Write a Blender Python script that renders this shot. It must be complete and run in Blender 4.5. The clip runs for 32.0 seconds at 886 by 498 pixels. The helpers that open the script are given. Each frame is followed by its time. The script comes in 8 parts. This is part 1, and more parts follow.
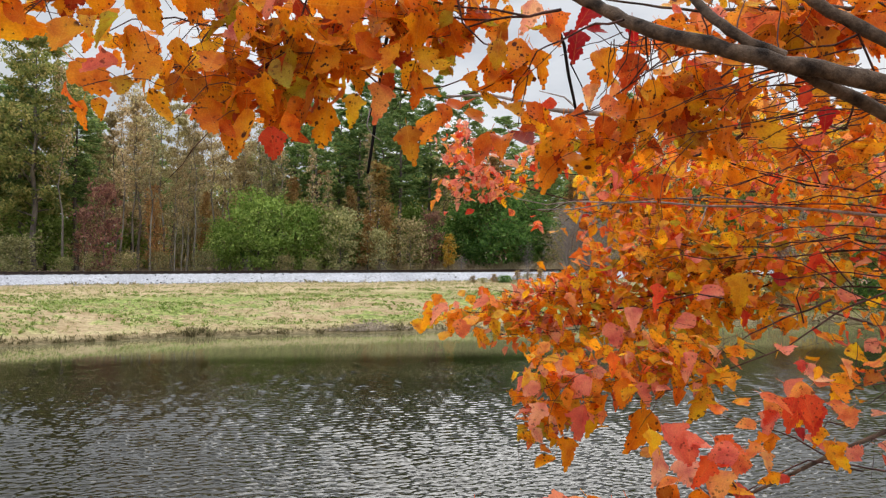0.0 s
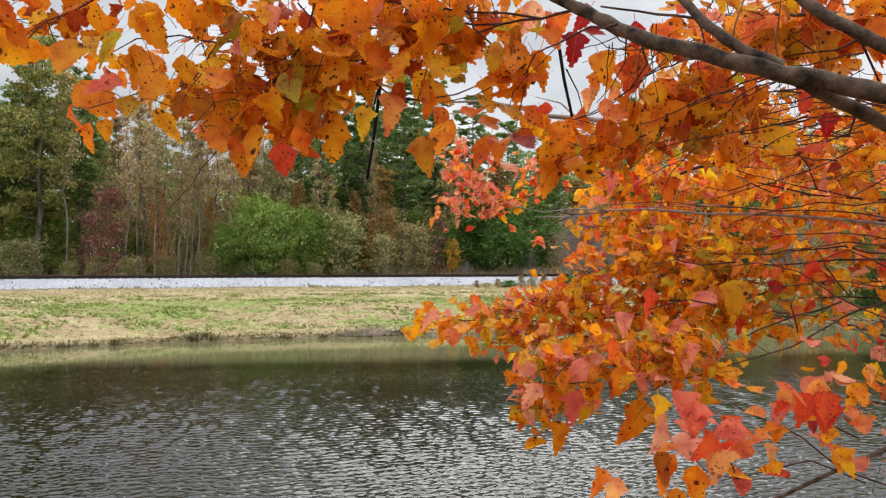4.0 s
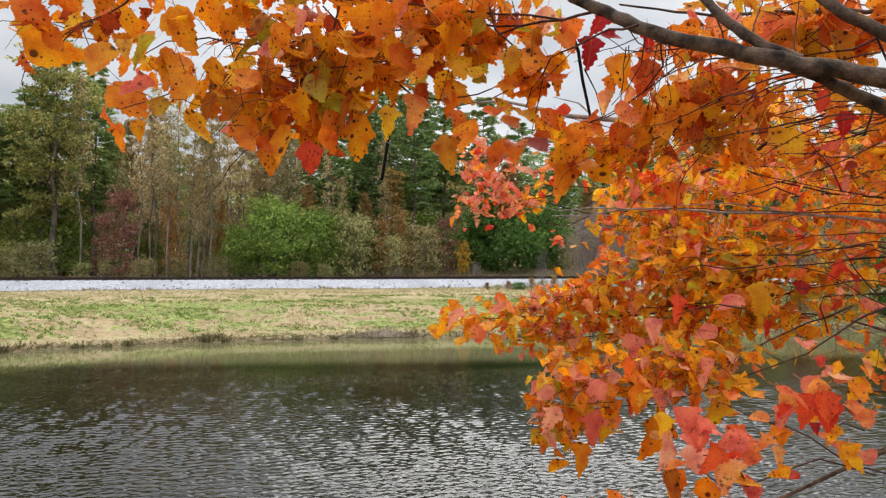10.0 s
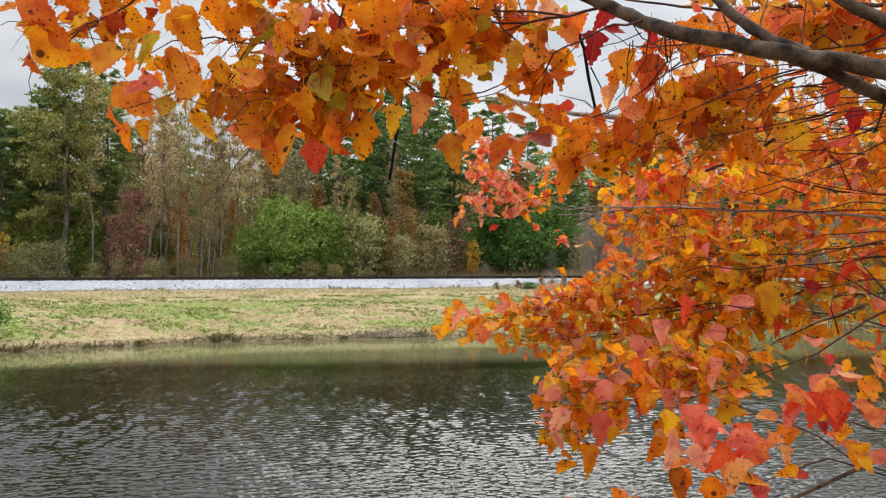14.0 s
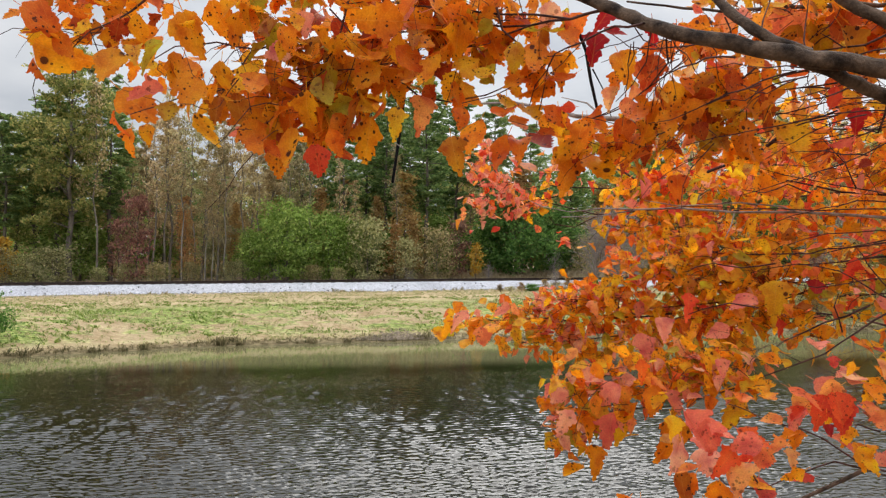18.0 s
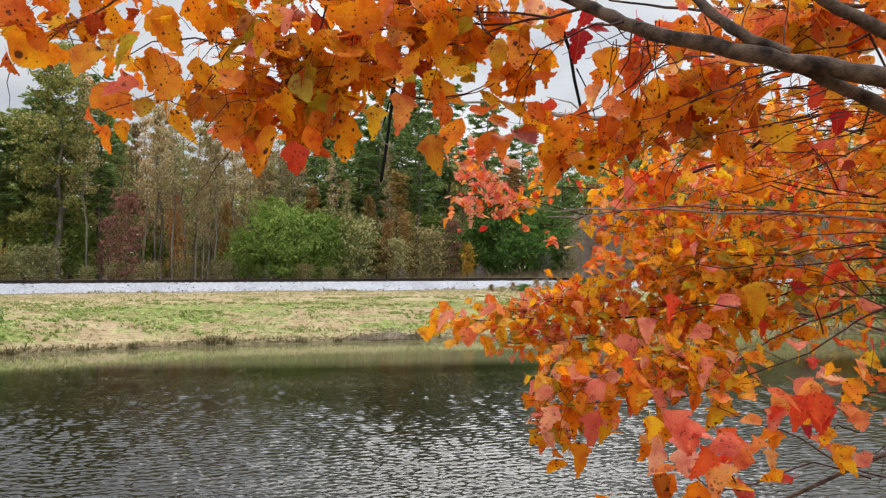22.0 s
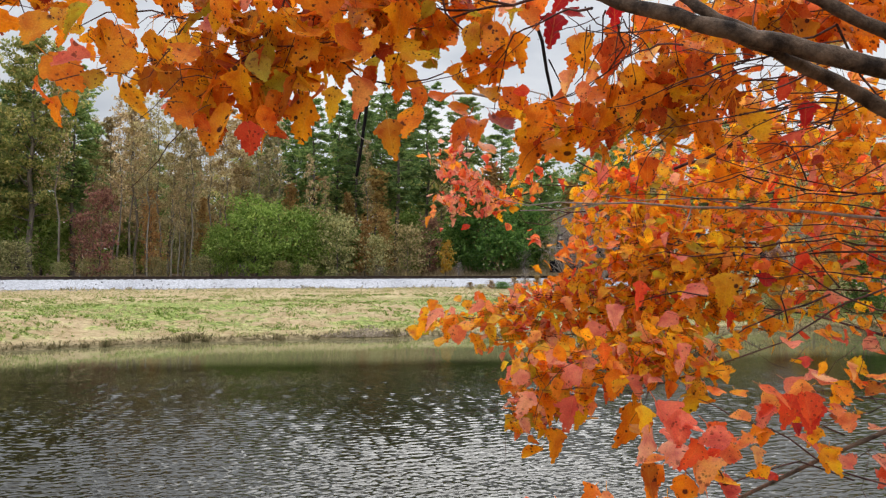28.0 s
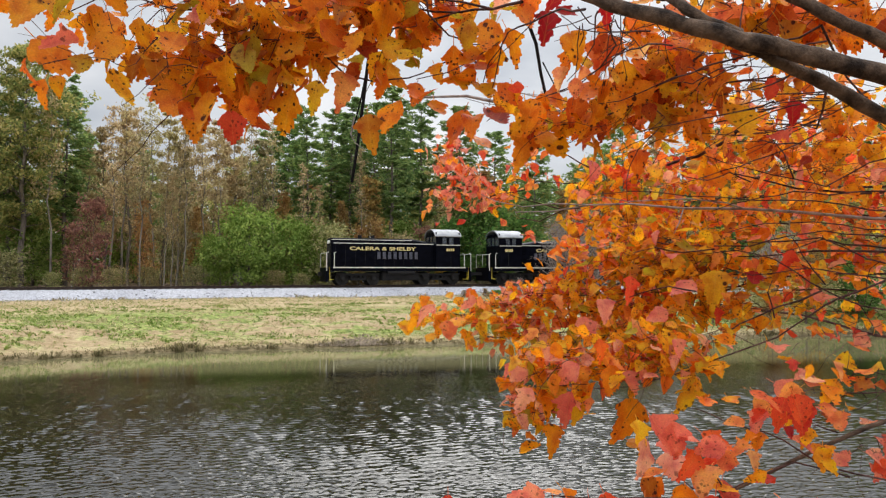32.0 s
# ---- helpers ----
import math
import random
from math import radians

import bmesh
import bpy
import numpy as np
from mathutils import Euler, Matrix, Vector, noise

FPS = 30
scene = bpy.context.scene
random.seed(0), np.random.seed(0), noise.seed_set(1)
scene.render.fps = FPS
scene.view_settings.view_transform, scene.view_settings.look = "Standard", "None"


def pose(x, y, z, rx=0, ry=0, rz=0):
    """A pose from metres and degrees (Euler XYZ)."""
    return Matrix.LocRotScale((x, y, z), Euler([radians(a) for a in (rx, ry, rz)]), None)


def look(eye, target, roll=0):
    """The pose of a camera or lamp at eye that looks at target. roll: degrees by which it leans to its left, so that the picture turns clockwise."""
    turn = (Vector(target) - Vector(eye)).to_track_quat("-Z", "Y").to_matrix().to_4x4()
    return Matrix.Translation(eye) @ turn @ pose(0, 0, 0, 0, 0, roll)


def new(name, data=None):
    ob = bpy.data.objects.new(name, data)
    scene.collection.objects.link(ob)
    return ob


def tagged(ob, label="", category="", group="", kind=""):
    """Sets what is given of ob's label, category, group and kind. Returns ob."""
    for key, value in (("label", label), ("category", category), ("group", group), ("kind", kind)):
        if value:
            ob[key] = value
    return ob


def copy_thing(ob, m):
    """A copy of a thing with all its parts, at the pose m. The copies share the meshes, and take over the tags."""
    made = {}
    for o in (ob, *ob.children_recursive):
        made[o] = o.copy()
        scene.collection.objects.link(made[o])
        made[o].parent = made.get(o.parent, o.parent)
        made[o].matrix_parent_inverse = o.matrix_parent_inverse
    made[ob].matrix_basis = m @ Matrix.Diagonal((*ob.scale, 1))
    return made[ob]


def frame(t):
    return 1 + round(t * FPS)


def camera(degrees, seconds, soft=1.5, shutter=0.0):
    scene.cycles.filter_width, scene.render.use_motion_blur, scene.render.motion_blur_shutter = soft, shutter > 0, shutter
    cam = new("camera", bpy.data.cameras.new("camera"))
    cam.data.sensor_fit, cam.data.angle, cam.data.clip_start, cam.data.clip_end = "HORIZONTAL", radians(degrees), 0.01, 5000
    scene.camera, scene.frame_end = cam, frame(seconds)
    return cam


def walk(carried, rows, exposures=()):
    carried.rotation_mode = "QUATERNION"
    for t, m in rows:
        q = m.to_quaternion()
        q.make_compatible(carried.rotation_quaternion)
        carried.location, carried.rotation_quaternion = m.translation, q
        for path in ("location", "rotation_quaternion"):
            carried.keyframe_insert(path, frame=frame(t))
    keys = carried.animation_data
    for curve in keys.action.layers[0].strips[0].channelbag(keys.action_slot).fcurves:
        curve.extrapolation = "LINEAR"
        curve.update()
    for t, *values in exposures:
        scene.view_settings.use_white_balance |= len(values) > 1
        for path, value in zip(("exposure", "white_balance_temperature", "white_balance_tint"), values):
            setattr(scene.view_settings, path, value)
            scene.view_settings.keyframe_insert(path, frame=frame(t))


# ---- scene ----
cam = camera(66.9, 32.0, soft=1.25)


def aim(x, y, z, turn, tilt, lean):
    """A camera pose: turn to the left, tilt upwards and lean, in degrees."""
    return pose(x, y, z, 0, 0, turn) @ pose(0, 0, 0, 90 + tilt) @ pose(0, 0, 0, 0, 0, lean)


PATH = [
    (0, -0.014, -0.008, 3.102, -1.86, 0.82, 0.06),
    (0.5, -0.012, -0.002, 3.103, -1.77, 0.89, 0.13),
    (1, -0.008, 0.004, 3.102, -1.75, 0.91, 0.15),
    (1.5, -0.005, 0.011, 3.100, -1.73, 0.94, 0.02),
    (2, 0.004, 0.016, 3.101, -1.72, 1.03, 0.03),
    (2.5, 0.011, 0.020, 3.104, -1.70, 1.13, 0.08),
    (3, 0.014, 0.023, 3.111, -1.65, 1.16, 0.03),
    (3.5, 0.014, 0.025, 3.115, -1.55, 1.23, 0.13),
    (5.5, 0.017, 0.028, 3.109, -1.36, 1.07, 0.03),
    (6, 0.017, 0.028, 3.113, -1.37, 1.07, 0.09),
    (6.5, 0.017, 0.026, 3.115, -1.39, 1.01, -0.04),
    (7, 0.015, 0.025, 3.113, -1.41, 1.01, -0.10),
    (7.5, 0.011, 0.022, 3.110, -1.35, 1.02, -0.16),
    (8, 0.009, 0.017, 3.108, -1.28, 1.04, -0.24),
    (8.5, 0.007, 0.011, 3.107, -1.14, 1.12, -0.14),
    (9, 0.003, 0.006, 3.105, -0.99, 1.19, -0.12),
    (9.5, -0.004, 0.000, 3.103, -0.80, 1.32, 0.10),
    (10, -0.012, -0.005, 3.101, -0.65, 1.39, 0.19),
    (10.5, -0.015, -0.008, 3.100, -0.56, 1.41, 0.15),
    (11, -0.014, -0.008, 3.100, -0.49, 1.41, 0.10),
    (11.5, -0.010, -0.006, 3.099, -0.42, 1.35, -0.01),
    (12, -0.006, -0.004, 3.099, -0.29, 1.35, -0.05),
    (12.5, -0.002, -0.002, 3.100, -0.14, 1.35, -0.08),
    (13, -0.000, -0.000, 3.100, 0.00, 1.40, -0.00),
    (13.5, -0.001, 0.001, 3.101, 0.11, 1.40, 0.03),
    (14, -0.001, 0.003, 3.100, 0.17, 1.36, 0.08),
    (14.5, -0.000, 0.003, 3.100, 0.20, 1.33, 0.10),
    (16.5, -0.000, 0.002, 3.102, 0.32, 1.38, -0.13),
    (17, -0.001, 0.001, 3.102, 0.42, 1.47, -0.19),
    (17.5, -0.001, 0.001, 3.102, 0.47, 1.53, -0.21),
    (18, -0.001, 0.002, 3.101, 0.44, 1.58, -0.23),
    (18.5, 0.001, 0.003, 3.100, 0.26, 1.59, -0.19),
    (19, 0.004, 0.004, 3.100, 0.05, 1.57, -0.11),
    (19.5, 0.006, 0.004, 3.099, -0.09, 1.53, -0.11),
    (20, 0.007, 0.005, 3.100, -0.11, 1.48, -0.07),
    (20.5, 0.009, 0.006, 3.101, -0.11, 1.45, -0.14),
    (21, 0.010, 0.008, 3.101, -0.10, 1.44, -0.13),
    (21.5, 0.016, 0.011, 3.101, -0.13, 1.52, -0.01),
    (22, 0.023, 0.014, 3.101, -0.24, 1.55, 0.02),
    (22.5, 0.028, 0.018, 3.101, -0.33, 1.62, 0.10),
    (23, 0.037, 0.022, 3.101, -0.46, 1.62, 0.13),
    (23.5, 0.046, 0.026, 3.101, -0.65, 1.57, 0.07),
    (24, 0.055, 0.029, 3.101, -0.82, 1.50, 0.06),
    (24.5, 0.060, 0.032, 3.102, -1.06, 1.42, 0.08),
    (25, 0.061, 0.034, 3.104, -1.28, 1.37, 0.05),
    (25.5, 0.059, 0.035, 3.104, -1.48, 1.34, 0.08),
    (27.5, 0.049, 0.036, 3.092, -1.97, 1.39, 0.22),
    (28, 0.044, 0.034, 3.087, -2.03, 1.37, 0.22),
    (28.5, 0.044, 0.031, 3.086, -2.11, 1.42, 0.31),
    (29, 0.042, 0.027, 3.078, -2.19, 1.47, 0.29),
    (29.5, 0.040, 0.023, 3.069, -2.28, 1.53, 0.17),
    (30, 0.041, 0.018, 3.068, -2.32, 1.67, 0.13),
    (30.5, 0.041, 0.014, 3.066, -2.39, 1.82, 0.09),
    (31, 0.039, 0.012, 3.063, -2.44, 1.98, 0.07),
    (31.5, 0.037, 0.010, 3.061, -2.50, 2.06, 0.03),
    (32, 0.035, 0.008, 3.063, -2.56, 2.11, -0.06),
]
walk(cam, [(t, aim(*rest)) for t, *rest in PATH])

# ---- overcast daylight ----
SUN_HIGH, SUN_TURN = radians(46), radians(9)
world = bpy.data.worlds.new("overcast_sky")
scene.world = world
world.use_nodes = True
wn, wl = world.node_tree.nodes, world.node_tree.links
wn.clear()
w_out, w_bg = wn.new("ShaderNodeOutputWorld"), wn.new("ShaderNodeBackground")
w_sky = wn.new("ShaderNodeTexSky")
w_sky.sky_type, w_sky.sun_disc = "NISHITA", False
w_sky.sun_elevation, w_sky.sun_rotation, w_sky.dust_density = SUN_HIGH, SUN_TURN, 3.0
w_dim = wn.new("ShaderNodeVectorMath")
w_dim.operation = "SCALE"
w_dim.inputs["Scale"].default_value = 0.10
wl.new(w_sky.outputs[0], w_dim.inputs[0])
w_co, w_sep = wn.new("ShaderNodeTexCoord"), wn.new("ShaderNodeSeparateXYZ")
wl.new(w_co.outputs["Generated"], w_sep.inputs[0])
w_map = wn.new("ShaderNodeMapping")
w_map.inputs["Scale"].default_value = (1.0, 1.0, 2.6)
wl.new(w_co.outputs["Generated"], w_map.inputs[0])
w_noise = wn.new("ShaderNodeTexNoise")
w_noise.inputs["Scale"].default_value, w_noise.inputs["Detail"].default_value = 3.2, 6
wl.new(w_map.outputs[0], w_noise.inputs["Vector"])
w_ramp = wn.new("ShaderNodeValToRGB")
w_ramp.color_ramp.elements[0].position, w_ramp.color_ramp.elements[0].color = 0.36, (0.52, 0.56, 0.62, 1)
w_ramp.color_ramp.elements[1].position, w_ramp.color_ramp.elements[1].color = 0.64, (0.86, 0.875, 0.90, 1)
wl.new(w_noise.outputs["Fac"], w_ramp.inputs[0])
# an overcast sky is brightest overhead
w_rise = wn.new("ShaderNodeMapRange")
w_rise.inputs["From Min"].default_value, w_rise.inputs["From Max"].default_value = 0.365, 0.48
w_rise.inputs["To Min"].default_value, w_rise.inputs["To Max"].default_value = 1.0, 2.95
wl.new(w_sep.outputs["Z"], w_rise.inputs["Value"])
# and whiter round the veiled sun
w_dot, w_glow, w_both = wn.new("ShaderNodeVectorMath"), wn.new("ShaderNodeMapRange"), wn.new("ShaderNodeMath")
w_dot.operation, w_both.operation = "DOT_PRODUCT", "MULTIPLY"
w_dot.inputs[1].default_value = (math.sin(SUN_TURN) * math.cos(SUN_HIGH), math.cos(SUN_TURN) * math.cos(SUN_HIGH), math.sin(SUN_HIGH))
wl.new(w_co.outputs["Generated"], w_dot.inputs[0])
w_glow.interpolation_type = "SMOOTHSTEP"
w_glow.inputs["From Min"].default_value, w_glow.inputs["From Max"].default_value = 0.62, 0.90
w_glow.inputs["To Min"].default_value, w_glow.inputs["To Max"].default_value = 1.0, 1.2
wl.new(w_dot.outputs["Value"], w_glow.inputs["Value"])
wl.new(w_rise.outputs[0], w_both.inputs[0])
wl.new(w_glow.outputs[0], w_both.inputs[1])
w_cloud = wn.new("ShaderNodeVectorMath")
w_cloud.operation = "SCALE"
wl.new(w_ramp.outputs[0], w_cloud.inputs[0])
wl.new(w_both.outputs[0], w_cloud.inputs["Scale"])
w_mix = wn.new("ShaderNodeMix")
w_mix.data_type = "RGBA"
w_mix.inputs[0].default_value = 0.92
wl.new(w_dim.outputs[0], w_mix.inputs[6])
wl.new(w_cloud.outputs[0], w_mix.inputs[7])
wl.new(w_mix.outputs[2], w_bg.inputs["Color"])
w_bg.inputs["Strength"].default_value = 1.0
wl.new(w_bg.outputs[0], w_out.inputs[0])

sun = new("sun", bpy.data.lights.new("sun", "SUN"))
sun.data.energy, sun.data.angle, sun.data.color = 2.0, radians(40), (1.0, 0.97, 0.92)
sun_way = Vector((math.sin(SUN_TURN) * math.cos(SUN_HIGH), math.cos(SUN_TURN) * math.cos(SUN_HIGH), math.sin(SUN_HIGH)))
sun.matrix_world = look(sun_way * 200, (0, 0, 0))
scene.view_settings.exposure = -0.12


# ---- materials ----
def shader(name, rough=0.7, metal=0.0, spec=0.5):
    mat = bpy.data.materials.new(name)
    mat.use_nodes = True
    bsdf = mat.node_tree.nodes["Principled BSDF"]
    bsdf.inputs["Roughness"].default_value = rough
    bsdf.inputs["Metallic"].default_value = metal
    bsdf.inputs["Specular IOR Level"].default_value = spec
    return mat, mat.node_tree.nodes, mat.node_tree.links, bsdf


def noise_node(nodes, links, scale, detail=4, stretch=(1, 1, 1), rough=0.55):
    co, mp, tx = nodes.new("ShaderNodeTexCoord"), nodes.new("ShaderNodeMapping"), nodes.new("ShaderNodeTexNoise")
    mp.inputs["Scale"].default_value = stretch
    links.new(co.outputs["Object"], mp.inputs[0])
    links.new(mp.outputs[0], tx.inputs["Vector"])
    tx.inputs["Scale"].default_value, tx.inputs["Detail"].default_value = scale, detail
    tx.inputs["Roughness"].default_value = rough
    return tx


def ramp_node(nodes, links, source, stops):
    rp = nodes.new("ShaderNodeValToRGB")
    els = rp.color_ramp.elements
    while len(els) < len(stops):
        els.new(0.5)
    for el, (at, col) in zip(els, stops):
        el.position, el.color = at, (*col, 1)
    links.new(source, rp.inputs[0])
    return rp


def mix_node(nodes, links, fac, a, b, blend="MIX"):
    mx = nodes.new("ShaderNodeMix")
    mx.data_type, mx.blend_type = "RGBA", blend
    for sock, v in ((mx.inputs[0], fac), (mx.inputs[6], a), (mx.inputs[7], b)):
        if isinstance(v, (int, float)):
            sock.default_value = v
        elif isinstance(v, tuple):
            sock.default_value = (*v, 1)
        else:
            links.new(v, sock)
    return mx.outputs[2]


def bump_node(nodes, links, bsdf, height, strength, distance):
    bp = nodes.new("ShaderNodeBump")
    bp.inputs["Strength"].default_value, bp.inputs["Distance"].default_value = strength, distance
    links.new(height, bp.inputs["Height"])
    links.new(bp.outputs[0], bsdf.inputs["Normal"])
    return bp


def surface(name, dark, light, scale, rough=0.75, metal=0.0, fine=40.0, bump=0.3, depth=0.01, stretch=(1, 1, 1), spec=0.5):
    """Two-scale mottled surface with relief."""
    mat, n, l, bsdf = shader(name, rough, metal, spec)
    big, small = noise_node(n, l, scale, 5, stretch), noise_node(n, l, fine, 3, stretch)
    rp = ramp_node(n, l, big.outputs["Fac"], ((0.34, dark), (0.66, light)))
    sm = ramp_node(n, l, small.outputs["Fac"], ((0.3, (0.72, 0.72, 0.72)), (0.7, (1.12, 1.12, 1.12))))
    l.new(mix_node(n, l, 1.0, rp.outputs[0], sm.outputs[0], "MULTIPLY"), bsdf.inputs["Base Color"])
    bump_node(n, l, bsdf, small.outputs["Fac"], bump, depth)
    return mat


def foliage(name, stops, through_light=0.35, speckle=0.0, rough=0.6, island=True, vary=0.0):
    """Thin leaves: a colour of its own for each leaf, a little light through it."""
    mat, n, l, bsdf = shader(name, rough, 0.0, 0.2 if speckle else 0.25)
    if island:
        geo = n.new("ShaderNodeNewGeometry")
        rnd = geo.outputs["Random Per Island"]
    else:
        info = n.new("ShaderNodeObjectInfo")
        rnd = info.outputs["Random"]
    rp = ramp_node(n, l, rnd, stops)
    col = rp.outputs[0]
    if vary:
        # no two trees of a kind have quite the same colour
        own = n.new("ShaderNodeObjectInfo")
        tone = ramp_node(n, l, own.outputs["Random"], ((0.0, (0.66, 0.74, 0.62)), (0.35, (1.0, 0.9, 0.78)), (0.7, (1.02, 1.16, 0.9)), (1.0, (1.3, 1.2, 1.15))))
        col = mix_node(n, l, vary, col, mix_node(n, l, 1.0, col, tone.outputs[0], "MULTIPLY"))
    if speckle:
        # places on the blade, shifted from leaf to leaf
        at, shift = n.new("ShaderNodeAttribute"), n.new("ShaderNodeVectorMath")
        at.attribute_name = "blade"
        shift.operation = "MULTIPLY_ADD"
        shift.inputs[1].default_value = (31.0, 17.0, 23.0)
        l.new(rnd, shift.inputs[0])
        l.new(at.outputs["Vector"], shift.inputs[2])

        def on_blade(scale, detail):
            tx = n.new("ShaderNodeTexNoise")
            tx.inputs["Scale"].default_value, tx.inputs["Detail"].default_value = scale, detail
            l.new(shift.outputs[0], tx.inputs["Vector"])
            return tx.outputs["Fac"]

        def calc(op, a, b):
            m = n.new("ShaderNodeMath")
            m.operation = op
            for sock, v in zip(m.inputs, (a, b)):
                if isinstance(v, float):
                    sock.default_value = v
                else:
                    l.new(v, sock)
            return m.outputs[0]
        blotch = on_blade(1.7, 4)
        tint = ramp_node(n, l, blotch, ((0.34, (1.12, 1.32, 1.0)), (0.52, (1.02, 0.92, 0.85)), (0.72, (0.76, 0.38, 0.5))))
        col = mix_node(n, l, 1.0, col, tint.outputs[0], "MULTIPLY")
        # paler midrib and side veins
        xyz = n.new("ShaderNodeSeparateXYZ")
        l.new(at.outputs["Vector"], xyz.inputs[0])
        wide = calc("ABSOLUTE", xyz.outputs["X"], 0.0)
        rib = calc("LESS_THAN", wide, 0.012)
        side = calc("PINGPONG", calc("MULTIPLY", calc("ADD", xyz.outputs["Z"], calc("MULTIPLY", wide, -1.0)), 3.4), 0.5)
        veins = calc("MAXIMUM", rib, calc("LESS_THAN", side, 0.025))
        pale = mix_node(n, l, 0.35, col, (0.85, 0.5, 0.12))
        col = mix_node(n, l, calc("MULTIPLY", veins, 0.4), col, pale)
        # round tar spots of many sizes, thicker on some parts of a blade, and browned rims round the larger ones

        def spots(scale, least, most):
            vo = n.new("ShaderNodeTexVoronoi")
            vo.inputs["Scale"].default_value = scale
            l.new(shift.outputs[0], vo.inputs["Vector"])
            own, size = n.new("ShaderNodeSeparateColor"), n.new("ShaderNodeMapRange")
            l.new(vo.outputs["Color"], own.inputs[0])
            size.inputs["From Min"].default_value = 0.55
            size.inputs["To Min"].default_value, size.inputs["To Max"].default_value = least, most
            l.new(own.outputs[0], size.inputs["Value"])
            return calc("SUBTRACT", size.outputs[0], vo.outputs["Distance"])
        where = ramp_node(n, l, on_blade(2.1, 2), ((0.42, (0, 0, 0)), (0.50, (1, 1, 1)))).outputs[0]
        big, small = spots(4.2, 0.0, 0.43), spots(10.0, 0.0, 0.56)
        halo = ramp_node(n, l, calc("ADD", big, 0.1), ((0.0, (0, 0, 0)), (0.2, (1, 1, 1)))).outputs[0]
        col = mix_node(n, l, calc("MULTIPLY", calc("MULTIPLY", halo, where), 0.5 * speckle), col, (0.36, 0.06, 0.012))
        dots = calc("MAXIMUM", calc("GREATER_THAN", big, 0.06), calc("GREATER_THAN", small, 0.05))
        col = mix_node(n, l, calc("MULTIPLY", calc("MULTIPLY", dots, where), speckle), col, (0.05, 0.014, 0.010))
        grain = ramp_node(n, l, on_blade(22.0, 3), ((0.35, (0.90, 0.84, 0.8)), (0.65, (1.08, 1.10, 1.0))))
        col = mix_node(n, l, 1.0, col, grain.outputs[0], "MULTIPLY")
        bump_node(n, l, bsdf, calc("ADD", blotch, calc("MULTIPLY", veins, -0.35)), 0.35, 0.004)
    l.new(col, bsdf.inputs["Base Color"])
    tr, mx = n.new("ShaderNodeBsdfTranslucent"), n.new("ShaderNodeMixShader")
    l.new(col, tr.inputs["Color"])
    mx.inputs[0].default_value = through_light
    l.new(bsdf.outputs[0], mx.inputs[1])
    l.new(tr.outputs[0], mx.inputs[2])
    l.new(mx.outputs[0], n["Material Output"].inputs["Surface"])
    return mat


def grass_ground(name):
    """Dormant turf: straw with green patches that lie in bands along the bank, bare earth by the water."""
    mat, n, l, bsdf = shader(name, 0.95, 0.0, 0.1)
    big, mid, fine = noise_node(n, l, 0.2, 4, (0.5, 1.3, 1)), noise_node(n, l, 1.3, 5, (0.7, 1.3, 1)), noise_node(n, l, 5, 5, (0.8, 1.6, 1), 0.65)
    straw = ramp_node(n, l, mid.outputs["Fac"], ((0.3, (0.28, 0.20, 0.105)), (0.7, (0.56, 0.44, 0.28))))
    green = ramp_node(n, l, fine.outputs["Fac"], ((0.34, (0.065, 0.11, 0.02)), (0.5, (0.18, 0.25, 0.05)), (0.66, (0.37, 0.40, 0.13))))
    add = n.new("ShaderNodeMath")
    add.operation = "ADD"
    l.new(big.outputs["Fac"], add.inputs[0])
    l.new(mid.outputs["Fac"], add.inputs[1])
    half = n.new("ShaderNodeMath")
    half.operation = "MULTIPLY"
    half.inputs[1].default_value = 0.5
    l.new(add.outputs[0], half.inputs[0])
    patch = ramp_node(n, l, half.outputs[0], ((0.44, (0, 0, 0)), (0.50, (0.9, 0.9, 0.9))))
    # green only on the damp lower slope
    co, sep = n.new("ShaderNodeTexCoord"), n.new("ShaderNodeSeparateXYZ")
    l.new(co.outputs["Object"], sep.inputs[0])
    wide = n.new("ShaderNodeMapRange")
    wide.inputs["From Max"].default_value = 1.6
    l.new(sep.outputs["Z"], wide.inputs["Value"])
    damp = ramp_node(n, l, wide.outputs[0], ((0.12, (0.12, 0.12, 0.12)), (0.28, (1, 1, 1)), (0.74, (1, 1, 1)), (0.86, (0.05, 0.05, 0.05))))
    col = mix_node(n, l, mix_node(n, l, 1.0, patch.outputs[0], damp.outputs[0], "MULTIPLY"), straw.outputs[0], green.outputs[0])
    sm = ramp_node(n, l, fine.outputs["Fac"], ((0.28, (0.62, 0.6, 0.56)), (0.68, (1.14, 1.14, 1.14))))
    # wet mud and dead sedge just above the water
    low = n.new("ShaderNodeMapRange")
    low.inputs["From Min"].default_value, low.inputs["From Max"].default_value = 0.04, 0.22
    l.new(sep.outputs["Z"], low.inputs["Value"])
    mud = ramp_node(n, l, fine.outputs["Fac"], ((0.3, (0.075, 0.058, 0.03)), (0.7, (0.24, 0.19, 0.105))))
    col = mix_node(n, l, low.outputs[0], mud.outputs[0], col)
    l.new(mix_node(n, l, 1.0, col, sm.outputs[0], "MULTIPLY"), bsdf.inputs["Base Color"])
    bump_node(n, l, bsdf, fine.outputs["Fac"], 0.8, 0.06)
    return mat


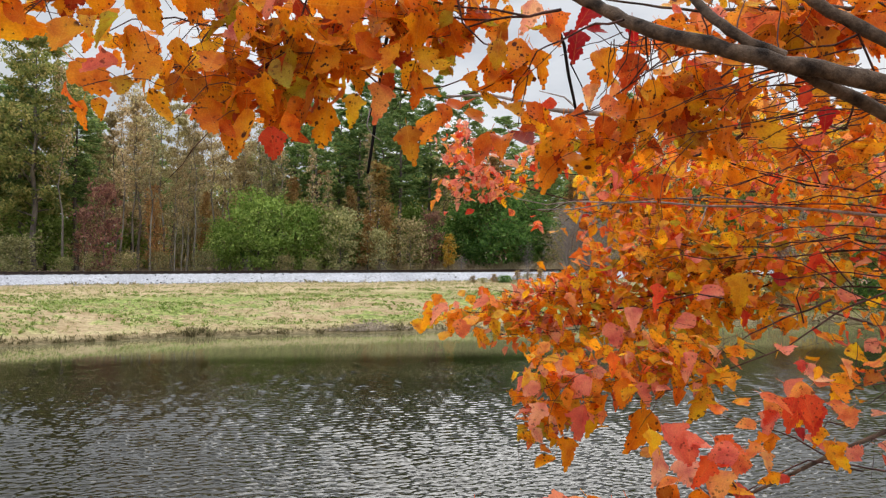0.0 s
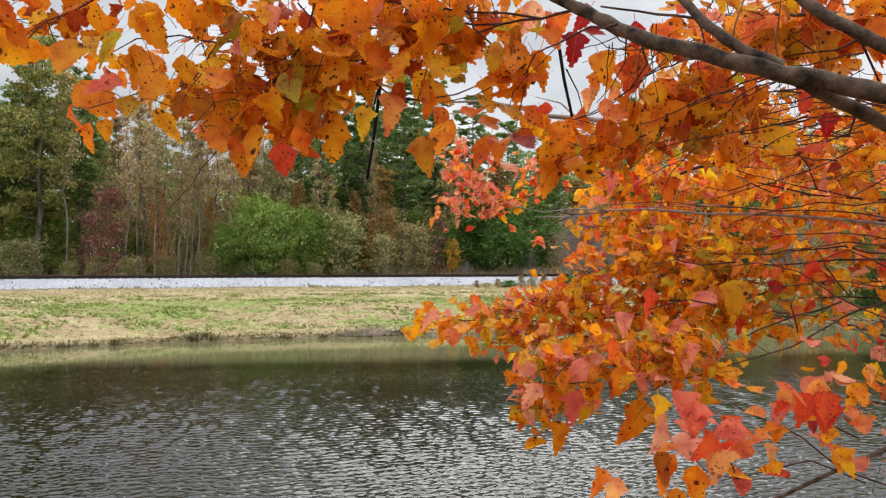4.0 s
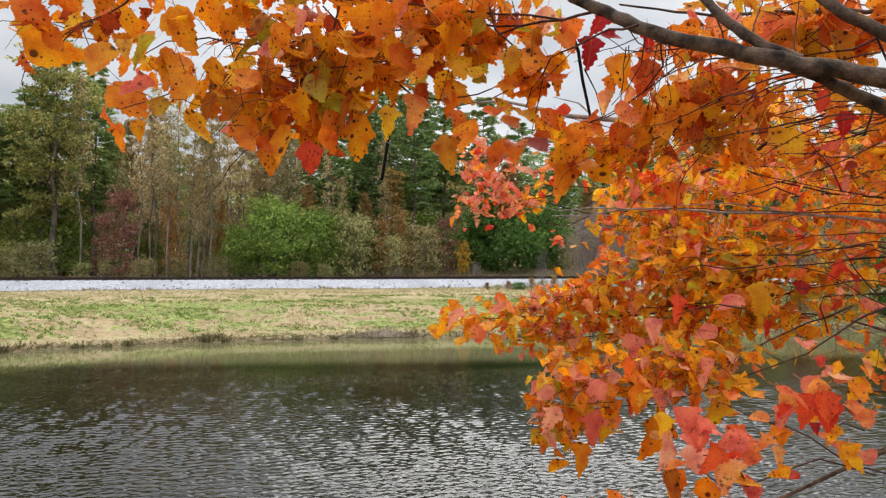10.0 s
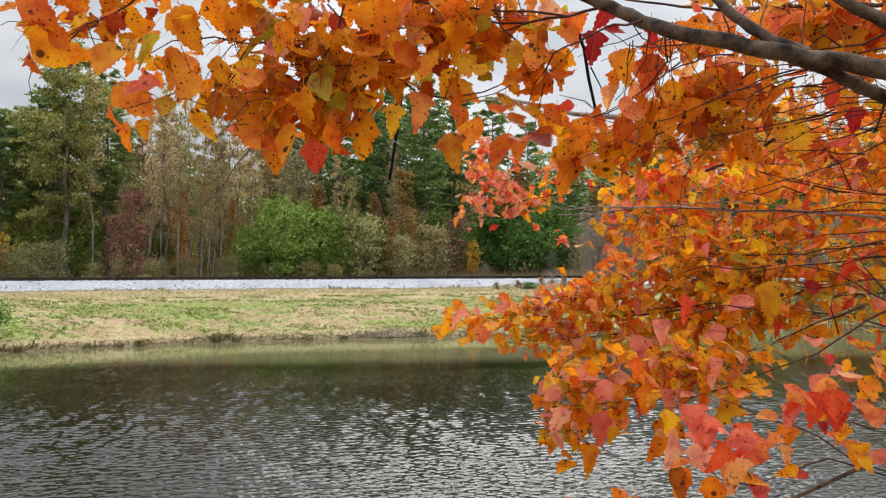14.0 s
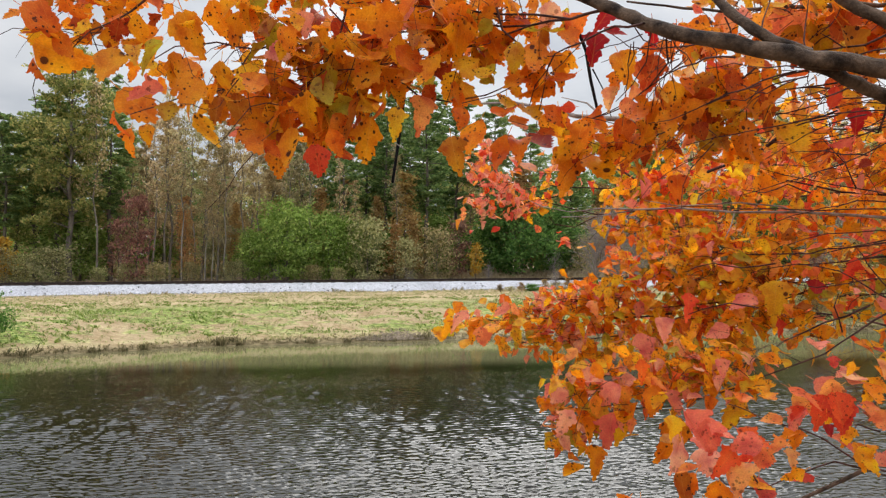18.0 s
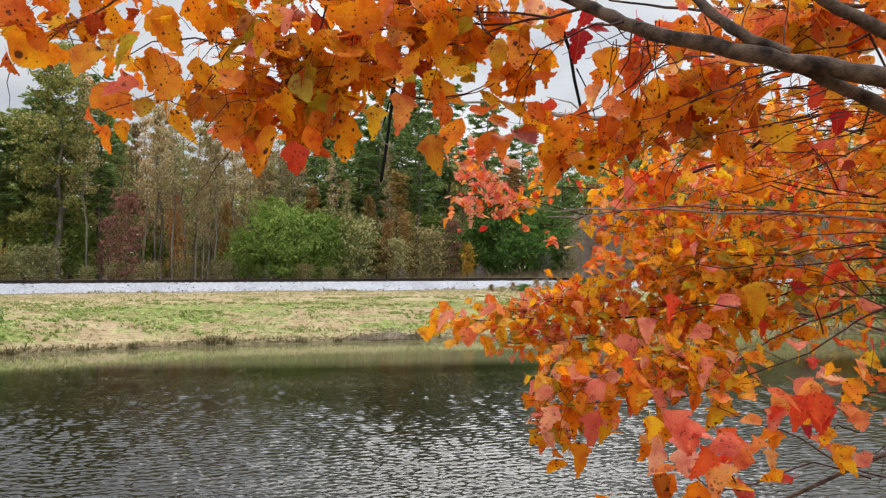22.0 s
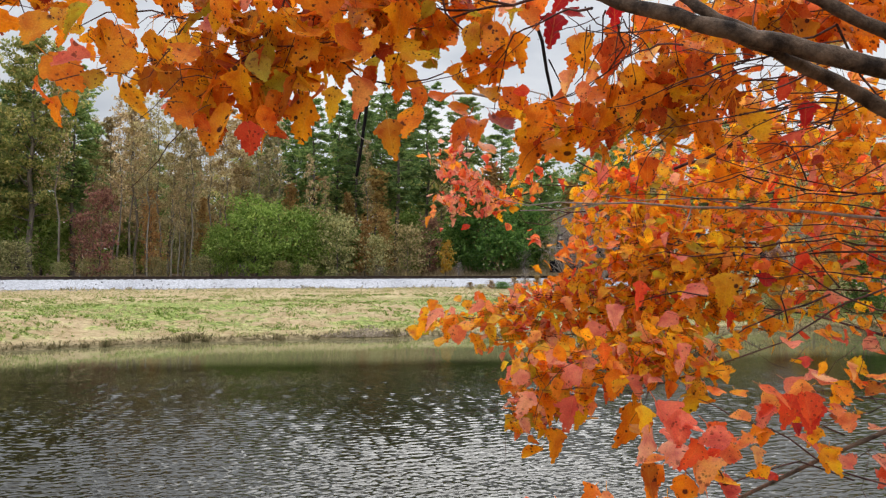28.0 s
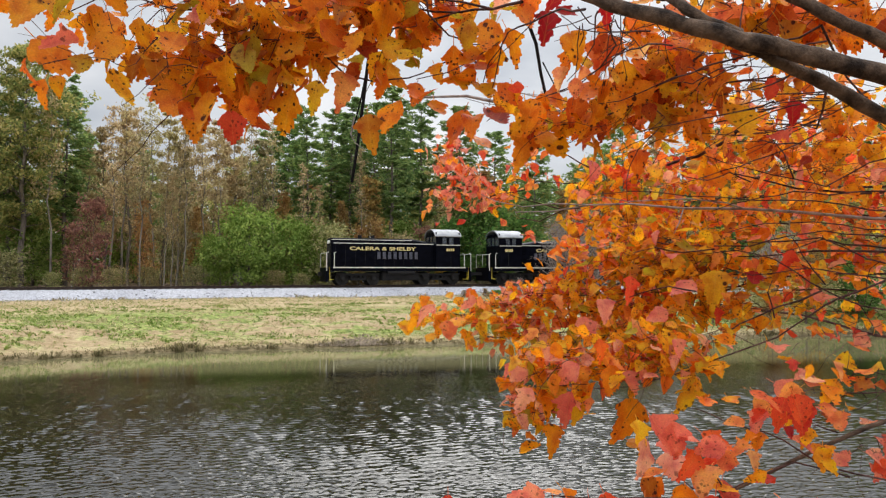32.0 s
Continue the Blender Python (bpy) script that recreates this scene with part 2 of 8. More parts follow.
def gravel(name):
    mat, n, l, bsdf = shader(name, 0.9, 0.0, 0.2)
    co, vo = n.new("ShaderNodeTexCoord"), n.new("ShaderNodeTexVoronoi")
    l.new(co.outputs["Object"], vo.inputs["Vector"])
    vo.inputs["Scale"].default_value = 16
    big = noise_node(n, l, 0.5, 4)
    rp = ramp_node(n, l, vo.outputs["Color"], ((0.1, (0.30, 0.30, 0.32)), (0.8, (0.60, 0.60, 0.63))))
    sm = ramp_node(n, l, big.outputs["Fac"], ((0.3, (0.84, 0.84, 0.86)), (0.6, (1.05, 1.05, 1.06))))
    l.new(mix_node(n, l, 1.0, rp.outputs[0], sm.outputs[0], "MULTIPLY"), bsdf.inputs["Base Color"])
    bump_node(n, l, bsdf, vo.outputs["Distance"], 0.7, 0.05)
    return mat


def pond_water(name):
    """Murky green-brown water; a faint fine shiver over the ripples of the sheet."""
    mat, n, l, bsdf = shader(name, 0.02, 0.0, 0.5)
    bsdf.inputs["IOR"].default_value = 1.33
    fine = noise_node(n, l, 1.0, 1, (7.5, 15.0, 1), 0.4)
    bp = bump_node(n, l, bsdf, fine.outputs["Fac"], 1.0, 0.008)
    # the wind leaves the water under the far bank calm
    co, sep = n.new("ShaderNodeTexCoord"), n.new("ShaderNodeSeparateXYZ")
    l.new(co.outputs["Object"], sep.inputs[0])
    lee, calm = n.new("ShaderNodeMath"), n.new("ShaderNodeMapRange")
    lee.operation = "MULTIPLY_ADD"
    lee.inputs[1].default_value = -0.1
    l.new(sep.outputs["X"], lee.inputs[0])
    l.new(sep.outputs["Y"], lee.inputs[2])
    calm.interpolation_type = "SMOOTHSTEP"
    for key, v in (("From Min", 18.0), ("From Max", 22.0), ("To Min", 1.0), ("To Max", 0.08)):
        calm.inputs[key].default_value = v
    l.new(lee.outputs[0], calm.inputs["Value"])
    # paler olive base along the far shore paints in the bank's reflection
    bank_reflection = n.new("ShaderNodeMapRange")
    bank_reflection.interpolation_type = "SMOOTHSTEP"
    bank_reflection.inputs["From Min"].default_value, bank_reflection.inputs["From Max"].default_value = 20.6, 23.2
    l.new(lee.outputs[0], bank_reflection.inputs["Value"])
    l.new(mix_node(n, l, bank_reflection.outputs[0], (0.011, 0.009, 0.004), (0.135, 0.122, 0.060)), bsdf.inputs["Base Color"])
    gust = noise_node(n, l, 0.16, 2, (1, 1.6, 1))
    patch = n.new("ShaderNodeMapRange")
    for key, v in (("From Min", 0.36), ("From Max", 0.58), ("To Min", 0.45), ("To Max", 1.15)):
        patch.inputs[key].default_value = v
    l.new(gust.outputs["Fac"], patch.inputs["Value"])
    both = n.new("ShaderNodeMath")
    both.operation = "MULTIPLY"
    l.new(calm.outputs[0], both.inputs[0])
    l.new(patch.outputs[0], both.inputs[1])
    l.new(both.outputs[0], bp.inputs["Strength"])
    return mat


M_GRASS = grass_ground("turf")
M_GRAVEL = gravel("limestone_ballast")
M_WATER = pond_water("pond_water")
M_BLADE = foliage("grass_blades", ((0.0, (0.16, 0.24, 0.05)), (0.25, (0.34, 0.36, 0.12)), (0.5, (0.52, 0.43, 0.24)), (1.0, (0.62, 0.52, 0.32))), 0.35)
M_TUFT = foliage("green_tuft_blades", ((0.0, (0.09, 0.15, 0.025)), (0.5, (0.20, 0.29, 0.05)), (1.0, (0.36, 0.42, 0.11))), 0.35)
M_REED = foliage("dry_sedge", ((0.0, (0.12, 0.13, 0.05)), (0.5, (0.28, 0.22, 0.10)), (1.0, (0.42, 0.34, 0.19))), 0.35)
M_SEDGE = foliage("dark_sedge", ((0.0, (0.06, 0.06, 0.022)), (0.5, (0.16, 0.13, 0.06)), (1.0, (0.32, 0.26, 0.14))), 0.3)
M_EARTH = surface("leaf_litter", (0.10, 0.06, 0.035), (0.30, 0.20, 0.11), 1.2, 0.95, fine=30, bump=0.6, depth=0.03)
M_BARK = surface("grey_bark", (0.07, 0.055, 0.045), (0.24, 0.20, 0.16), 3, 0.9, fine=25, bump=0.6, depth=0.02, stretch=(1, 1, 0.25))
M_BARK_PALE = surface("pale_bark", (0.11, 0.09, 0.07), (0.34, 0.29, 0.23), 3, 0.9, fine=25, bump=0.5, depth=0.02, stretch=(1, 1, 0.25))
M_MAPLE_BARK = surface("maple_bark", (0.022, 0.014, 0.010), (0.17, 0.115, 0.08), 34, 0.75, fine=260, bump=0.9, depth=0.003, spec=0.15)
M_TWIG = surface("red_brown_twig", (0.026, 0.012, 0.011), (0.13, 0.062, 0.052), 30, 0.9, fine=200, bump=0.4, depth=0.001, spec=0.2)
M_DRY_TWIG = surface("bleached_twig", (0.17, 0.135, 0.12), (0.42, 0.36, 0.32), 40, 0.8, fine=200, bump=0.4, depth=0.001)
M_CHAR = surface("blackened_dead_wood", (0.004, 0.004, 0.004), (0.014, 0.012, 0.012), 30, 0.9, fine=200, bump=0.4, depth=0.001, spec=0.15)
M_RAIL = surface("rusty_rail", (0.03, 0.022, 0.02), (0.085, 0.055, 0.04), 6, 0.6, 0.6, fine=60)
M_TIE = surface("creosoted_tie", (0.02, 0.017, 0.015), (0.075, 0.06, 0.05), 5, 0.9, fine=40)
M_STONE = surface("grey_stone", (0.10, 0.10, 0.105), (0.42, 0.42, 0.43), 3.5, 0.9, fine=30)
M_COBBLE = surface("brown_shore_stone", (0.10, 0.075, 0.05), (0.36, 0.28, 0.20), 4.0, 0.9, fine=30)
M_STRAW = foliage("dry_straw", ((0.0, (0.34, 0.25, 0.14)), (0.5, (0.48, 0.38, 0.23)), (1.0, (0.60, 0.50, 0.34))), 0.35)


# ---- ground, water, railway ----
TRACK_TURN = 17.0
TRACK_Y, RAIL_TOP = 54.0, 2.19
SLOPE = math.tan(radians(TRACK_TURN))


def mesh_of(name, verts, faces, mat, smooth=False):
    me = bpy.data.meshes.new(name)
    me.from_pydata([tuple(v) for v in verts], [], [tuple(f) for f in faces])
    me.materials.append(mat)
    if smooth:
        me.polygons.foreach_set("use_smooth", [True] * len(me.polygons))
    me.update()
    return me


def mesh_from(name, bm, mat, smooth=False):
    bmesh.ops.recalc_face_normals(bm, faces=bm.faces[:])
    me = bpy.data.meshes.new(name)
    bm.to_mesh(me)
    bm.free()
    me.materials.append(mat)
    if smooth:
        me.polygons.foreach_set("use_smooth", [True] * len(me.polygons))
    return me


def part(name, bm, material, parent, label="", smooth=False):
    """Links a bmesh or mesh as one mesh object under a thing or a part."""
    me = mesh_from(name, bm, material, smooth) if isinstance(bm, bmesh.types.BMesh) else bm
    ob = new(name, me)
    ob.parent = parent
    return tagged(ob, label)


def thing(name, label, category, m=None, group="", kind=""):
    ob = new(name)
    ob.empty_display_size = 0.2
    if m is not None:
        ob.matrix_world = m
    return tagged(ob, label, category, group, kind)


def smooth_step(a, b, v):
    u = min(1.0, max(0.0, (v - a) / (b - a)))
    return u * u * (3 - 2 * u)


def shore_y(x):
    return 28.85 + 0.17 * x - 0.0172 * min(16.0, max(0.0, -3 - x)) ** 2 + 0.16 * math.sin(x * 0.45) + 0.12 * math.sin(x * 1.3 + 1)


def ground_z(x, y):
    rail = TRACK_Y + SLOPE * max(-70, min(70, x))
    wob = noise.noise(Vector((x * 0.12, y * 0.12, 3.0)))
    near = 1.55 * (1 - smooth_step(3.2, 7.6, y - 0.02 * x)) - 0.75 * smooth_step(6.8, 9.5, y)
    far_edge = shore_y(x)
    if y < far_edge - 1.2:
        z = near if y < 12 else -0.75
    else:
        up = y - far_edge
        top = rail - 3.6
        z = -0.30 + 0.46 * smooth_step(-1.2, 0.5, up)
        z += (1.42 - 0.16) * (0.55 * smooth_step(0.0, 5.0, up) + 0.45 * smooth_step(1.0, 11.0, up)) + 0.05 * wob * smooth_step(0.3, 3, up)
    if y > rail + 3.0:
        z += (0.65 + 0.6 * smooth_step(-15, 30, x)) * smooth_step(rail + 3.0, rail + 8.0, y) + 0.3 * wob
        z += 4.0 * smooth_step(rail + 25, rail + 120, y)
    side = smooth_step(55, 80, abs(x))
    return z * (1 - side) + side * max(z, 1.2 + 0.3 * wob)


def axis_steps(parts):
    out = []
    for a, b, step in parts:
        out += list(np.arange(a, b, step))
    return out + [parts[-1][1]]


def build_ground():
    xs = axis_steps([(-3000, -300, 450), (-300, -60, 30), (-60, 50, 1.0), (50, 300, 25), (300, 3000, 450)])
    ys = axis_steps([(-3000, -100, 500), (-100, -10, 15), (-10, 12, 0.8), (12, 23, 2.0), (23, 37, 0.45), (37, 80, 1.3), (80, 300, 22), (300, 3000, 450)])
    verts = [(x, y, ground_z(x, y)) for y in ys for x in xs]
    w = len(xs)
    faces = [(j * w + i, j * w + i + 1, (j + 1) * w + i + 1, (j + 1) * w + i) for j in range(len(ys) - 1) for i in range(w - 1)]
    ob = new("ground", mesh_of("ground", verts, faces, M_GRASS, True))
    me = ob.data
    me.materials.append(M_EARTH)
    for p in me.polygons:
        c = p.center
        if c.y > TRACK_Y + SLOPE * c.x + 3.5 or c.y < 12:
            p.material_index = 1
    tagged(ob, "grassy pond bank with straw-coloured and green turf", "ground", kind="structure")


build_ground()


def build_water():
    """A sheet of short-crested wind ripples that die down under the far bank."""
    r = np.random.RandomState(21)
    rows = [8.3]
    while rows[-1] < 34:
        rows.append(rows[-1] + 0.016 * (max(rows[-1], 9.5) / 9.5) ** 1.7)
    ys = np.array([-8.0, -4.0, 0.0, 4.0, 6.5, 7.8] + rows + [37.0, 41.0, 46.0])
    us = np.concatenate([[-9, -6, -4, -2.6, -1.8, -1.3], np.linspace(-0.98, 1.65, 1060), [2.1, 2.6, 3.4, 5, 7, 9]])
    gy, gu = np.meshgrid(ys, us, indexing="ij")
    gx = gu * (0.72 * np.maximum(gy, 8) + 1.2)
    z = np.zeros_like(gx)
    for _ in range(60):
        wave = 0.052 * 4.6 ** r.uniform(0, 1)
        turn = radians(96) + r.normal(0, 0.38)
        k = 6.2832 / wave
        far = np.clip((wave / (0.016 * (np.maximum(gy, 9.5) / 9.5) ** 1.7) - 2.0) / 1.5, 0, 1)  # short waves die out afar
        z += 0.0064 * wave * far * np.sin(k * (gx * math.cos(turn) + gy * math.sin(turn)) + r.uniform(0, 6.28)) * (1 + 0.5 * np.sin(gx * r.uniform(0.5, 1.6) + gy * r.uniform(0.5, 1.6) + r.uniform(0, 6)))
    # narrow crests over broad troughs
    high = 1.1 * z.std()
    z = high * (np.exp(np.clip(z / high * 0.5, -4, 1.5)) - 1) * 1.5
    gust = 1.0 + 0.25 * np.sin(gx * 0.33 + 0.25 * gy + 1.0) * np.sin(gy * 0.55 - 0.15 * gx)
    fade = np.interp(gy - 0.10 * gx, [9, 13, 16, 19, 20.8, 22.0, 24, 30, 40], [1.0, 0.9, 0.64, 0.44, 0.32, 0.06, 0.03, 0.02, 0.02])
    edge = np.interp(gu, [-0.98, -0.95, 1.62, 1.65], [0, 1, 1, 0]) * np.interp(gy, [8.0, 8.4, 33, 36], [0, 1, 1, 0])
    z = z * gust * fade * edge
    me = bpy.data.meshes.new("water")
    h, w = gx.shape
    i = (np.arange(h - 1)[:, None] * w + np.arange(w - 1)[None]).ravel()
    quads = np.stack([i, i + 1, i + w + 1, i + w], 1)
    me.vertices.add(h * w)
    me.vertices.foreach_set("co", np.stack([gx.ravel(), gy.ravel(), z.ravel()], 1).ravel())
    me.loops.add(quads.size)
    me.loops.foreach_set("vertex_index", quads.ravel())
    me.polygons.add(len(quads))
    me.polygons.foreach_set("loop_start", np.arange(len(quads)) * 4)
    me.polygons.foreach_set("use_smooth", np.ones(len(quads), dtype=bool))
    me.update(calc_edges=True)
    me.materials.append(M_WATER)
    ob = new("water", me)
    return tagged(ob, "dark rippled pond water reflecting trees and sky", "water", kind="structure")


water = build_water()


def track_at(along, across, z):
    """A place by the track: metres along it to the right, across it away from the pond."""
    c, s = math.cos(radians(TRACK_TURN)), math.sin(radians(TRACK_TURN))
    return Vector((along * c - across * s, TRACK_Y + along * s + across * c, z))


TRACK_TURN_M = pose(0, 0, 0, 0, 0, TRACK_TURN)


def build_railway():
    rng = random.Random(5)
    # ballast bed, with an uneven stony foot
    rows = ((-4.3, 0.85), (-3.7, 1.2), (-2.9, 1.62), (-2.1, 1.93), (-1.7, 2.0), (1.7, 2.0), (2.4, 1.85), (4.2, 1.0))
    steps = np.arange(-85, 85.1, 0.5)
    verts, faces = [], []
    for a in steps:
        for k, (c, z) in enumerate(rows):
            wob = 0.22 * noise.noise(Vector((a * 0.5, k * 3.1, 0))) if k in (1, 2) else 0
            verts.append(track_at(a, c + wob, z + (0.05 * noise.noise(Vector((a * 1.7, k, 4))) if 0 < k < 5 else 0)))
    w = len(rows)
    for i in range(len(steps) - 1):
        for k in range(w - 1):
            faces.append((i * w + k, (i + 1) * w + k, (i + 1) * w + k + 1, i * w + k + 1))
    bed = new("ballast_bed", mesh_of("ballast_bed", verts, faces, M_GRAVEL))
    tagged(bed, "pale crushed limestone ballast bank under the railway", "railway bed", kind="structure")
    # loose stones strewn over the foot of the bank
    sv, sf = [], []
    for _ in range(2600):
        a, c = rng.uniform(-48, 40), -4.3 + rng.gauss(0.2, 0.75)
        p = track_at(a, c, 0)
        z = max(ground_z(p.x, p.y), 0.85 + (c + 4.3) * 0.6 if c > -4.3 else 0)
        r = rng.uniform(0.03, 0.09)
        b = len(sv)
        for dx, dy, dz in ((1, 0, 0), (-1, 0, 0), (0, 1, 0), (0, -1, 0), (0, 0, 1), (0, 0, -1)):
            k = r * rng.uniform(0.6, 1.2)
            sv.append((p.x + dx * k, p.y + dy * k, z + dz * k * 0.8))
        for q in ((0, 2, 4), (2, 1, 4), (1, 3, 4), (3, 0, 4), (2, 0, 5), (1, 2, 5), (3, 1, 5), (0, 3, 5)):
            sf.append([b + v for v in q])
    ob = new("loose_stones", mesh_of("loose_stones", sv, sf, M_STONE))
    tagged(ob, "loose grey ballast stones strewn along the turf edge", "stones", kind="stuff")
    rail_track = thing("railway_track", "rusty steel rails on dark creosoted wooden ties", "railway track", Matrix.Translation((0, TRACK_Y, 0)) @ TRACK_TURN_M, kind="structure")
    for side in (-0.76, 0.76):
        bm = bmesh.new()
        prof = [(-0.07, 0), (0.07, 0), (0.07, 0.02), (0.012, 0.04), (0.012, 0.125), (0.036, 0.135), (0.036, 0.17), (-0.036, 0.17), (-0.036, 0.135), (-0.012, 0.125), (-0.012, 0.04), (-0.07, 0.02)]
        ends = [[bm.verts.new((x, side + y, RAIL_TOP - 0.17 + z)) for y, z in prof] for x in (-120, 170)]
        for i in range(len(prof)):
            j = (i + 1) % len(prof)
            bm.faces.new((ends[0][i], ends[0][j], ends[1][j], ends[1][i]))
        part("rail", bm, M_RAIL, rail_track)
    bm = bmesh.new()
    bmesh.ops.create_cube(bm, size=1, matrix=Matrix.Diagonal((0.22, 2.6, 0.17, 1)))
    bmesh.ops.bevel(bm, geom=bm.edges[:], offset=0.012, segments=1, affect="EDGES")
    tie = mesh_from("tie", bm, M_TIE)
    for i in range(-110, 120):
        ob = new("tie", tie)
        ob.parent = rail_track
        ob.location = (i * 0.52 + rng.uniform(-0.03, 0.03), rng.uniform(-0.06, 0.06), RAIL_TOP - 0.255)
        ob.rotation_euler = (0, 0, rng.uniform(-0.02, 0.02))


build_railway()


def blades(name, places, mat, low, high, rng, lean=0.5, wide=0.02):
    """Tufts of grass: five bent blades at each place."""
    verts, faces = [], []
    for x, y, z, k in places:
        for _ in range(5):
            h, turn = rng.uniform(low, high) * k, rng.uniform(0, 6.28)
            ox, oy = rng.gauss(0, 0.05), rng.gauss(0, 0.05)
            dx, dy = math.cos(turn), math.sin(turn)
            b = len(verts)
            l = lean * rng.uniform(0.3, 1) * h
            verts += [(x + ox - dy * wide, y + oy + dx * wide, z - 0.02), (x + ox + dy * wide, y + oy - dx * wide, z - 0.02),
                      (x + ox + dx * l * 0.35, y + oy + dy * l * 0.35, z + h * 0.65), (x + ox + dx * l, y + oy + dy * l, z + h)]
            faces += [(b, b + 1, b + 2), (b + 1, b + 3, b + 2)]
    return mesh_of(name, verts, faces, mat)


def build_grass():
    rng = random.Random(11)
    places = []
    while len(places) < 15000:
        x = rng.uniform(-32, 26)
        y0, y1 = shore_y(x) + 0.3, TRACK_Y + SLOPE * x - 4.2
        y = y0 + (y1 - y0) * rng.random() ** 1.3
        if noise.noise(Vector((x * 0.35, y * 0.5, 8))) + rng.uniform(-0.5, 0.6) > 0:
            places.append((x, y, ground_z(x, y), rng.uniform(0.6, 1.3)))
    ob = new("grass", blades("grass", places, M_BLADE, 0.03, 0.085, rng, 1.6, 0.026))
    tagged(ob, "short dormant grass, straw and green, on the bank", "grass", kind="stuff")
    places = []
    while len(places) < 5200:
        x = rng.uniform(-32, 26)
        u = rng.uniform(0.05, 0.47)
        y = shore_y(x) + 0.3 + (TRACK_Y + SLOPE * x - 4.5 - shore_y(x)) * u
        if noise.noise(Vector((x * 0.42, y * 0.8, 31))) + 0.4 * noise.noise(Vector((x * 1.6, y * 2.2, 5))) > 0.10:
            places.append((x, y, ground_z(x, y), rng.uniform(0.6, 1.5)))
    ob = new("green_tufts", blades("green_tufts", places, M_TUFT, 0.035, 0.085, rng, 1.3, 0.035))
    tagged(ob, "dark green grass tufts spotted over the bank", "grass", kind="stuff")
    edge = []
    for _ in range(2600):
        x = rng.uniform(-34, 30)
        d = abs(rng.gauss(0, 0.35))
        y = shore_y(x) + 0.05 + d - 0.15
        k = 0.3 + 1.3 * max(0, noise.noise(Vector((x * 0.5, 0, 2)))) + (0.6 if rng.random() < 0.05 else 0)
        edge.append((x, y, max(ground_z(x, y), -0.02), k))
    ob = new("shore_sedge", blades("shore_sedge", edge, M_SEDGE, 0.08, 0.25, rng, 0.7, 0.02))
    tagged(ob, "dry brown sedge along the waterline", "sedge", kind="stuff")
    # single rush clumps at the waterline
    for x, k in ((-13.2, 0.7), (-12.2, 0.6), (-11.6, 0.8), (-9.1, 1.0), (-8.4, 0.7), (-4.2, 0.7), (-5.6, 0.5), (-15.0, 0.6), (-16.4, 0.7)):
        pl = [(rng.gauss(0, 0.1), rng.gauss(0, 0.06), 0, rng.uniform(0.7, 1.2) * k) for _ in range(12)]
        ob = new("rush_clump", blades("rush_clump", pl, M_SEDGE, 0.18, 0.40, rng, 0.5, 0.014))
        ob.location = (x, shore_y(x) - 0.12, -0.02)
        tagged(ob, "dark brown-green rush clump standing at the waterline", "rushes", "rush clumps at the shore", "stuff")


build_grass()


def build_shore_stones():
    """A spit of small brown stones and dead stalks at the waterline."""
    rng = random.Random(63)
    sv, sf = [], []
    for _ in range(900):
        x = rng.gauss(-2.2, 0.75)
        y = shore_y(x) + abs(rng.gauss(0, 0.7)) * max(0.2, 1 - abs(x + 2.2) / 2.2)
        z, r, b = max(ground_z(x, y), 0.0), rng.uniform(0.03, 0.085), len(sv)
        for dx, dy, dz in ((1, 0, 0), (-1, 0, 0), (0, 1, 0), (0, -1, 0), (0, 0, 1), (0, 0, -1)):
            k = r * rng.uniform(0.6, 1.2)
            sv.append((x + dx * k, y + dy * k, z + dz * k * 0.9))
        sf += [[b + v for v in q] for q in ((0, 2, 4), (2, 1, 4), (1, 3, 4), (3, 0, 4), (2, 0, 5), (1, 2, 5), (3, 1, 5), (0, 3, 5))]
    ob = new("shore_stones", mesh_of("shore_stones", sv, sf, M_COBBLE))
    tagged(ob, "spit of small brown stones at the waterline", "stones", kind="stuff")


build_shore_stones()


def build_dry_grass():
    """Tall straw-coloured grass on the far side of the track, and weeds at the near foot of the ballast."""
    rng = random.Random(17)
    places = []
    for _ in range(2600):
        a, c = rng.gauss(7, 7), rng.uniform(3.6, 7.5)
        p = track_at(a, c, 0)
        places.append((p.x, p.y, ground_z(p.x, p.y), rng.uniform(0.6, 1.2)))
    ob = new("tall_dry_grass", blades("tall_dry_grass", places, M_STRAW, 0.25, 0.6, rng, 0.7, 0.03))
    tagged(ob, "tall straw-coloured dry grass behind the railway", "grass", kind="stuff")
    places = []
    for _ in range(700):
        a, c = rng.uniform(-40, 30), -4.4 + rng.gauss(0, 0.45)
        if noise.noise(Vector((a * 0.4, 5, 1))) > 0.05:
            p = track_at(a, c, 0)
            places.append((p.x, p.y, max(ground_z(p.x, p.y), 1.2), rng.uniform(0.5, 1.2)))
    ob = new("ballast_weeds", blades("ballast_weeds", places, M_REED, 0.08, 0.26, rng, 0.8, 0.02))
    tagged(ob, "sparse brown weeds at the foot of the ballast", "weeds", kind="stuff")


build_dry_grass()


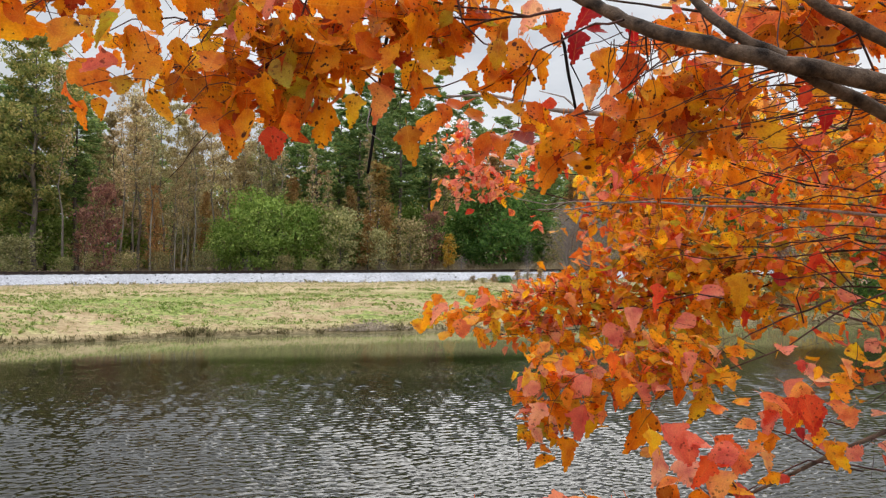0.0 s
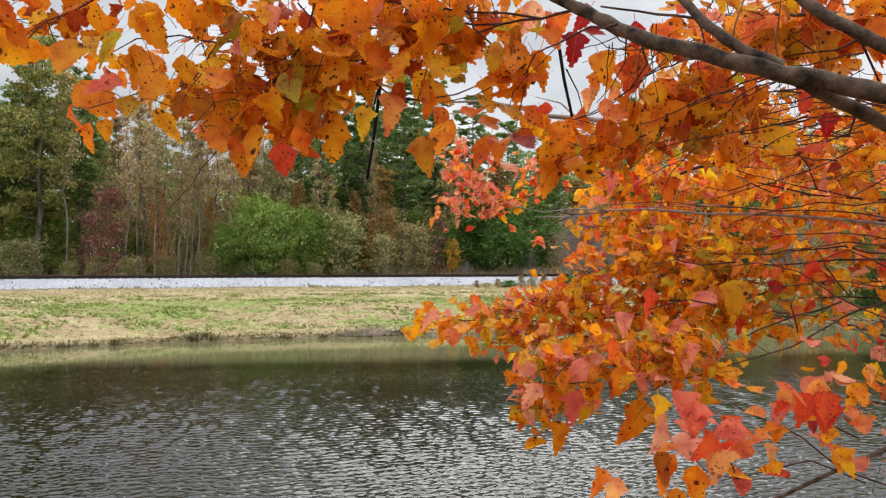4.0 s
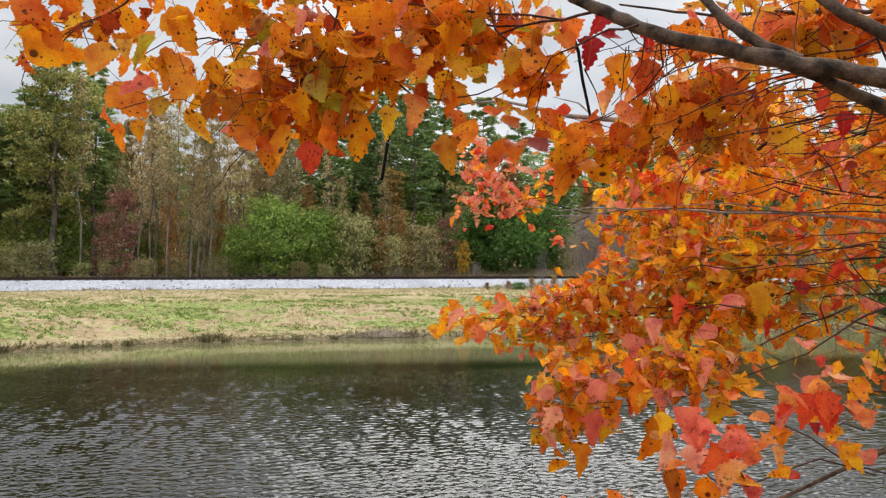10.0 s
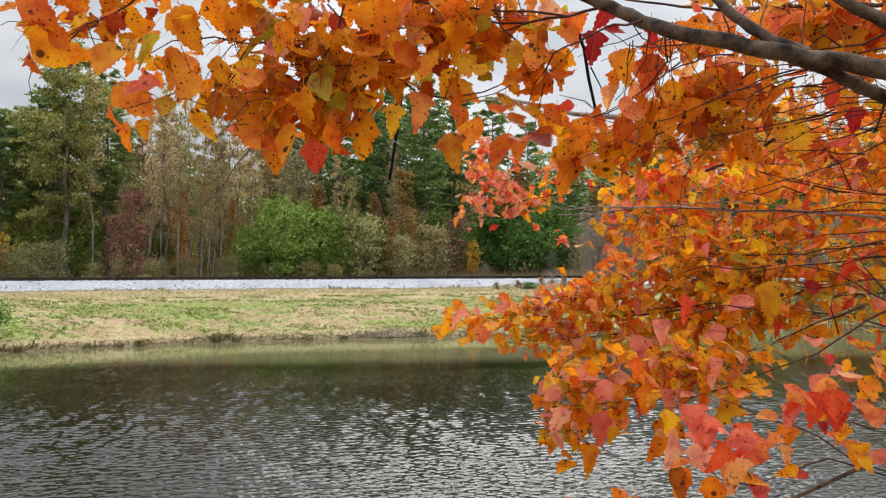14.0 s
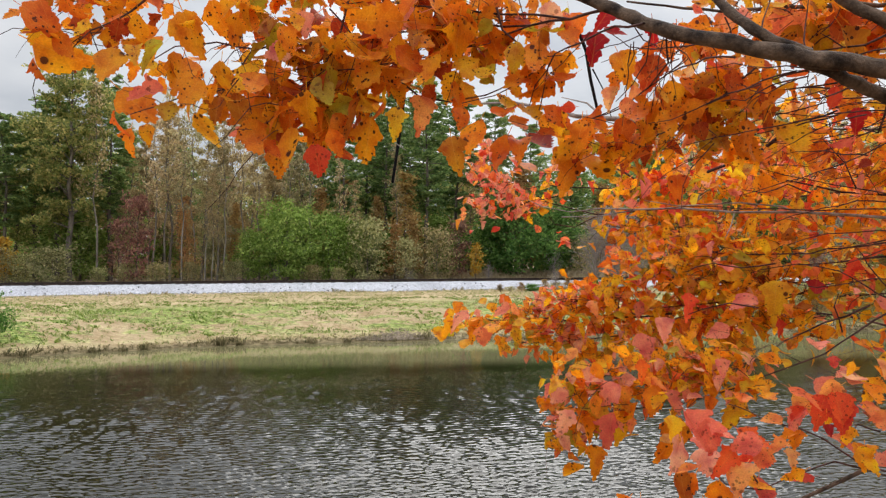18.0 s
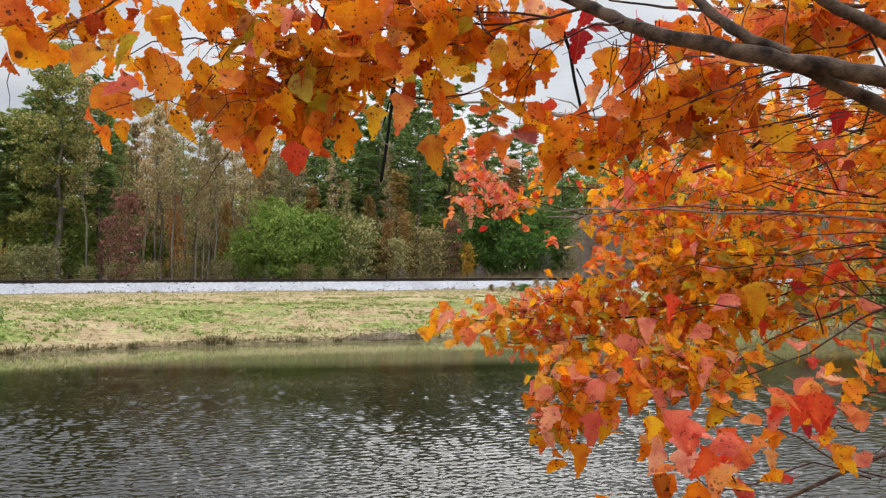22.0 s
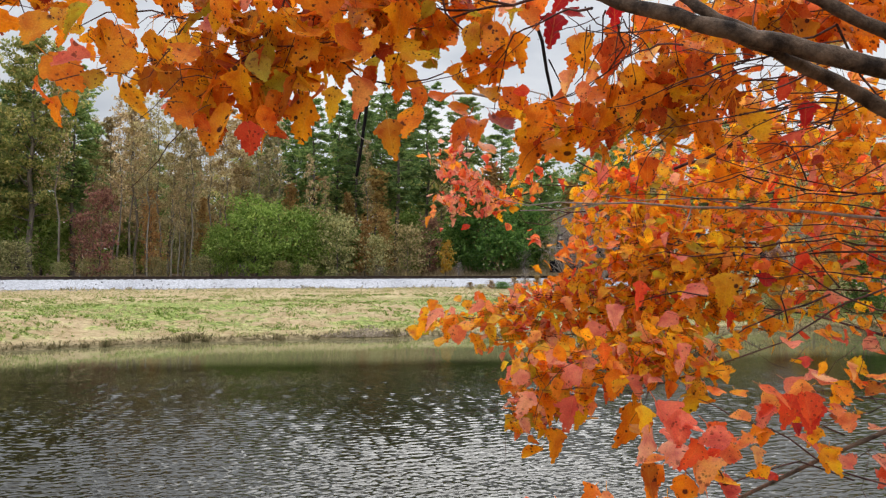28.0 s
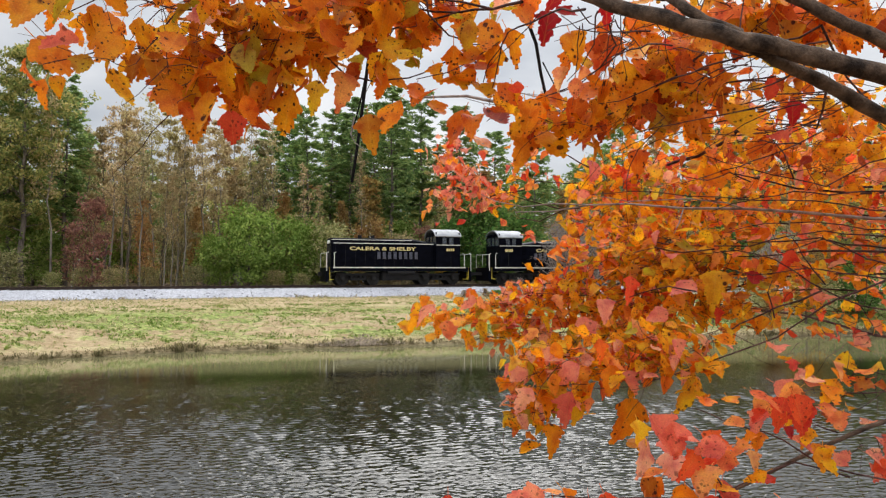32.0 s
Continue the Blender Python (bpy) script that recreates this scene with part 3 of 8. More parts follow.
# ---- woods behind the railway ----
def tube(verts, faces, pts, radii, sides=6):
    """Adds a tapered tube through the points."""
    b = len(verts)
    u = None
    for i, p in enumerate(pts):
        way = (pts[min(i + 1, len(pts) - 1)] - pts[max(i - 1, 0)]).normalized()
        u = way.orthogonal().normalized() if u is None else (u - way * u.dot(way)).normalized()
        v = way.cross(u)
        for k in range(sides):
            a = 6.2832 * k / sides
            verts.append(p + (u * math.cos(a) + v * math.sin(a)) * radii[i])
    for i in range(len(pts) - 1):
        for k in range(sides):
            n = (k + 1) % sides
            faces.append((b + i * sides + k, b + i * sides + n, b + (i + 1) * sides + n, b + (i + 1) * sides + k))
    verts.append(pts[-1] + (pts[-1] - pts[-2]).normalized() * radii[-1])
    for k in range(sides):
        faces.append((b + (len(pts) - 1) * sides + k, b + (len(pts) - 1) * sides + (k + 1) % sides, len(verts) - 1))


def cards(spots, size, rng, flat=0.0, long=1.5):
    """Small folded leaf clumps, each at its own tilt."""
    n = len(spots)
    r = np.random.RandomState(rng.randrange(10 ** 6))
    c = np.array(spots)
    u = r.normal(size=(n, 3))
    u[:, 2] *= 1 - flat
    u /= np.linalg.norm(u, axis=1)[:, None]
    v = np.cross(u, r.normal(size=(n, 3)))
    v /= np.linalg.norm(v, axis=1)[:, None]
    s = size * r.uniform(0.55, 1.35, (n, 1))
    w = np.cross(u, v) * s * 0.25
    pts = np.stack([c - u * s * long * 0.5, c + v * s * 0.4 + w, c + u * s * long * 0.5, c - v * s * 0.4 + w], 1).reshape(-1, 3)
    i = np.arange(n) * 4
    f = np.concatenate([np.stack([i, i + 1, i + 2], 1), np.stack([i, i + 2, i + 3], 1)])
    return pts.tolist(), f.tolist()


def limb_path(rng, start, way, length, n=4, droop=0.0, wander=0.15):
    pts, p, d = [start.copy()], start.copy(), way.normalized()
    for _ in range(n):
        d = (d + Vector((rng.gauss(0, wander), rng.gauss(0, wander), rng.gauss(0, wander) - droop))).normalized()
        p = p + d * length / n
        pts.append(p)
    return pts


def make_tree(name, label, category, seed, height, spread, bare, n_limbs, per_limb, size, bark, leaf, kind="round", trunk_r=0.16, rise=0.3, droop=0.0, scatter=0.5):
    """A tapered trunk with limbs, and a crown of leaf clumps gathered round the limb ends. bare: the share of the height with no limbs."""
    rng = random.Random(seed)
    tv, tf, spots = [], [], []
    top = Vector((rng.gauss(0, 0.03) * height, rng.gauss(0, 0.02) * height, height))
    pts = [Vector((0, 0, -0.4)) + top * 0]
    for i in range(1, 8):
        u = i / 7
        pts.append(top * u + Vector((rng.gauss(0, 0.012), rng.gauss(0, 0.012), 0)) * height * (1 - abs(2 * u - 1)))
    tube(tv, tf, pts, [trunk_r * (1.25 - 1.15 * i / 7) for i in range(8)], 7)

    def on_trunk(u):
        k = min(6, int(u * 7))
        return pts[k].lerp(pts[k + 1], u * 7 - k)
    for i in range(n_limbs):
        u = bare + (0.99 - bare) * ((i + rng.random()) / n_limbs)
        v = (u - bare) / (1 - bare)
        if kind == "pine":
            reach = spread * (0.35 + 0.9 * v if v < 0.35 else 0.72 * (1.28 - v) / 0.93 + 0.15) * rng.uniform(0.6, 1.2)
        elif kind == "column":
            reach = spread * (1.1 - 0.75 * v) * rng.uniform(0.5, 1.15)
        else:
            reach = spread * math.sqrt(max(0.06, 1 - (1.7 * v - 0.75) ** 2)) * rng.uniform(0.6, 1.15)
        turn = i * 2.4 + rng.uniform(-0.5, 0.5)
        way = Vector((math.cos(turn), math.sin(turn), rise + rng.uniform(-0.15, 0.25) + 0.4 * v))
        path = limb_path(rng, on_trunk(u), way, reach, 4, droop)
        r0 = max(0.012, trunk_r * 0.35 * (1 - 0.6 * v))
        tube(tv, tf, path, [r0, r0 * 0.75, r0 * 0.55, r0 * 0.35, r0 * 0.15], 4)
        clumps = [path[2].lerp(path[3], rng.random()), path[3], path[3].lerp(path[4], 0.6), path[4]]
        for c0 in list(clumps):
            for _ in range(2):
                side = c0 + Vector((rng.gauss(0, 1), rng.gauss(0, 1), rng.gauss(0, 0.5))) * reach * 0.22
                tube(tv, tf, [c0, side], [r0 * 0.25, r0 * 0.1], 3)
                clumps.append(side)
        for _ in range(per_limb):
            c = rng.choice(clumps)
            q = scatter * (0.35 + 0.4 * reach / max(spread, 0.1))
            spots.append((c.x + rng.gauss(0, q), c.y + rng.gauss(0, q), c.z + rng.gauss(0, q * (0.3 if kind == "pine" else 0.6))))
    tree = thing(name, label, category)
    part("trunk", mesh_of("trunk", tv, tf, bark, True), bark, tree)
    if spots:
        v, f = cards(spots, size, rng, 0.7 if kind == "pine" else 0.0, 2.2 if kind == "pine" else 1.5)
        part("crown", mesh_of("crown", v, f, leaf), leaf, tree)
    return tree


L_PINE = foliage("pine_needles", ((0.00, (0.100, 0.177, 0.065)), (0.50, (0.213, 0.321, 0.106)), (1.00, (0.427, 0.512, 0.185))), 0.55, vary=0.5)
L_OAK = foliage("olive_oak_leaves", ((0.00, (0.158, 0.206, 0.066)), (0.50, (0.354, 0.388, 0.124)), (1.00, (0.708, 0.593, 0.247))), 0.55, vary=0.8)
L_TAN = foliage("tan_autumn_leaves", ((0.00, (0.245, 0.180, 0.095)), (0.50, (0.480, 0.375, 0.215)), (1.00, (0.700, 0.580, 0.370))), 0.55, vary=0.9)
L_RUST = foliage("rust_autumn_leaves", ((0.00, (0.269, 0.144, 0.063)), (0.50, (0.467, 0.287, 0.117)), (1.00, (0.592, 0.413, 0.179))), 0.55, vary=0.8)
L_PLUM = foliage("plum_leaves", ((0.00, (0.172, 0.081, 0.071)), (0.50, (0.333, 0.161, 0.132)), (1.00, (0.483, 0.299, 0.196))), 0.55, vary=0.5)
L_GREEN = foliage("privet_leaves", ((0.00, (0.124, 0.199, 0.037)), (0.50, (0.267, 0.379, 0.084)), (1.00, (0.484, 0.571, 0.174))), 0.55, vary=0.5)
L_DEEP = foliage("holly_leaves", ((0.00, (0.050, 0.115, 0.026)), (0.50, (0.110, 0.230, 0.048)), (1.00, (0.220, 0.350, 0.085))), 0.55, vary=0.5)
L_SAGE = foliage("dusty_shrub_leaves", ((0.00, (0.190, 0.201, 0.081)), (0.50, (0.414, 0.374, 0.190)), (1.00, (0.690, 0.598, 0.345))), 0.55, vary=0.8)
L_YELLOW = foliage("yellow_leaves", ((0.0, (0.42, 0.20, 0.02)), (0.6, (0.62, 0.38, 0.04)), (1.0, (0.66, 0.48, 0.12))), 0.35)

KINDS = {}


def kind_of(key, count, **kw):
    KINDS[key] = [make_tree(seed=sum(map(ord, key)) * 7 + i * 31, **kw) for i in range(count)]


# unit heights: each is scaled where it stands
kind_of("pine", 4, name="pine_tree", label="tall dark green pine with clumped needles", category="pine tree", height=19, spread=3.6, bare=0.33, n_limbs=54, per_limb=215, size=0.17, bark=M_BARK, leaf=L_PINE, kind="pine", trunk_r=0.2, rise=0.08, droop=0.03, scatter=0.3)
kind_of("oak", 2, name="oak_tree", label="tall oak with olive-green and tan leaves", category="oak tree", height=18, spread=3.6, bare=0.22, n_limbs=48, per_limb=270, size=0.2, bark=M_BARK, leaf=L_OAK, kind="round", trunk_r=0.2, rise=0.35, scatter=0.42)
kind_of("tan", 4, name="sweetgum_tree", label="slender pale-trunked tree with thin tan autumn leaves", category="tree", height=15, spread=2.5, bare=0.2, n_limbs=36, per_limb=165, size=0.16, bark=M_BARK_PALE, leaf=L_TAN, kind="column", trunk_r=0.13, rise=0.28, scatter=0.3)
kind_of("pole", 3, name="slender_tree", label="slender pale bare-trunked tree with sparse tan leaves", category="tree", height=14, spread=1.5, bare=0.42, n_limbs=26, per_limb=34, size=0.16, bark=M_BARK_PALE, leaf=L_TAN, kind="column", trunk_r=0.085, rise=0.6, scatter=0.4)
kind_of("rust", 2, name="rusty_tree", label="slender tree with thin rust-brown autumn leaves", category="tree", height=11, spread=1.7, bare=0.1, n_limbs=40, per_limb=66, size=0.2, bark=M_BARK, leaf=L_RUST, kind="column", trunk_r=0.09, rise=0.5, scatter=0.5)
kind_of("plum", 1, name="plum_red_tree", label="small tree with dull plum-red leaves", category="tree", height=7, spread=1.9, bare=0.05, n_limbs=26, per_limb=70, size=0.19, bark=M_BARK, leaf=L_PLUM, kind="round", trunk_r=0.07, rise=0.6, scatter=0.45)
kind_of("bush", 2, name="green_bush", label="broad fresh green privet bush", category="bush", height=5.4, spread=3.1, bare=0.03, n_limbs=46, per_limb=120, size=0.19, bark=M_BARK, leaf=L_GREEN, kind="round", trunk_r=0.07, rise=0.5, scatter=0.6)
kind_of("holly", 1, name="holly_bush", label="dense deep green bush", category="bush", height=5.2, spread=2.9, bare=0.03, n_limbs=46, per_limb=125, size=0.19, bark=M_BARK, leaf=L_DEEP, kind="round", trunk_r=0.07, rise=0.5, scatter=0.6)
kind_of("sage", 3, name="scrub_bush", label="open scrub bush with dusty olive and tan leaves", category="bush", height=4.6, spread=2.0, bare=0.03, n_limbs=38, per_limb=62, size=0.16, bark=M_BARK_PALE, leaf=L_SAGE, kind="round", trunk_r=0.045, rise=0.8, scatter=0.5)
kind_of("yellow", 1, name="yellow_sapling", label="small sapling with bright yellow-orange leaves", category="sapling", height=3.4, spread=0.75, bare=0.2, n_limbs=26, per_limb=30, size=0.15, bark=M_BARK, leaf=L_YELLOW, kind="round", trunk_r=0.035, rise=0.5, scatter=0.25)
kind_of("bare", 2, name="bare_shrub", label="leafless grey shrub with dense thin twigs", category="shrub", height=4.2, spread=2.3, bare=0.03, n_limbs=84, per_limb=0, size=0.1, bark=M_DRY_TWIG, leaf=L_TAN, kind="round", trunk_r=0.13, rise=1.0, scatter=0.4)
tree_rng = random.Random(77)
USED = set()
TALLER = {"tan": 1.14, "pole": 1.22, "pine": 1.1}


def plant(key, x, y, tall, wide=1.0, which=None):
    """Stands a tree of the kind at x, y; tall and wide scale it."""
    tall, wide = tall * TALLER.get(key, 1.0), wide / TALLER.get(key, 1.0)
    src = KINDS[key][tree_rng.randrange(len(KINDS[key])) if which is None else which]
    m = Matrix.Translation((x, y, ground_z(x, y) - 0.05)) @ pose(0, 0, 0, 0, 0, tree_rng.uniform(0, 360)) @ Matrix.Diagonal((tall * wide, tall * wide, tall, 1))
    if src.name not in USED:
        USED.add(src.name)
        src.matrix_basis = m
        return src
    return copy_thing(src, m @ Matrix.Diagonal([1 / k for k in src.scale] + [1]))


# the front of the wood, its underwood, and the leafless shrubs by the track
plant("oak", -29.6, 52.2, 0.98, 1.00)
plant("oak", -34.4, 55.6, 0.72, 1.10)
plant("pine", -36.8, 56.8, 0.64, 1.10)
plant("pine", -37.4, 52.6, 0.60, 1.20)
plant("oak", -38.3, 50.3, 0.66, 1.00)
plant("pine", -30.9, 60.5, 0.87, 0.90)
plant("pine", -31.6, 54.0, 0.78, 1.05)
plant("pine", -34.6, 52.4, 0.63, 1.15)
plant("pine", -28.0, 55.4, 0.76, 1.10)
plant("pine", -33.0, 56.4, 0.72, 1.20)
plant("plum", -24.1, 51.7, 0.98, 0.85)
plant("plum", -26.2, 53.1, 0.66, 0.80)
plant("tan", -22.9, 55.0, 0.84, 1.00)
plant("tan", -20.9, 56.6, 0.86, 1.00)
plant("tan", -18.8, 54.2, 0.70, 0.90)
plant("rust", -21.0, 53.6, 0.63, 1.00)
plant("tan", -18.1, 60.5, 0.87, 1.10)
plant("tan", -25.3, 56.3, 0.78, 1.00)
plant("tan", -16.7, 62.9, 0.88, 1.10)
plant("rust", -18.0, 56.5, 0.59, 1.00)
plant("tan", -13.3, 60.9, 0.76, 1.00)
plant("tan", -28.0, 58.4, 0.79, 1.00)
plant("tan", -20.6, 62.7, 0.88, 1.00)
plant("tan", -24.2, 60.6, 0.87, 1.00)
plant("pine", -9.6, 62.1, 0.78, 1.00)
plant("pine", -12.9, 68.1, 0.82, 1.00)
plant("pine", -6.1, 66.1, 0.87, 1.00)
plant("pine", -2.1, 63.4, 0.88, 1.05)
plant("pine", 0.9, 70.3, 0.92, 1.00)
plant("pine", 4.9, 68.5, 0.85, 1.00)
plant("pine", 8.3, 67.5, 0.72, 1.10)
plant("pine", 13.1, 72.0, 0.70, 1.10)
plant("pine", 17.8, 71.5, 0.58, 1.10)
plant("pine", 23.9, 75.3, 0.90, 1.00)
plant("tan", 27.2, 72.3, 0.97, 1.00)
plant("pine", 33.6, 77.3, 0.85, 1.00)
plant("oak", 38.1, 74.7, 0.97, 1.00)
plant("tan", 44.3, 76.5, 0.98, 1.00)
plant("oak", 50.7, 77.5, 0.97, 1.00)
plant("pine", 59.2, 81.1, 1.03, 1.00)
plant("oak", 68.3, 83.9, 1.13, 1.00)
plant("pine", -8.7, 71.4, 0.87, 1.00)
plant("pine", -4.3, 73.7, 0.91, 1.00)
plant("bush", -13.2, 55.0, 1.03, 1.00)
plant("bush", -10.3, 57.8, 0.92, 0.90)
plant("bush", -16.0, 55.1, 0.67, 0.80)
plant("sage", -6.9, 56.9, 1.12, 1.00)
plant("bush", -8.3, 58.2, 0.78, 0.80)
plant("rust", -4.6, 58.0, 0.46, 1.40)
plant("sage", -3.6, 57.4, 0.80, 0.90)
plant("rust", -3.1, 59.1, 0.52, 1.20)
plant("sage", -0.9, 58.7, 0.94, 1.00)
plant("plum", 1.0, 60.3, 0.74, 1.00)
plant("yellow", 2.4, 59.2, 1.0, 0.9)
plant("holly", 6.3, 61.9, 1.23, 1.10)
plant("holly", 10.3, 65.2, 1.04, 1.00)
plant("holly", 4.1, 64.3, 0.88, 1.00)
plant("rust", -6.4, 61.0, 0.67, 1.00)
plant("rust", -11.4, 60.5, 0.74, 1.00)
plant("sage", -29.1, 49.1, 0.61, 1.50)
plant("sage", -31.4, 49.4, 0.50, 1.40)
plant("sage", -22.4, 51.2, 0.40, 1.40)
plant("sage", -26.6, 50.9, 0.30, 1.30)
plant("sage", -24.7, 51.5, 0.37, 1.30)
plant("sage", -20.2, 52.8, 0.40, 1.20)
plant("sage", -17.2, 53.2, 0.42, 1.30)
plant("sage", -11.0, 54.6, 0.37, 1.20)
plant("sage", -9.0, 55.0, 0.33, 1.10)
plant("sage", -33.1, 48.9, 0.59, 1.40)
plant("yellow", -32.8, 49.1, 1.05, 1.1)
plant("sage", 12.9, 65.0, 0.74, 1.20)
plant("bare", 9.9, 63.0, 0.55, 1.00)
plant("bare", 3.5, 59.1, 0.37, 0.90)
plant("sage", 19.5, 67.0, 0.86, 1.20)
plant("rust", 24.0, 68.3, 0.52, 1.00)
plant("sage", 29.9, 70.1, 1.00, 1.30)
plant("holly", 34.1, 71.4, 1.13, 1.00)
plant("sage", 40.6, 73.4, 0.91, 1.40)
plant("rust", 47.5, 76.5, 0.63, 1.00)
plant("bare", -13.9, 54.2, 0.33, 1.00)
plant("bare", -3.3, 57.0, 0.33, 1.00)
plant("bare", 13.2, 53.2, 1.45, 0.95)
plant("bare", 11.5, 52.3, 1.20, 0.90)
plant("bare", 12.4, 51.7, 1.25, 0.90)
plant("bare", 14.8, 53.4, 1.35, 0.95)
plant("pole", -27.2, 51.7, 0.91, 1.00)
plant("pole", -23.1, 52.4, 0.83, 1.00)
plant("pole", -20.9, 52.4, 0.78, 1.00)
plant("pole", -20.3, 53.8, 0.88, 1.00)
plant("pole", -19.2, 52.7, 0.63, 1.00)
plant("pole", -17.9, 53.5, 0.81, 1.00)
plant("pole", -17.1, 55.8, 0.86, 1.00)
plant("pole", -15.6, 55.2, 0.75, 1.00)
plant("pole", -13.8, 57.8, 0.85, 1.00)
plant("pole", -12.0, 58.3, 0.82, 1.00)
plant("pole", -22.9, 54.0, 0.91, 1.00)
plant("pole", -9.5, 58.1, 0.61, 1.00)
plant("pole", -8.0, 58.0, 0.51, 1.00)
plant("pole", -4.8, 60.5, 0.71, 1.00)
plant("pole", -18.6, 52.7, 0.53, 1.00)
# shrubs on the pond bank
plant("holly", -16.85, 24.1, 0.34, 1.0)
for x, key, tall, wide in ((3.6, "rust", 0.05, 4.0), (4.3, "sage", 0.08, 2.6), (5.1, "rust", 0.06, 3.6), (5.9, "holly", 0.09, 2.6), (6.8, "rust", 0.08, 3.2), (7.6, "sage", 0.13, 2.2), (8.5, "rust", 0.09, 3.0), (9.5, "sage", 0.14, 2.2), (10.4, "holly", 0.13, 2.2), (11.6, "rust", 0.12, 2.6), (12.8, "sage", 0.16, 2.0)):
    plant(key, x, 45.4 + 0.3 * x, tall, wide)
plant("bare", 7.4, 46.4, 0.3, 1.0)
plant("yellow", 20.6, 34.4, 0.9, 1.6)
plant("rust", 23.5, 36.5, 0.35, 1.3)
plant("sage", 18.0, 34.2, 0.35, 1.3)
# the overgrown bank beyond the maple
for x, dy, key, tall, wide in ((15.5, 2.4, "rust", 0.16, 2.0), (17.0, 3.2, "sage", 0.42, 1.2), (18.4, 1.6, "rust", 0.22, 1.8), (19.6, 3.6, "plum", 0.46, 1.1), (21.4, 2.2, "sage", 0.50, 1.2), (22.6, 4.4, "rust", 0.52, 1.2), (24.2, 2.6, "holly", 0.48, 1.1), (25.4, 5.2, "oak", 0.42, 1.2), (26.8, 2.4, "sage", 0.60, 1.2), (28.6, 3.8, "rust", 0.60, 1.2), (30.4, 5.6, "oak", 0.48, 1.2), (31.8, 2.8, "plum", 0.60, 1.2), (33.6, 4.0, "holly", 0.70, 1.1), (36.0, 5.0, "oak", 0.50, 1.2), (21.0, 6.2, "bare", 0.95, 1.0), (23.8, 6.8, "bare", 1.1, 1.0), (27.6, 6.8, "bare", 1.2, 1.0)):
    plant(key, x, shore_y(x) + dy, tall, wide)
# deeper rows
for i in range(62):
    x = -62 + i * 2.15 + tree_rng.uniform(-0.8, 0.8)
    y = TRACK_Y + SLOPE * x + tree_rng.choice((19, 24, 30, 37)) + tree_rng.uniform(-2, 2)
    key = tree_rng.choice(("pine", "pine", "tan", "oak") if x > -12 else ("tan", "tan", "oak", "pine"))
    plant(key, x, y, tree_rng.uniform(0.72, 0.92) * (0.82 if x < -10 else 0.66 if 6 < x < 22 else 1.05), 1.15)
for i in range(34):
    x = -58 + i * 3.6 + tree_rng.uniform(-1.4, 1.4)
    plant(tree_rng.choice(("sage", "holly", "bush", "rust")), x, TRACK_Y + SLOPE * x + tree_rng.uniform(9, 17), tree_rng.uniform(0.6, 1.0), 1.3)


def far_wood(name, label, mat, count, seed, low, high, size):
    """The depth of the wood: leaf clumps gathered in overlapping crowns."""
    rng = random.Random(seed)
    crowns = []
    for _ in range(count // 130):
        x = rng.uniform(-75, 78)
        y = TRACK_Y + SLOPE * x + rng.uniform(22, 46)
        crowns.append((x, y, ground_z(x, y) + rng.uniform(low, high * (0.8 if x < -9 else 1.0)), rng.uniform(1.0, 2.2)))
    spots = []
    for x, y, z, r in crowns:
        for _ in range(130):
            spots.append((x + rng.gauss(0, r * 0.6), y + rng.gauss(0, r * 0.6), z + rng.gauss(0, r * 0.8)))
    v, f = cards(spots, size, rng)
    tagged(new(name, mesh_of(name, v, f, mat)), label, "woods", kind="stuff")


far_wood("far_pine_woods", "depth of the wood, dark green pines", L_PINE, 52000, 3, 0.3, 13.5, 0.42)
far_wood("far_leafy_woods", "depth of the wood, olive and tan trees", L_OAK, 52000, 4, 0.0, 12.0, 0.42)
far_wood("far_underwood", "tan and brown underwood deep in the wood", L_TAN, 30000, 5, 0.0, 6.0, 0.36)


# ---- the two locomotives ----
M_BLACK = surface("black_blue_enamel", (0.0016, 0.0018, 0.004), (0.004, 0.0045, 0.009), 2.0, 0.38, fine=50, bump=0.06, depth=0.002, spec=0.035)
M_SOOT = surface("sooty_running_gear", (0.004, 0.004, 0.005), (0.013, 0.011, 0.011), 4.0, 0.85, 0.1, fine=30)
M_STRIPE = surface("cream_white_paint", (0.66, 0.64, 0.56), (0.8, 0.78, 0.70), 3.0, 0.5, fine=50, bump=0.05, depth=0.001)
M_GOLD = surface("gold_lettering", (0.72, 0.56, 0.20), (0.86, 0.74, 0.36), 5.0, 0.45, fine=50, bump=0.05, depth=0.001)
M_ROOF = surface("pale_grey_roof_paint", (0.24, 0.25, 0.27), (0.40, 0.41, 0.43), 2.0, 0.5, fine=40, bump=0.1, depth=0.002)
M_SAFETY = surface("yellow_safety_paint", (0.62, 0.46, 0.04), (0.78, 0.62, 0.08), 4.0, 0.5, fine=40)
M_STEEL = surface("worn_wheel_steel", (0.006, 0.006, 0.006), (0.022, 0.02, 0.018), 6.0, 0.7, 0.2, fine=40)
M_LOUVRE = surface("dull_blue_grey_louvre", (0.05, 0.055, 0.085), (0.11, 0.115, 0.16), 3.0, 0.45, fine=40, bump=0.1)
M_PANE, _pn, _pl, _pb = shader("cab_glass", 0.05, 0.0, 0.5)
_pb.inputs["Base Color"].default_value = (0.10, 0.12, 0.15, 1)
_pb.inputs["Transmission Weight"].default_value = 0.5
M_LENS, _ln, _ll, _lb = shader("headlamp_lens", 0.1)
_lb.inputs["Base Color"].default_value = (0.8, 0.8, 0.75, 1)
_lb.inputs["Emission Color"].default_value = (1.0, 0.95, 0.8, 1)
_lb.inputs["Emission Strength"].default_value = 0.15


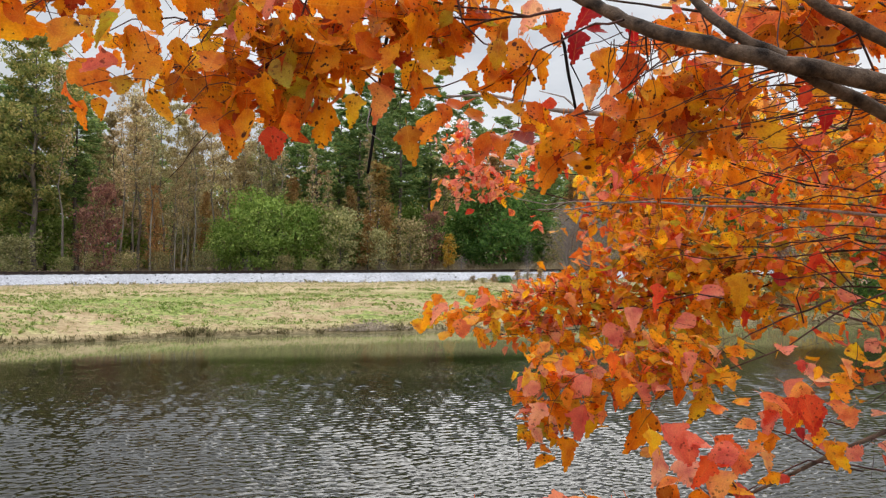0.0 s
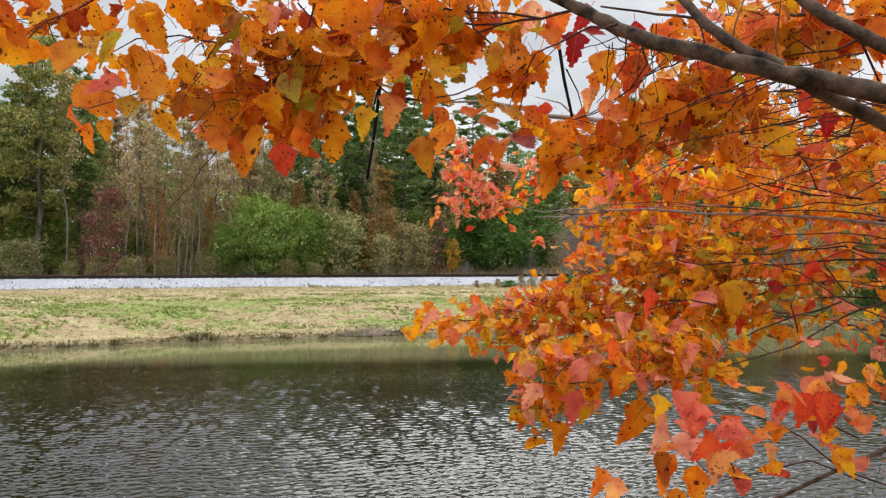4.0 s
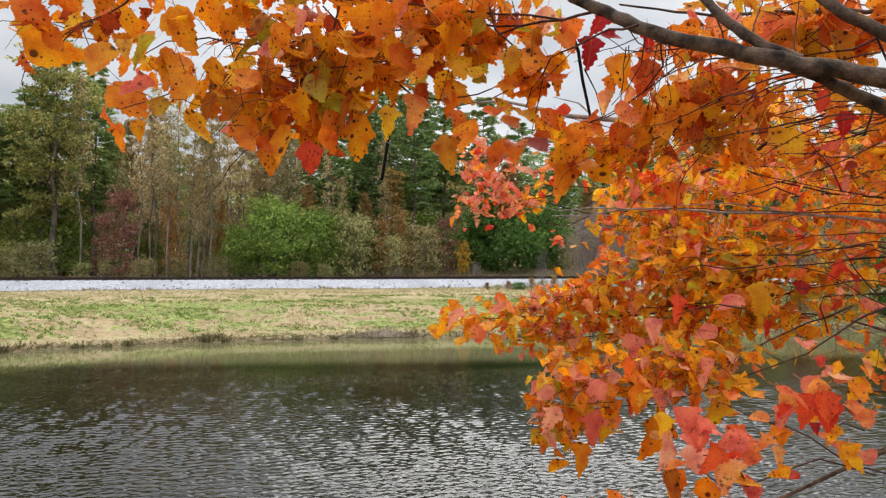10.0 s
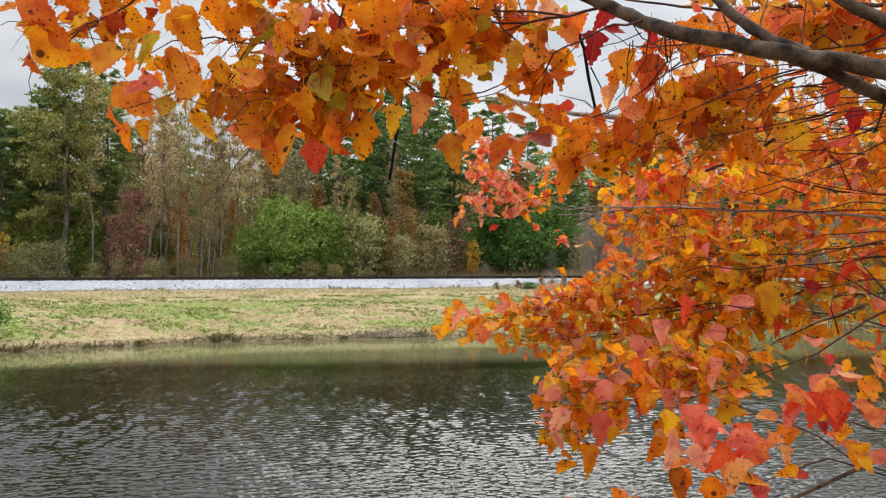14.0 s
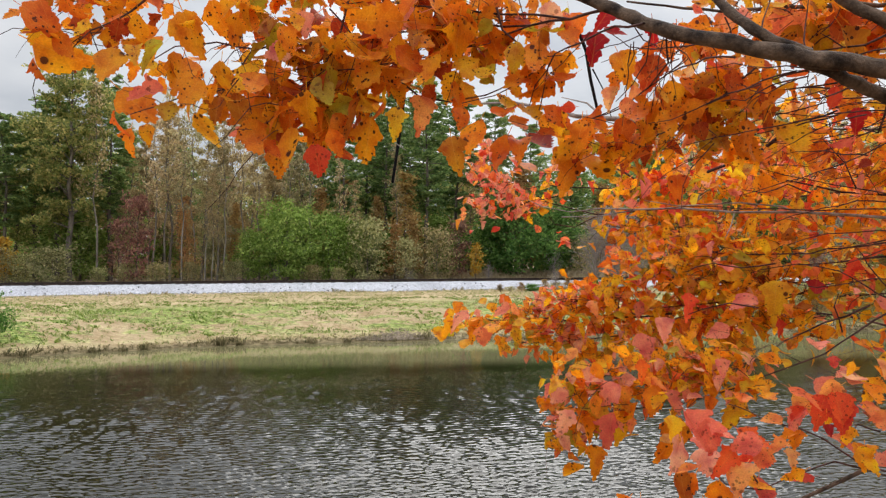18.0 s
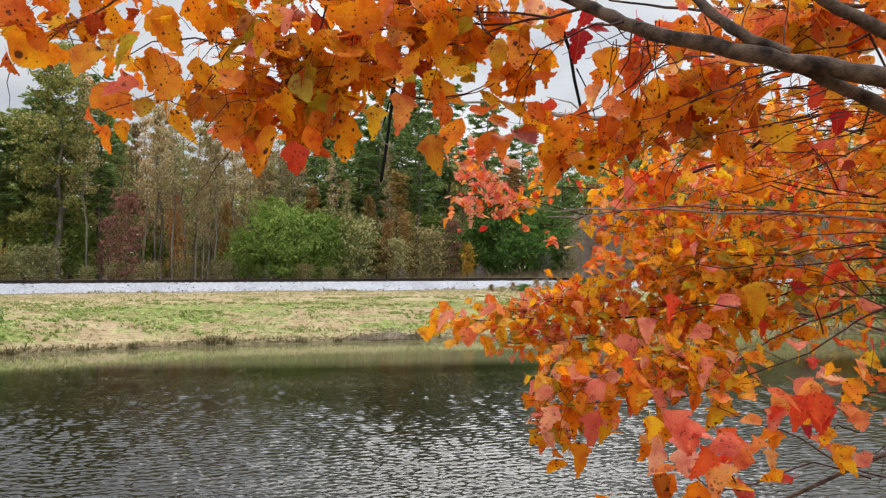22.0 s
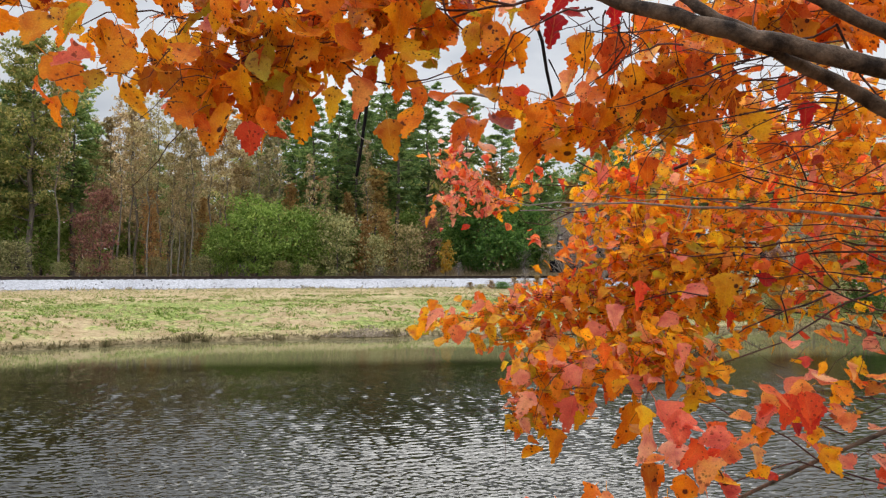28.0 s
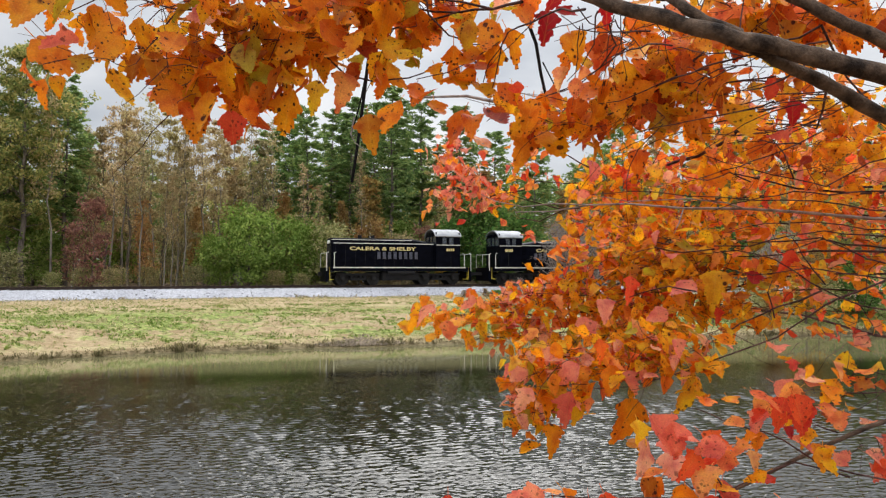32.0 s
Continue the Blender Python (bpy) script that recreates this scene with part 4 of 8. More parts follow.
def box(bm, x0, x1, y0, y1, z0, z1, bevel=0.0):
    made = bmesh.ops.create_cube(bm, size=1, matrix=Matrix.Translation(((x0 + x1) / 2, (y0 + y1) / 2, (z0 + z1) / 2)) @ Matrix.Diagonal((x1 - x0, y1 - y0, z1 - z0, 1)))
    if bevel:
        edges = list({e for v in made["verts"] for e in v.link_edges})
        bmesh.ops.bevel(bm, geom=edges, offset=bevel, segments=2, affect="EDGES")


def box_bm(*a):
    bm = bmesh.new()
    box(bm, *a)
    return bm


def rod(pts, r, sides=6):
    v, f = [], []
    tube(v, f, [Vector(p) for p in pts], [r] * len(pts), sides)
    return mesh_of("rod", v, f, M_STRIPE, True)


def drum(r, x0, x1, axis="X", sides=20):
    bm = bmesh.new()
    turn = {"X": pose(0, 0, 0, 0, 90), "Y": pose(0, 0, 0, 90), "Z": Matrix()}[axis]
    bmesh.ops.create_cone(bm, cap_ends=True, segments=sides, radius1=r, radius2=r, depth=x1 - x0)
    bmesh.ops.transform(bm, matrix=turn, verts=bm.verts[:])
    return bm


def arch_bm(x0, x1, half, z_eave, z_top, thick=0.06, n=12):
    """A roof curved across, with thickness."""
    bm = bmesh.new()
    loops = []
    for x in (x0, x1):
        outer = [(half * math.sin(a), z_eave + (z_top - z_eave) * (math.cos(a) - math.cos(1.2)) / (1 - math.cos(1.2))) for a in np.linspace(-1.2, 1.2, n)]
        k = half / abs(outer[0][0])
        outer = [(y * k, z) for y, z in outer]
        inner = [(y * 0.97, z - thick) for y, z in outer[::-1]]
        loops.append([bm.verts.new((x, y, z)) for y, z in outer + inner])
    m = len(loops[0])
    for i in range(m):
        bm.faces.new((loops[0][i], loops[0][(i + 1) % m], loops[1][(i + 1) % m], loops[1][i]))
    bm.faces.new(loops[0])
    bm.faces.new(loops[1][::-1])
    return bm


def lettering(text, size, x, z, y, parent, name, wide=1.0):
    cu = bpy.data.curves.new(name, "FONT")
    cu.body, cu.size, cu.extrude, cu.offset = text, size, 0.004, size * 0.025
    cu.align_x = "CENTER"
    ob = bpy.data.objects.new(name, cu)
    me = bpy.data.meshes.new_from_object(ob)
    bpy.data.objects.remove(ob)
    me.materials.append(M_GOLD)
    made = new(name, me)
    made.parent = parent
    made.matrix_basis = pose(x, y, z, 90) @ Matrix.Diagonal((wide, 1, 1, 1))
    return tagged(made, "gold painted lettering")


LONG = 12.6
SHORT = 0.94


def make_loco(flip, label):
    """A four-axle switcher. Its nose is at x = 0 and its cab towards x = LONG; flip: the lettering side is turned about, cab first."""
    lo = thing("locomotive", label, "locomotive", group="diesel switchers of the train")
    wide, hood = 1.45, 0.92
    deck = 1.40

    def px(v):
        return SHORT * (LONG - v if flip else v)

    def span(a, b):
        return (px(b), px(a)) if flip else (px(a), px(b))

    def bx(name, a, b, y0, y1, z0, z1, mat, parent=lo, bevel=0.0, lab=""):
        x0, x1 = span(a, b)
        return part(name, box_bm(x0, x1, y0, y1, z0, z1, bevel), mat, parent, lab)
    frame_part = bx("underframe", 0.35, LONG - 0.35, -wide, wide, deck - 0.32, deck - 0.02, M_BLACK, bevel=0.02)
    for s in (-1, 1):
        y = s * (wide + 0.008)
        bx("sill_stripe", 0.62, LONG - 0.6, min(y, y - s * 0.012), max(y, y - s * 0.012), deck - 0.09, deck - 0.005, M_STRIPE, lab="cream stripe along the sill")
    # hood with a rounded top, sloping down before the cab
    bm = bmesh.new()
    prof = [(-hood, 0), (-hood, 1.86), (-hood * 0.86, 2.08), (-hood * 0.5, 2.2), (hood * 0.5, 2.2), (hood * 0.86, 2.08), (hood, 1.86), (hood, 0)]
    rows = []
    for v, k in ((0.55, 1.0), (0.62, 1.02), (7.3, 1.02), (8.6, 0.94), (9.4, 0.9)):
        rows.append([bm.verts.new((px(v), y, deck + (z * k if z > 1 else z))) for y, z in prof])
    for a, b in zip(rows, rows[1:]):
        for i in range(len(prof)):
            j = (i + 1) % len(prof)
            bm.faces.new((a[i], a[j], b[j], b[i]))
    bm.faces.new(rows[0])
    bm.faces.new(rows[-1][::-1])
    hood_part = part("hood", bm, M_BLACK, lo)
    for s in (-1, 1):
        y = s * (hood + 0.006)
        bx("hood_stripe", 0.75, 9.3, min(y, y - s * 0.012), max(y, y - s * 0.012), deck + 1.79, deck + 1.85, M_STRIPE, lab="cream stripe along the hood")
        bx("hood_edge", 0.6, 7.4, min(s * hood * 0.9, s * hood * 0.84), max(s * hood * 0.9, s * hood * 0.84), deck + 2.07, deck + 2.115, M_STRIPE, lab="pale rain strip on the hood edge")
        for i in range(8):
            v = 4.38 + i * 0.46
            lv = bx("louvre_panel", v, v + 0.26, min(y, y - s * 0.01), max(y, y - s * 0.01), deck + 0.62, deck + 1.18, M_LOUVRE, hood_part, 0.0, "blue-grey louvred vent panel")
            for k in range(5):
                z = deck + 0.66 + k * 0.105
                bx("slat", v + 0.015, v + 0.245, min(y, y + s * 0.018), max(y, y + s * 0.018), z, z + 0.05, M_LOUVRE, lv)
        for i in range(9):
            v = 0.9 + i * 0.82
            bx("door_seam", v, v + 0.018, min(y, y - s * 0.008), max(y, y - s * 0.008), deck + 0.1, deck + 1.7, M_SOOT, hood_part)
    # radiator front, headlamps, stack
    bx("radiator_grille", 0.50, 0.56, -0.7, 0.7, deck + 0.5, deck + 1.6, M_SOOT, hood_part, 0.01, "dark radiator grille")
    for yy in (-0.2, 0.2):
        ob = part("headlight", drum(0.12, 0, 0.12), M_LENS, hood_part, "round headlamp on the hood")
        ob.location = (px(0.5), yy, deck + 1.92)
    for yy in (-0.72, 0.72):
        bx("class_light", 0.56, 0.74, yy - 0.09, yy + 0.09, deck + 1.98, deck + 2.22, M_SOOT, hood_part, 0.03, "small dark marker lamp")
    for v in (3.1, 4.2):
        ob = part("exhaust_stack", drum(0.16, 0, 0.35, "Z"), M_SOOT, hood_part)
        ob.location = (px(v), 0, deck + 2.32)
    # cab with real openings round the windows
    c0, c1, eave = 9.35, 11.5, deck + 2.52
    cab = bx("cab", c0, c1, -wide + 0.05, wide - 0.05, deck - 0.02, deck + 1.78, M_BLACK, bevel=0.02)
    for s in (-1, 1):
        y0, y1 = sorted((s * (wide - 0.05), s * (wide - 0.11)))
        for a, b in ((c0, c0 + 0.55), (c0 + 0.95, c0 + 1.15), (c0 + 1.55, c1)):
            bx("cab_post", a, b, y0, y1, deck + 1.78, eave, M_BLACK, cab)
        bx("cab_header", c0, c1, y0, y1, eave - 0.16, eave, M_BLACK, cab)
        bx("window_pane", c0 + 0.5, c1 - 0.55, s * (wide - 0.085) - 0.005, s * (wide - 0.085) + 0.005, deck + 1.78, eave - 0.16, M_PANE, cab, 0.0, "dark cab window glass")
        y = s * (wide - 0.042)
        bx("cab_stripe", c0, c1, min(y, y - s * 0.01), max(y, y - s * 0.01), deck + 1.72, deck + 1.78, M_STRIPE, lab="cream stripe under the cab windows")
    for a in (c0, c1 - 0.07):
        for y in (-1.34, -0.45, 0.33, 1.22):
            bx("cab_post", a, a + 0.07, y, y + 0.12, deck + 1.78, eave + 0.25, M_BLACK, cab)
        bx("window_pane", a + 0.03, a + 0.04, -1.3, 1.3, deck + 1.78, eave + 0.2, M_PANE, cab)
        bx("cab_header", a, a + 0.07, -1.3, 1.3, eave - 0.04, eave + 0.22, M_BLACK, cab)
    x0, x1 = span(c0 - 0.12, c1 + 0.12)
    part("cab_roof", arch_bm(x0, x1, wide, eave - 0.06, deck + 3.08), M_ROOF, cab, "pale grey arched cab roof")
    bx("cab_door_seam", c1 - 0.85, c1 - 0.83, -wide + 0.03, -wide + 0.05, deck + 0.05, deck + 1.7, M_SOOT, cab)
    # end platforms, steps, pilots, handrails, couplers
    for end, a, b in (("front", 0.05, 0.35), ("rear", LONG - 0.35, LONG - 0.05)):
        bx("pilot", a, b, -wide + 0.1, wide - 0.1, 0.28, deck - 0.04, M_BLACK, bevel=0.02)
        out = 0.0 if end == "front" else LONG
        x_in = out + (0.28 if end == "front" else -0.28)
        ob = part("coupler", box_bm(*span(min(out, out + (-0.35 if end == "front" else 0.75)), max(out, out + (-0.35 if end == "front" else 0.75))), -0.14, 0.14, 0.72, 1.0, 0.04), M_SOOT, lo, "dark knuckle coupler")
        for s in (-1, 1):
            y0, y1 = sorted((s * (wide - 0.02), s * (wide - 0.42)))
            for k in range(3):
                z = 0.42 + k * 0.3
                st0, st1 = (0.36, 0.7) if end == "front" else (LONG - 0.7, LONG - 0.36)
                bx("step", st0, st1, y0, y1, z, z + 0.04, M_SAFETY if k == 0 else M_SOOT, lab="yellow-edged step" if k == 0 else "")
            bx("step_side", *((0.34, 0.37) if end == "front" else (LONG - 0.37, LONG - 0.34)), y0, y1, 0.42, deck - 0.02, M_SAFETY, lab="yellow step side")
            for v in ((0.12, 0.72) if end == "front" else (LONG - 0.72, LONG - 0.12)):
                rail = rod([(px(v), s * (wide - 0.05), deck - 0.3), (px(v), s * (wide - 0.05), deck + 1.05), (px(v + (0.14 if end == "front" else -0.14)), s * (wide - 0.05), deck + 1.12)], 0.028)
                part("handrail", rail, M_STRIPE, lo, "cream-painted steel handrail")
        ob = part("end_rail", rod([(px(out + (0.1 if end == "front" else -0.1)), y, z) for y, z in ((-wide + 0.1, deck), (-wide + 0.1, deck + 1.05), (wide - 0.1, deck + 1.05), (wide - 0.1, deck))], 0.024), M_STRIPE, lo, "cream-painted end rail")
    # fuel tank, air tanks
    bx("fuel_tank", 4.7, 7.9, -1.15, 1.15, 0.35, 1.06, M_SOOT, bevel=0.08)
    for s in (-1, 1):
        ob = part("air_tank", drum(0.17, 0, 2.2), M_SOOT, lo)
        ob.location = (px(6.3), s * 1.28, 0.98)
    # trucks
    wheelsets = []
    for v in (2.75, 9.75):
        truck = part("truck", box_bm(px(v) - 1.55, px(v) + 1.55, -0.35, 0.35, 0.42, 0.8, 0.05), M_SOOT, lo, "sooty two-axle truck")
        for s in (-1, 1):
            bm = bmesh.new()
            x = px(v)
            y0, y1 = sorted((s * 0.98, s * 1.16))
            box(bm, x - 1.7, x + 1.7, y0, y1, 0.74, 0.92, 0.03)
            box(bm, x - 0.65, x + 0.65, y0, y1, 0.36, 0.54, 0.03)
            for d in (-1.22, 1.22):
                box(bm, x + d - 0.2, x + d + 0.2, y0, y1 + 0.05 * (s > 0), 0.34, 0.8, 0.03)
            for d in (-0.5, -0.2, 0.2, 0.5):
                box(bm, x + d - 0.09, x + d + 0.09, y0, y1, 0.52, 0.76, 0.03)
            part("side_frame", bm, M_SOOT, truck)
            for d in (-1.22, 1.22):
                jb = part("axle_box", box_bm(x + d - 0.13, x + d + 0.13, min(s * 1.15, s * 1.24), max(s * 1.15, s * 1.24), 0.4, 0.64, 0.03), M_STEEL, truck)
        for d in (-1.22, 1.22):
            bm = bmesh.new()
            for s in (-1, 1):
                for r, y0, y1 in ((0.51, s * 0.70, s * 0.83), (0.545, s * 0.66, s * 0.70), (0.16, s * 0.83, s * 0.9)):
                    q = drum(r, 0, abs(y1 - y0), "Y", 24)
                    bmesh.ops.translate(q, vec=(0, (y0 + y1) / 2, 0), verts=q.verts[:])
                    me = bpy.data.meshes.new("tmp")
                    q.to_mesh(me)
                    q.free()
                    bm.from_mesh(me)
                    bpy.data.meshes.remove(me)
            q = drum(0.08, 0, 1.9, "Y", 10)
            me = bpy.data.meshes.new("tmp")
            q.to_mesh(me)
            q.free()
            bm.from_mesh(me)
            bpy.data.meshes.remove(me)
            for k in range(5):
                a = 6.2832 * k / 5
                for s in (-1, 1):
                    box(bm, 0.3 * math.cos(a) - 0.06, 0.3 * math.cos(a) + 0.06, min(s * 0.82, s * 0.85), max(s * 0.82, s * 0.85), 0.3 * math.sin(a) - 0.06, 0.3 * math.sin(a) + 0.06)
            ws = part("wheelset", bm, M_STEEL, truck, "steel wheels on an axle")
            ws.location = (px(v) + d, 0, 0.51)
            wheelsets.append(ws)
    # lettering on the side towards the pond; the road number is worn to bars
    lettering("CALERA & SHELBY", 0.37, px(4.88), deck + 1.30, -hood - 0.008, lo, "road_name", 1.75)
    for k in range(4):
        bx("number_bar", 10.25 + k * 0.19, 10.39 + k * 0.19, -wide + 0.036, -wide + 0.046, deck + 1.27, deck + 1.47, M_GOLD, lab="small gold painted bar")
    return lo, wheelsets


loco_front, wheels_front = make_loco(False, "black diesel switcher with cream stripes, cab trailing, on the track")
loco_rear, wheels_rear = make_loco(True, "black diesel switcher with cream stripes, cab leading, coupled behind")


# ---- the maple over the pond ----
def leaf_mats(name, stops, speckle, through_light=0.56):
    return (foliage(name, stops, through_light, speckle, 0.5, False), foliage(name + "_joined", stops, through_light, speckle, 0.5, True))


PALETTE = {
    "g": leaf_mats("golden_orange_leaf", ((0.0, (0.80, 0.25, 0.010)), (0.35, (0.86, 0.37, 0.012)), (0.7, (0.84, 0.48, 0.020)), (1.0, (0.66, 0.42, 0.026))), 0.9, 0.58),
    "o": leaf_mats("orange_leaf", ((0.0, (0.82, 0.19, 0.014)), (0.5, (0.88, 0.31, 0.014)), (1.0, (0.86, 0.45, 0.020))), 0.85, 0.58),
    # n, m: gold and orange with shade darkened in, mainly for the upper branches
    "n": leaf_mats("shaded_gold_leaf", ((0.0, (0.66, 0.16, 0.008)), (0.35, (0.72, 0.25, 0.010)), (0.7, (0.72, 0.34, 0.014)), (1.0, (0.50, 0.27, 0.016))), 0.95, 0.44),
    "m": leaf_mats("shaded_orange_leaf", ((0.0, (0.62, 0.11, 0.010)), (0.5, (0.72, 0.19, 0.012)), (1.0, (0.72, 0.28, 0.016))), 0.9, 0.42),
    "r": leaf_mats("red_orange_leaf", ((0.0, (0.60, 0.045, 0.025)), (0.5, (0.74, 0.085, 0.035)), (1.0, (0.80, 0.17, 0.025))), 0.6),
    "s": leaf_mats("salmon_leaf", ((0.0, (0.80, 0.16, 0.05)), (0.4, (0.85, 0.30, 0.12)), (0.75, (0.85, 0.32, 0.02)), (1.0, (0.82, 0.40, 0.21))), 0.6),
    "p": leaf_mats("rose_leaf", ((0.0, (0.70, 0.13, 0.095)), (0.5, (0.82, 0.26, 0.20)), (1.0, (0.84, 0.37, 0.28))), 0.55),
    "P": leaf_mats("pale_rose_leaf", ((0.0, (0.72, 0.30, 0.22)), (1.0, (0.76, 0.38, 0.27))), 0.45),
    "R": leaf_mats("crimson_leaf", ((0.0, (0.32, 0.010, 0.016)), (1.0, (0.44, 0.018, 0.02))), 0.3),
    "d": leaf_mats("dark_red_leaf", ((0.0, (0.30, 0.03, 0.012)), (1.0, (0.50, 0.09, 0.012))), 0.7),
    "b": leaf_mats("bronze_leaf", ((0.0, (0.40, 0.10, 0.012)), (1.0, (0.50, 0.20, 0.015))), 0.9),
    "G": leaf_mats("olive_leaf", ((0.0, (0.40, 0.30, 0.02)), (1.0, (0.46, 0.34, 0.03))), 0.5),
    "y": leaf_mats("yellow_maple_leaf", ((0.0, (0.76, 0.36, 0.02)), (0.6, (0.80, 0.48, 0.05)), (1.0, (0.78, 0.20, 0.03))), 0.3),
}


def leaf_shape(seed):
    """A maple blade with a stalk: points and faces, one unit wide, stalk end at the origin, tip along -z, front along -y.
    Some are three-lobed, some nearly oval, all toothed, folded and curled in their own way."""
    rng = random.Random(seed * 17 + 5)
    sort = seed % 5
    rows = 9
    if sort in (0, 3):  # three pointed lobes
        width = [(0.0, 0.08), (0.07, 0.26), (0.17, 0.33), (0.30, 0.50), (0.38, 0.36), (0.50, 0.25), (0.62, 0.27), (0.76, 0.20), (0.90, 0.08), (1.0, 0.01)]
    elif sort == 1:  # oval with a drawn-out tip
        width = [(0.0, 0.07), (0.10, 0.25), (0.22, 0.35), (0.34, 0.40), (0.46, 0.38), (0.58, 0.33), (0.70, 0.25), (0.82, 0.15), (0.92, 0.07), (1.0, 0.01)]
    elif sort == 2:  # broad, with shallow lobes
        width = [(0.0, 0.12), (0.07, 0.34), (0.17, 0.41), (0.30, 0.51), (0.40, 0.42), (0.52, 0.34), (0.64, 0.32), (0.78, 0.21), (0.90, 0.09), (1.0, 0.01)]
    else:  # slender, deeper lobes
        width = [(0.0, 0.05), (0.09, 0.20), (0.20, 0.27), (0.33, 0.43), (0.41, 0.27), (0.53, 0.18), (0.64, 0.22), (0.77, 0.16), (0.90, 0.06), (1.0, 0.01)]
    fold, curl, twist = rng.uniform(-0.1, 0.75), rng.uniform(-0.5, 0.75), rng.uniform(-0.6, 0.6)
    long, wave, ph = rng.uniform(0.95, 1.2), rng.uniform(0.02, 0.06), rng.uniform(0, 6.28)

    def lift(x, d):
        y = -fold * abs(x) + curl * d * d + twist * x * d + wave * math.sin(8 * x + 7 * d + ph) * (abs(x) * 2 + 0.2)
        return (x, y, -0.14 - d)
    pts, faces = [], []
    ribs = [lift(0.0, d * long) for d, _ in width]
    pts += ribs
    for side in (1, -1):
        swell = rng.uniform(0.88, 1.08)
        b = len(pts)
        rim = []
        for d, w in width:
            rim.append((side * w * swell * rng.uniform(0.94, 1.06), d * long * rng.uniform(0.98, 1.02) - (0.05 if d < 0.05 else 0)))
        pts += [lift(x * 0.5, d) for x, d in rim]
        e = len(pts)
        pts += [lift(x, d) for x, d in rim]
        t = len(pts)
        for (x0, d0), (x1, d1) in zip(rim, rim[1:]):
            pts.append(lift((x0 + x1) * 0.5 * rng.uniform(0.98, 1.04) + side * rng.uniform(0.025, 0.055), (d0 + d1) * 0.5 + rng.uniform(0.04, 0.065)))
        for i in range(rows):
            polys = [(i, b + i, b + i + 1, i + 1), (b + i, e + i, t + i, e + i + 1, b + i + 1)]
            faces += [p if side > 0 else p[::-1] for p in polys]
    s = len(pts)
    w = 0.012
    pts += [(-w, 0.0, 0.22), (w, 0.0, 0.22), (w, lift(0, 0.03)[1] + 0.004, -0.17), (-w, lift(0, 0.03)[1] + 0.004, -0.17)]
    faces.append((s, s + 1, s + 2, s + 3))
    return pts, faces


LEAF_SHAPES = [leaf_shape(i) for i in range(20)]
LEAF_MESHES = {}
leaf_rng = random.Random(4242)
maple = thing("maple_tree", "maple with orange, gold and rose autumn leaves overhanging the pond", "maple tree", pose(2.75, 0.9, 1.55))
BASE = Vector((2.75, 0.9, 1.55))


def leaf_mesh(name, verts, faces, blade, mat):
    """A mesh of one or many leaves that keeps each point's place on its own blade."""
    me = mesh_of(name, verts, faces, mat, True)
    me.attributes.new("blade", "FLOAT_VECTOR", "POINT").data.foreach_set("vector", [c for p in blade for c in p])
    return me


def single_leaf_mesh(shape, key):
    if (shape, key) not in LEAF_MESHES:
        LEAF_MESHES[shape, key] = leaf_mesh("leaf", *LEAF_SHAPES[shape], LEAF_SHAPES[shape][0], PALETTE[key][0])
    return LEAF_MESHES[shape, key]


def sprig(pivot):
    """A branch that sways about the pivot."""
    return {"pivot": Vector(pivot), "wood": ([], []), "joined": {}, "leaves": [], "singles": []}


def twig(br, r0, r1, *pts):
    pts = [Vector(p) - br["pivot"] for p in pts]
    fine = [pts[0]]
    for a, b in zip(pts, pts[1:]):
        wob = (b - a).length * 0.03
        fine += [a.lerp(b, 0.5) + Vector((leaf_rng.gauss(0, wob), leaf_rng.gauss(0, wob), leaf_rng.gauss(0, wob))), b]
    n = len(fine) - 1
    tube(*br["wood"], fine, [r0 + (r1 - r0) * i / n for i in range(n + 1)], 6)


def leaf(br, place, size, roll, key, tilt=27, single=True):
    """A leaf whose blade is centred at the place; roll: degrees by which its tip swings aside."""
    tilt = 12 if key == "R" else tilt
    turn = leaf_rng.gauss(0, tilt)
    # low leaves lie flatter and turn their upper side to the sky
    nod = leaf_rng.gauss(-12 - 30 * smooth_step(0.0, 0.3, 3.45 - place[2]), tilt * 0.8)
    m = pose(0, 0, 0, 0, 0, turn) @ pose(0, 0, 0, nod) @ pose(0, 0, 0, 0, roll + leaf_rng.gauss(0, 6)) @ Matrix.Scale(size * 0.9, 4)
    shape = leaf_rng.randrange(len(LEAF_SHAPES))
    place = Vector(place) - br["pivot"]
    m = Matrix.Translation(place - m.to_3x3() @ Vector((0, 0, -0.6))) @ m
    if single:
        br["singles"].append((single_leaf_mesh(shape, key), m))
    else:
        verts, faces, blade = br["joined"].setdefault(key, ([], [], []))
        b = len(verts)
        pts, fs = LEAF_SHAPES[shape]
        verts += [m @ Vector(p) for p in pts]
        faces += [[b + i for i in f] for f in fs]
        blade += pts
    return m.translation


NEIGHBOUR = {"n": "nnnnmmobGd", "m": "mmmnnnsobd", "g": "ggggyyoosGb", "o": "ooggggyssprG", "s": "ssoygpogrb", "r": "rroosgs", "p": "ppspsr", "y": "yyog", "a": "gggyyoogoGpsPs", "k": "rsspppsP"}


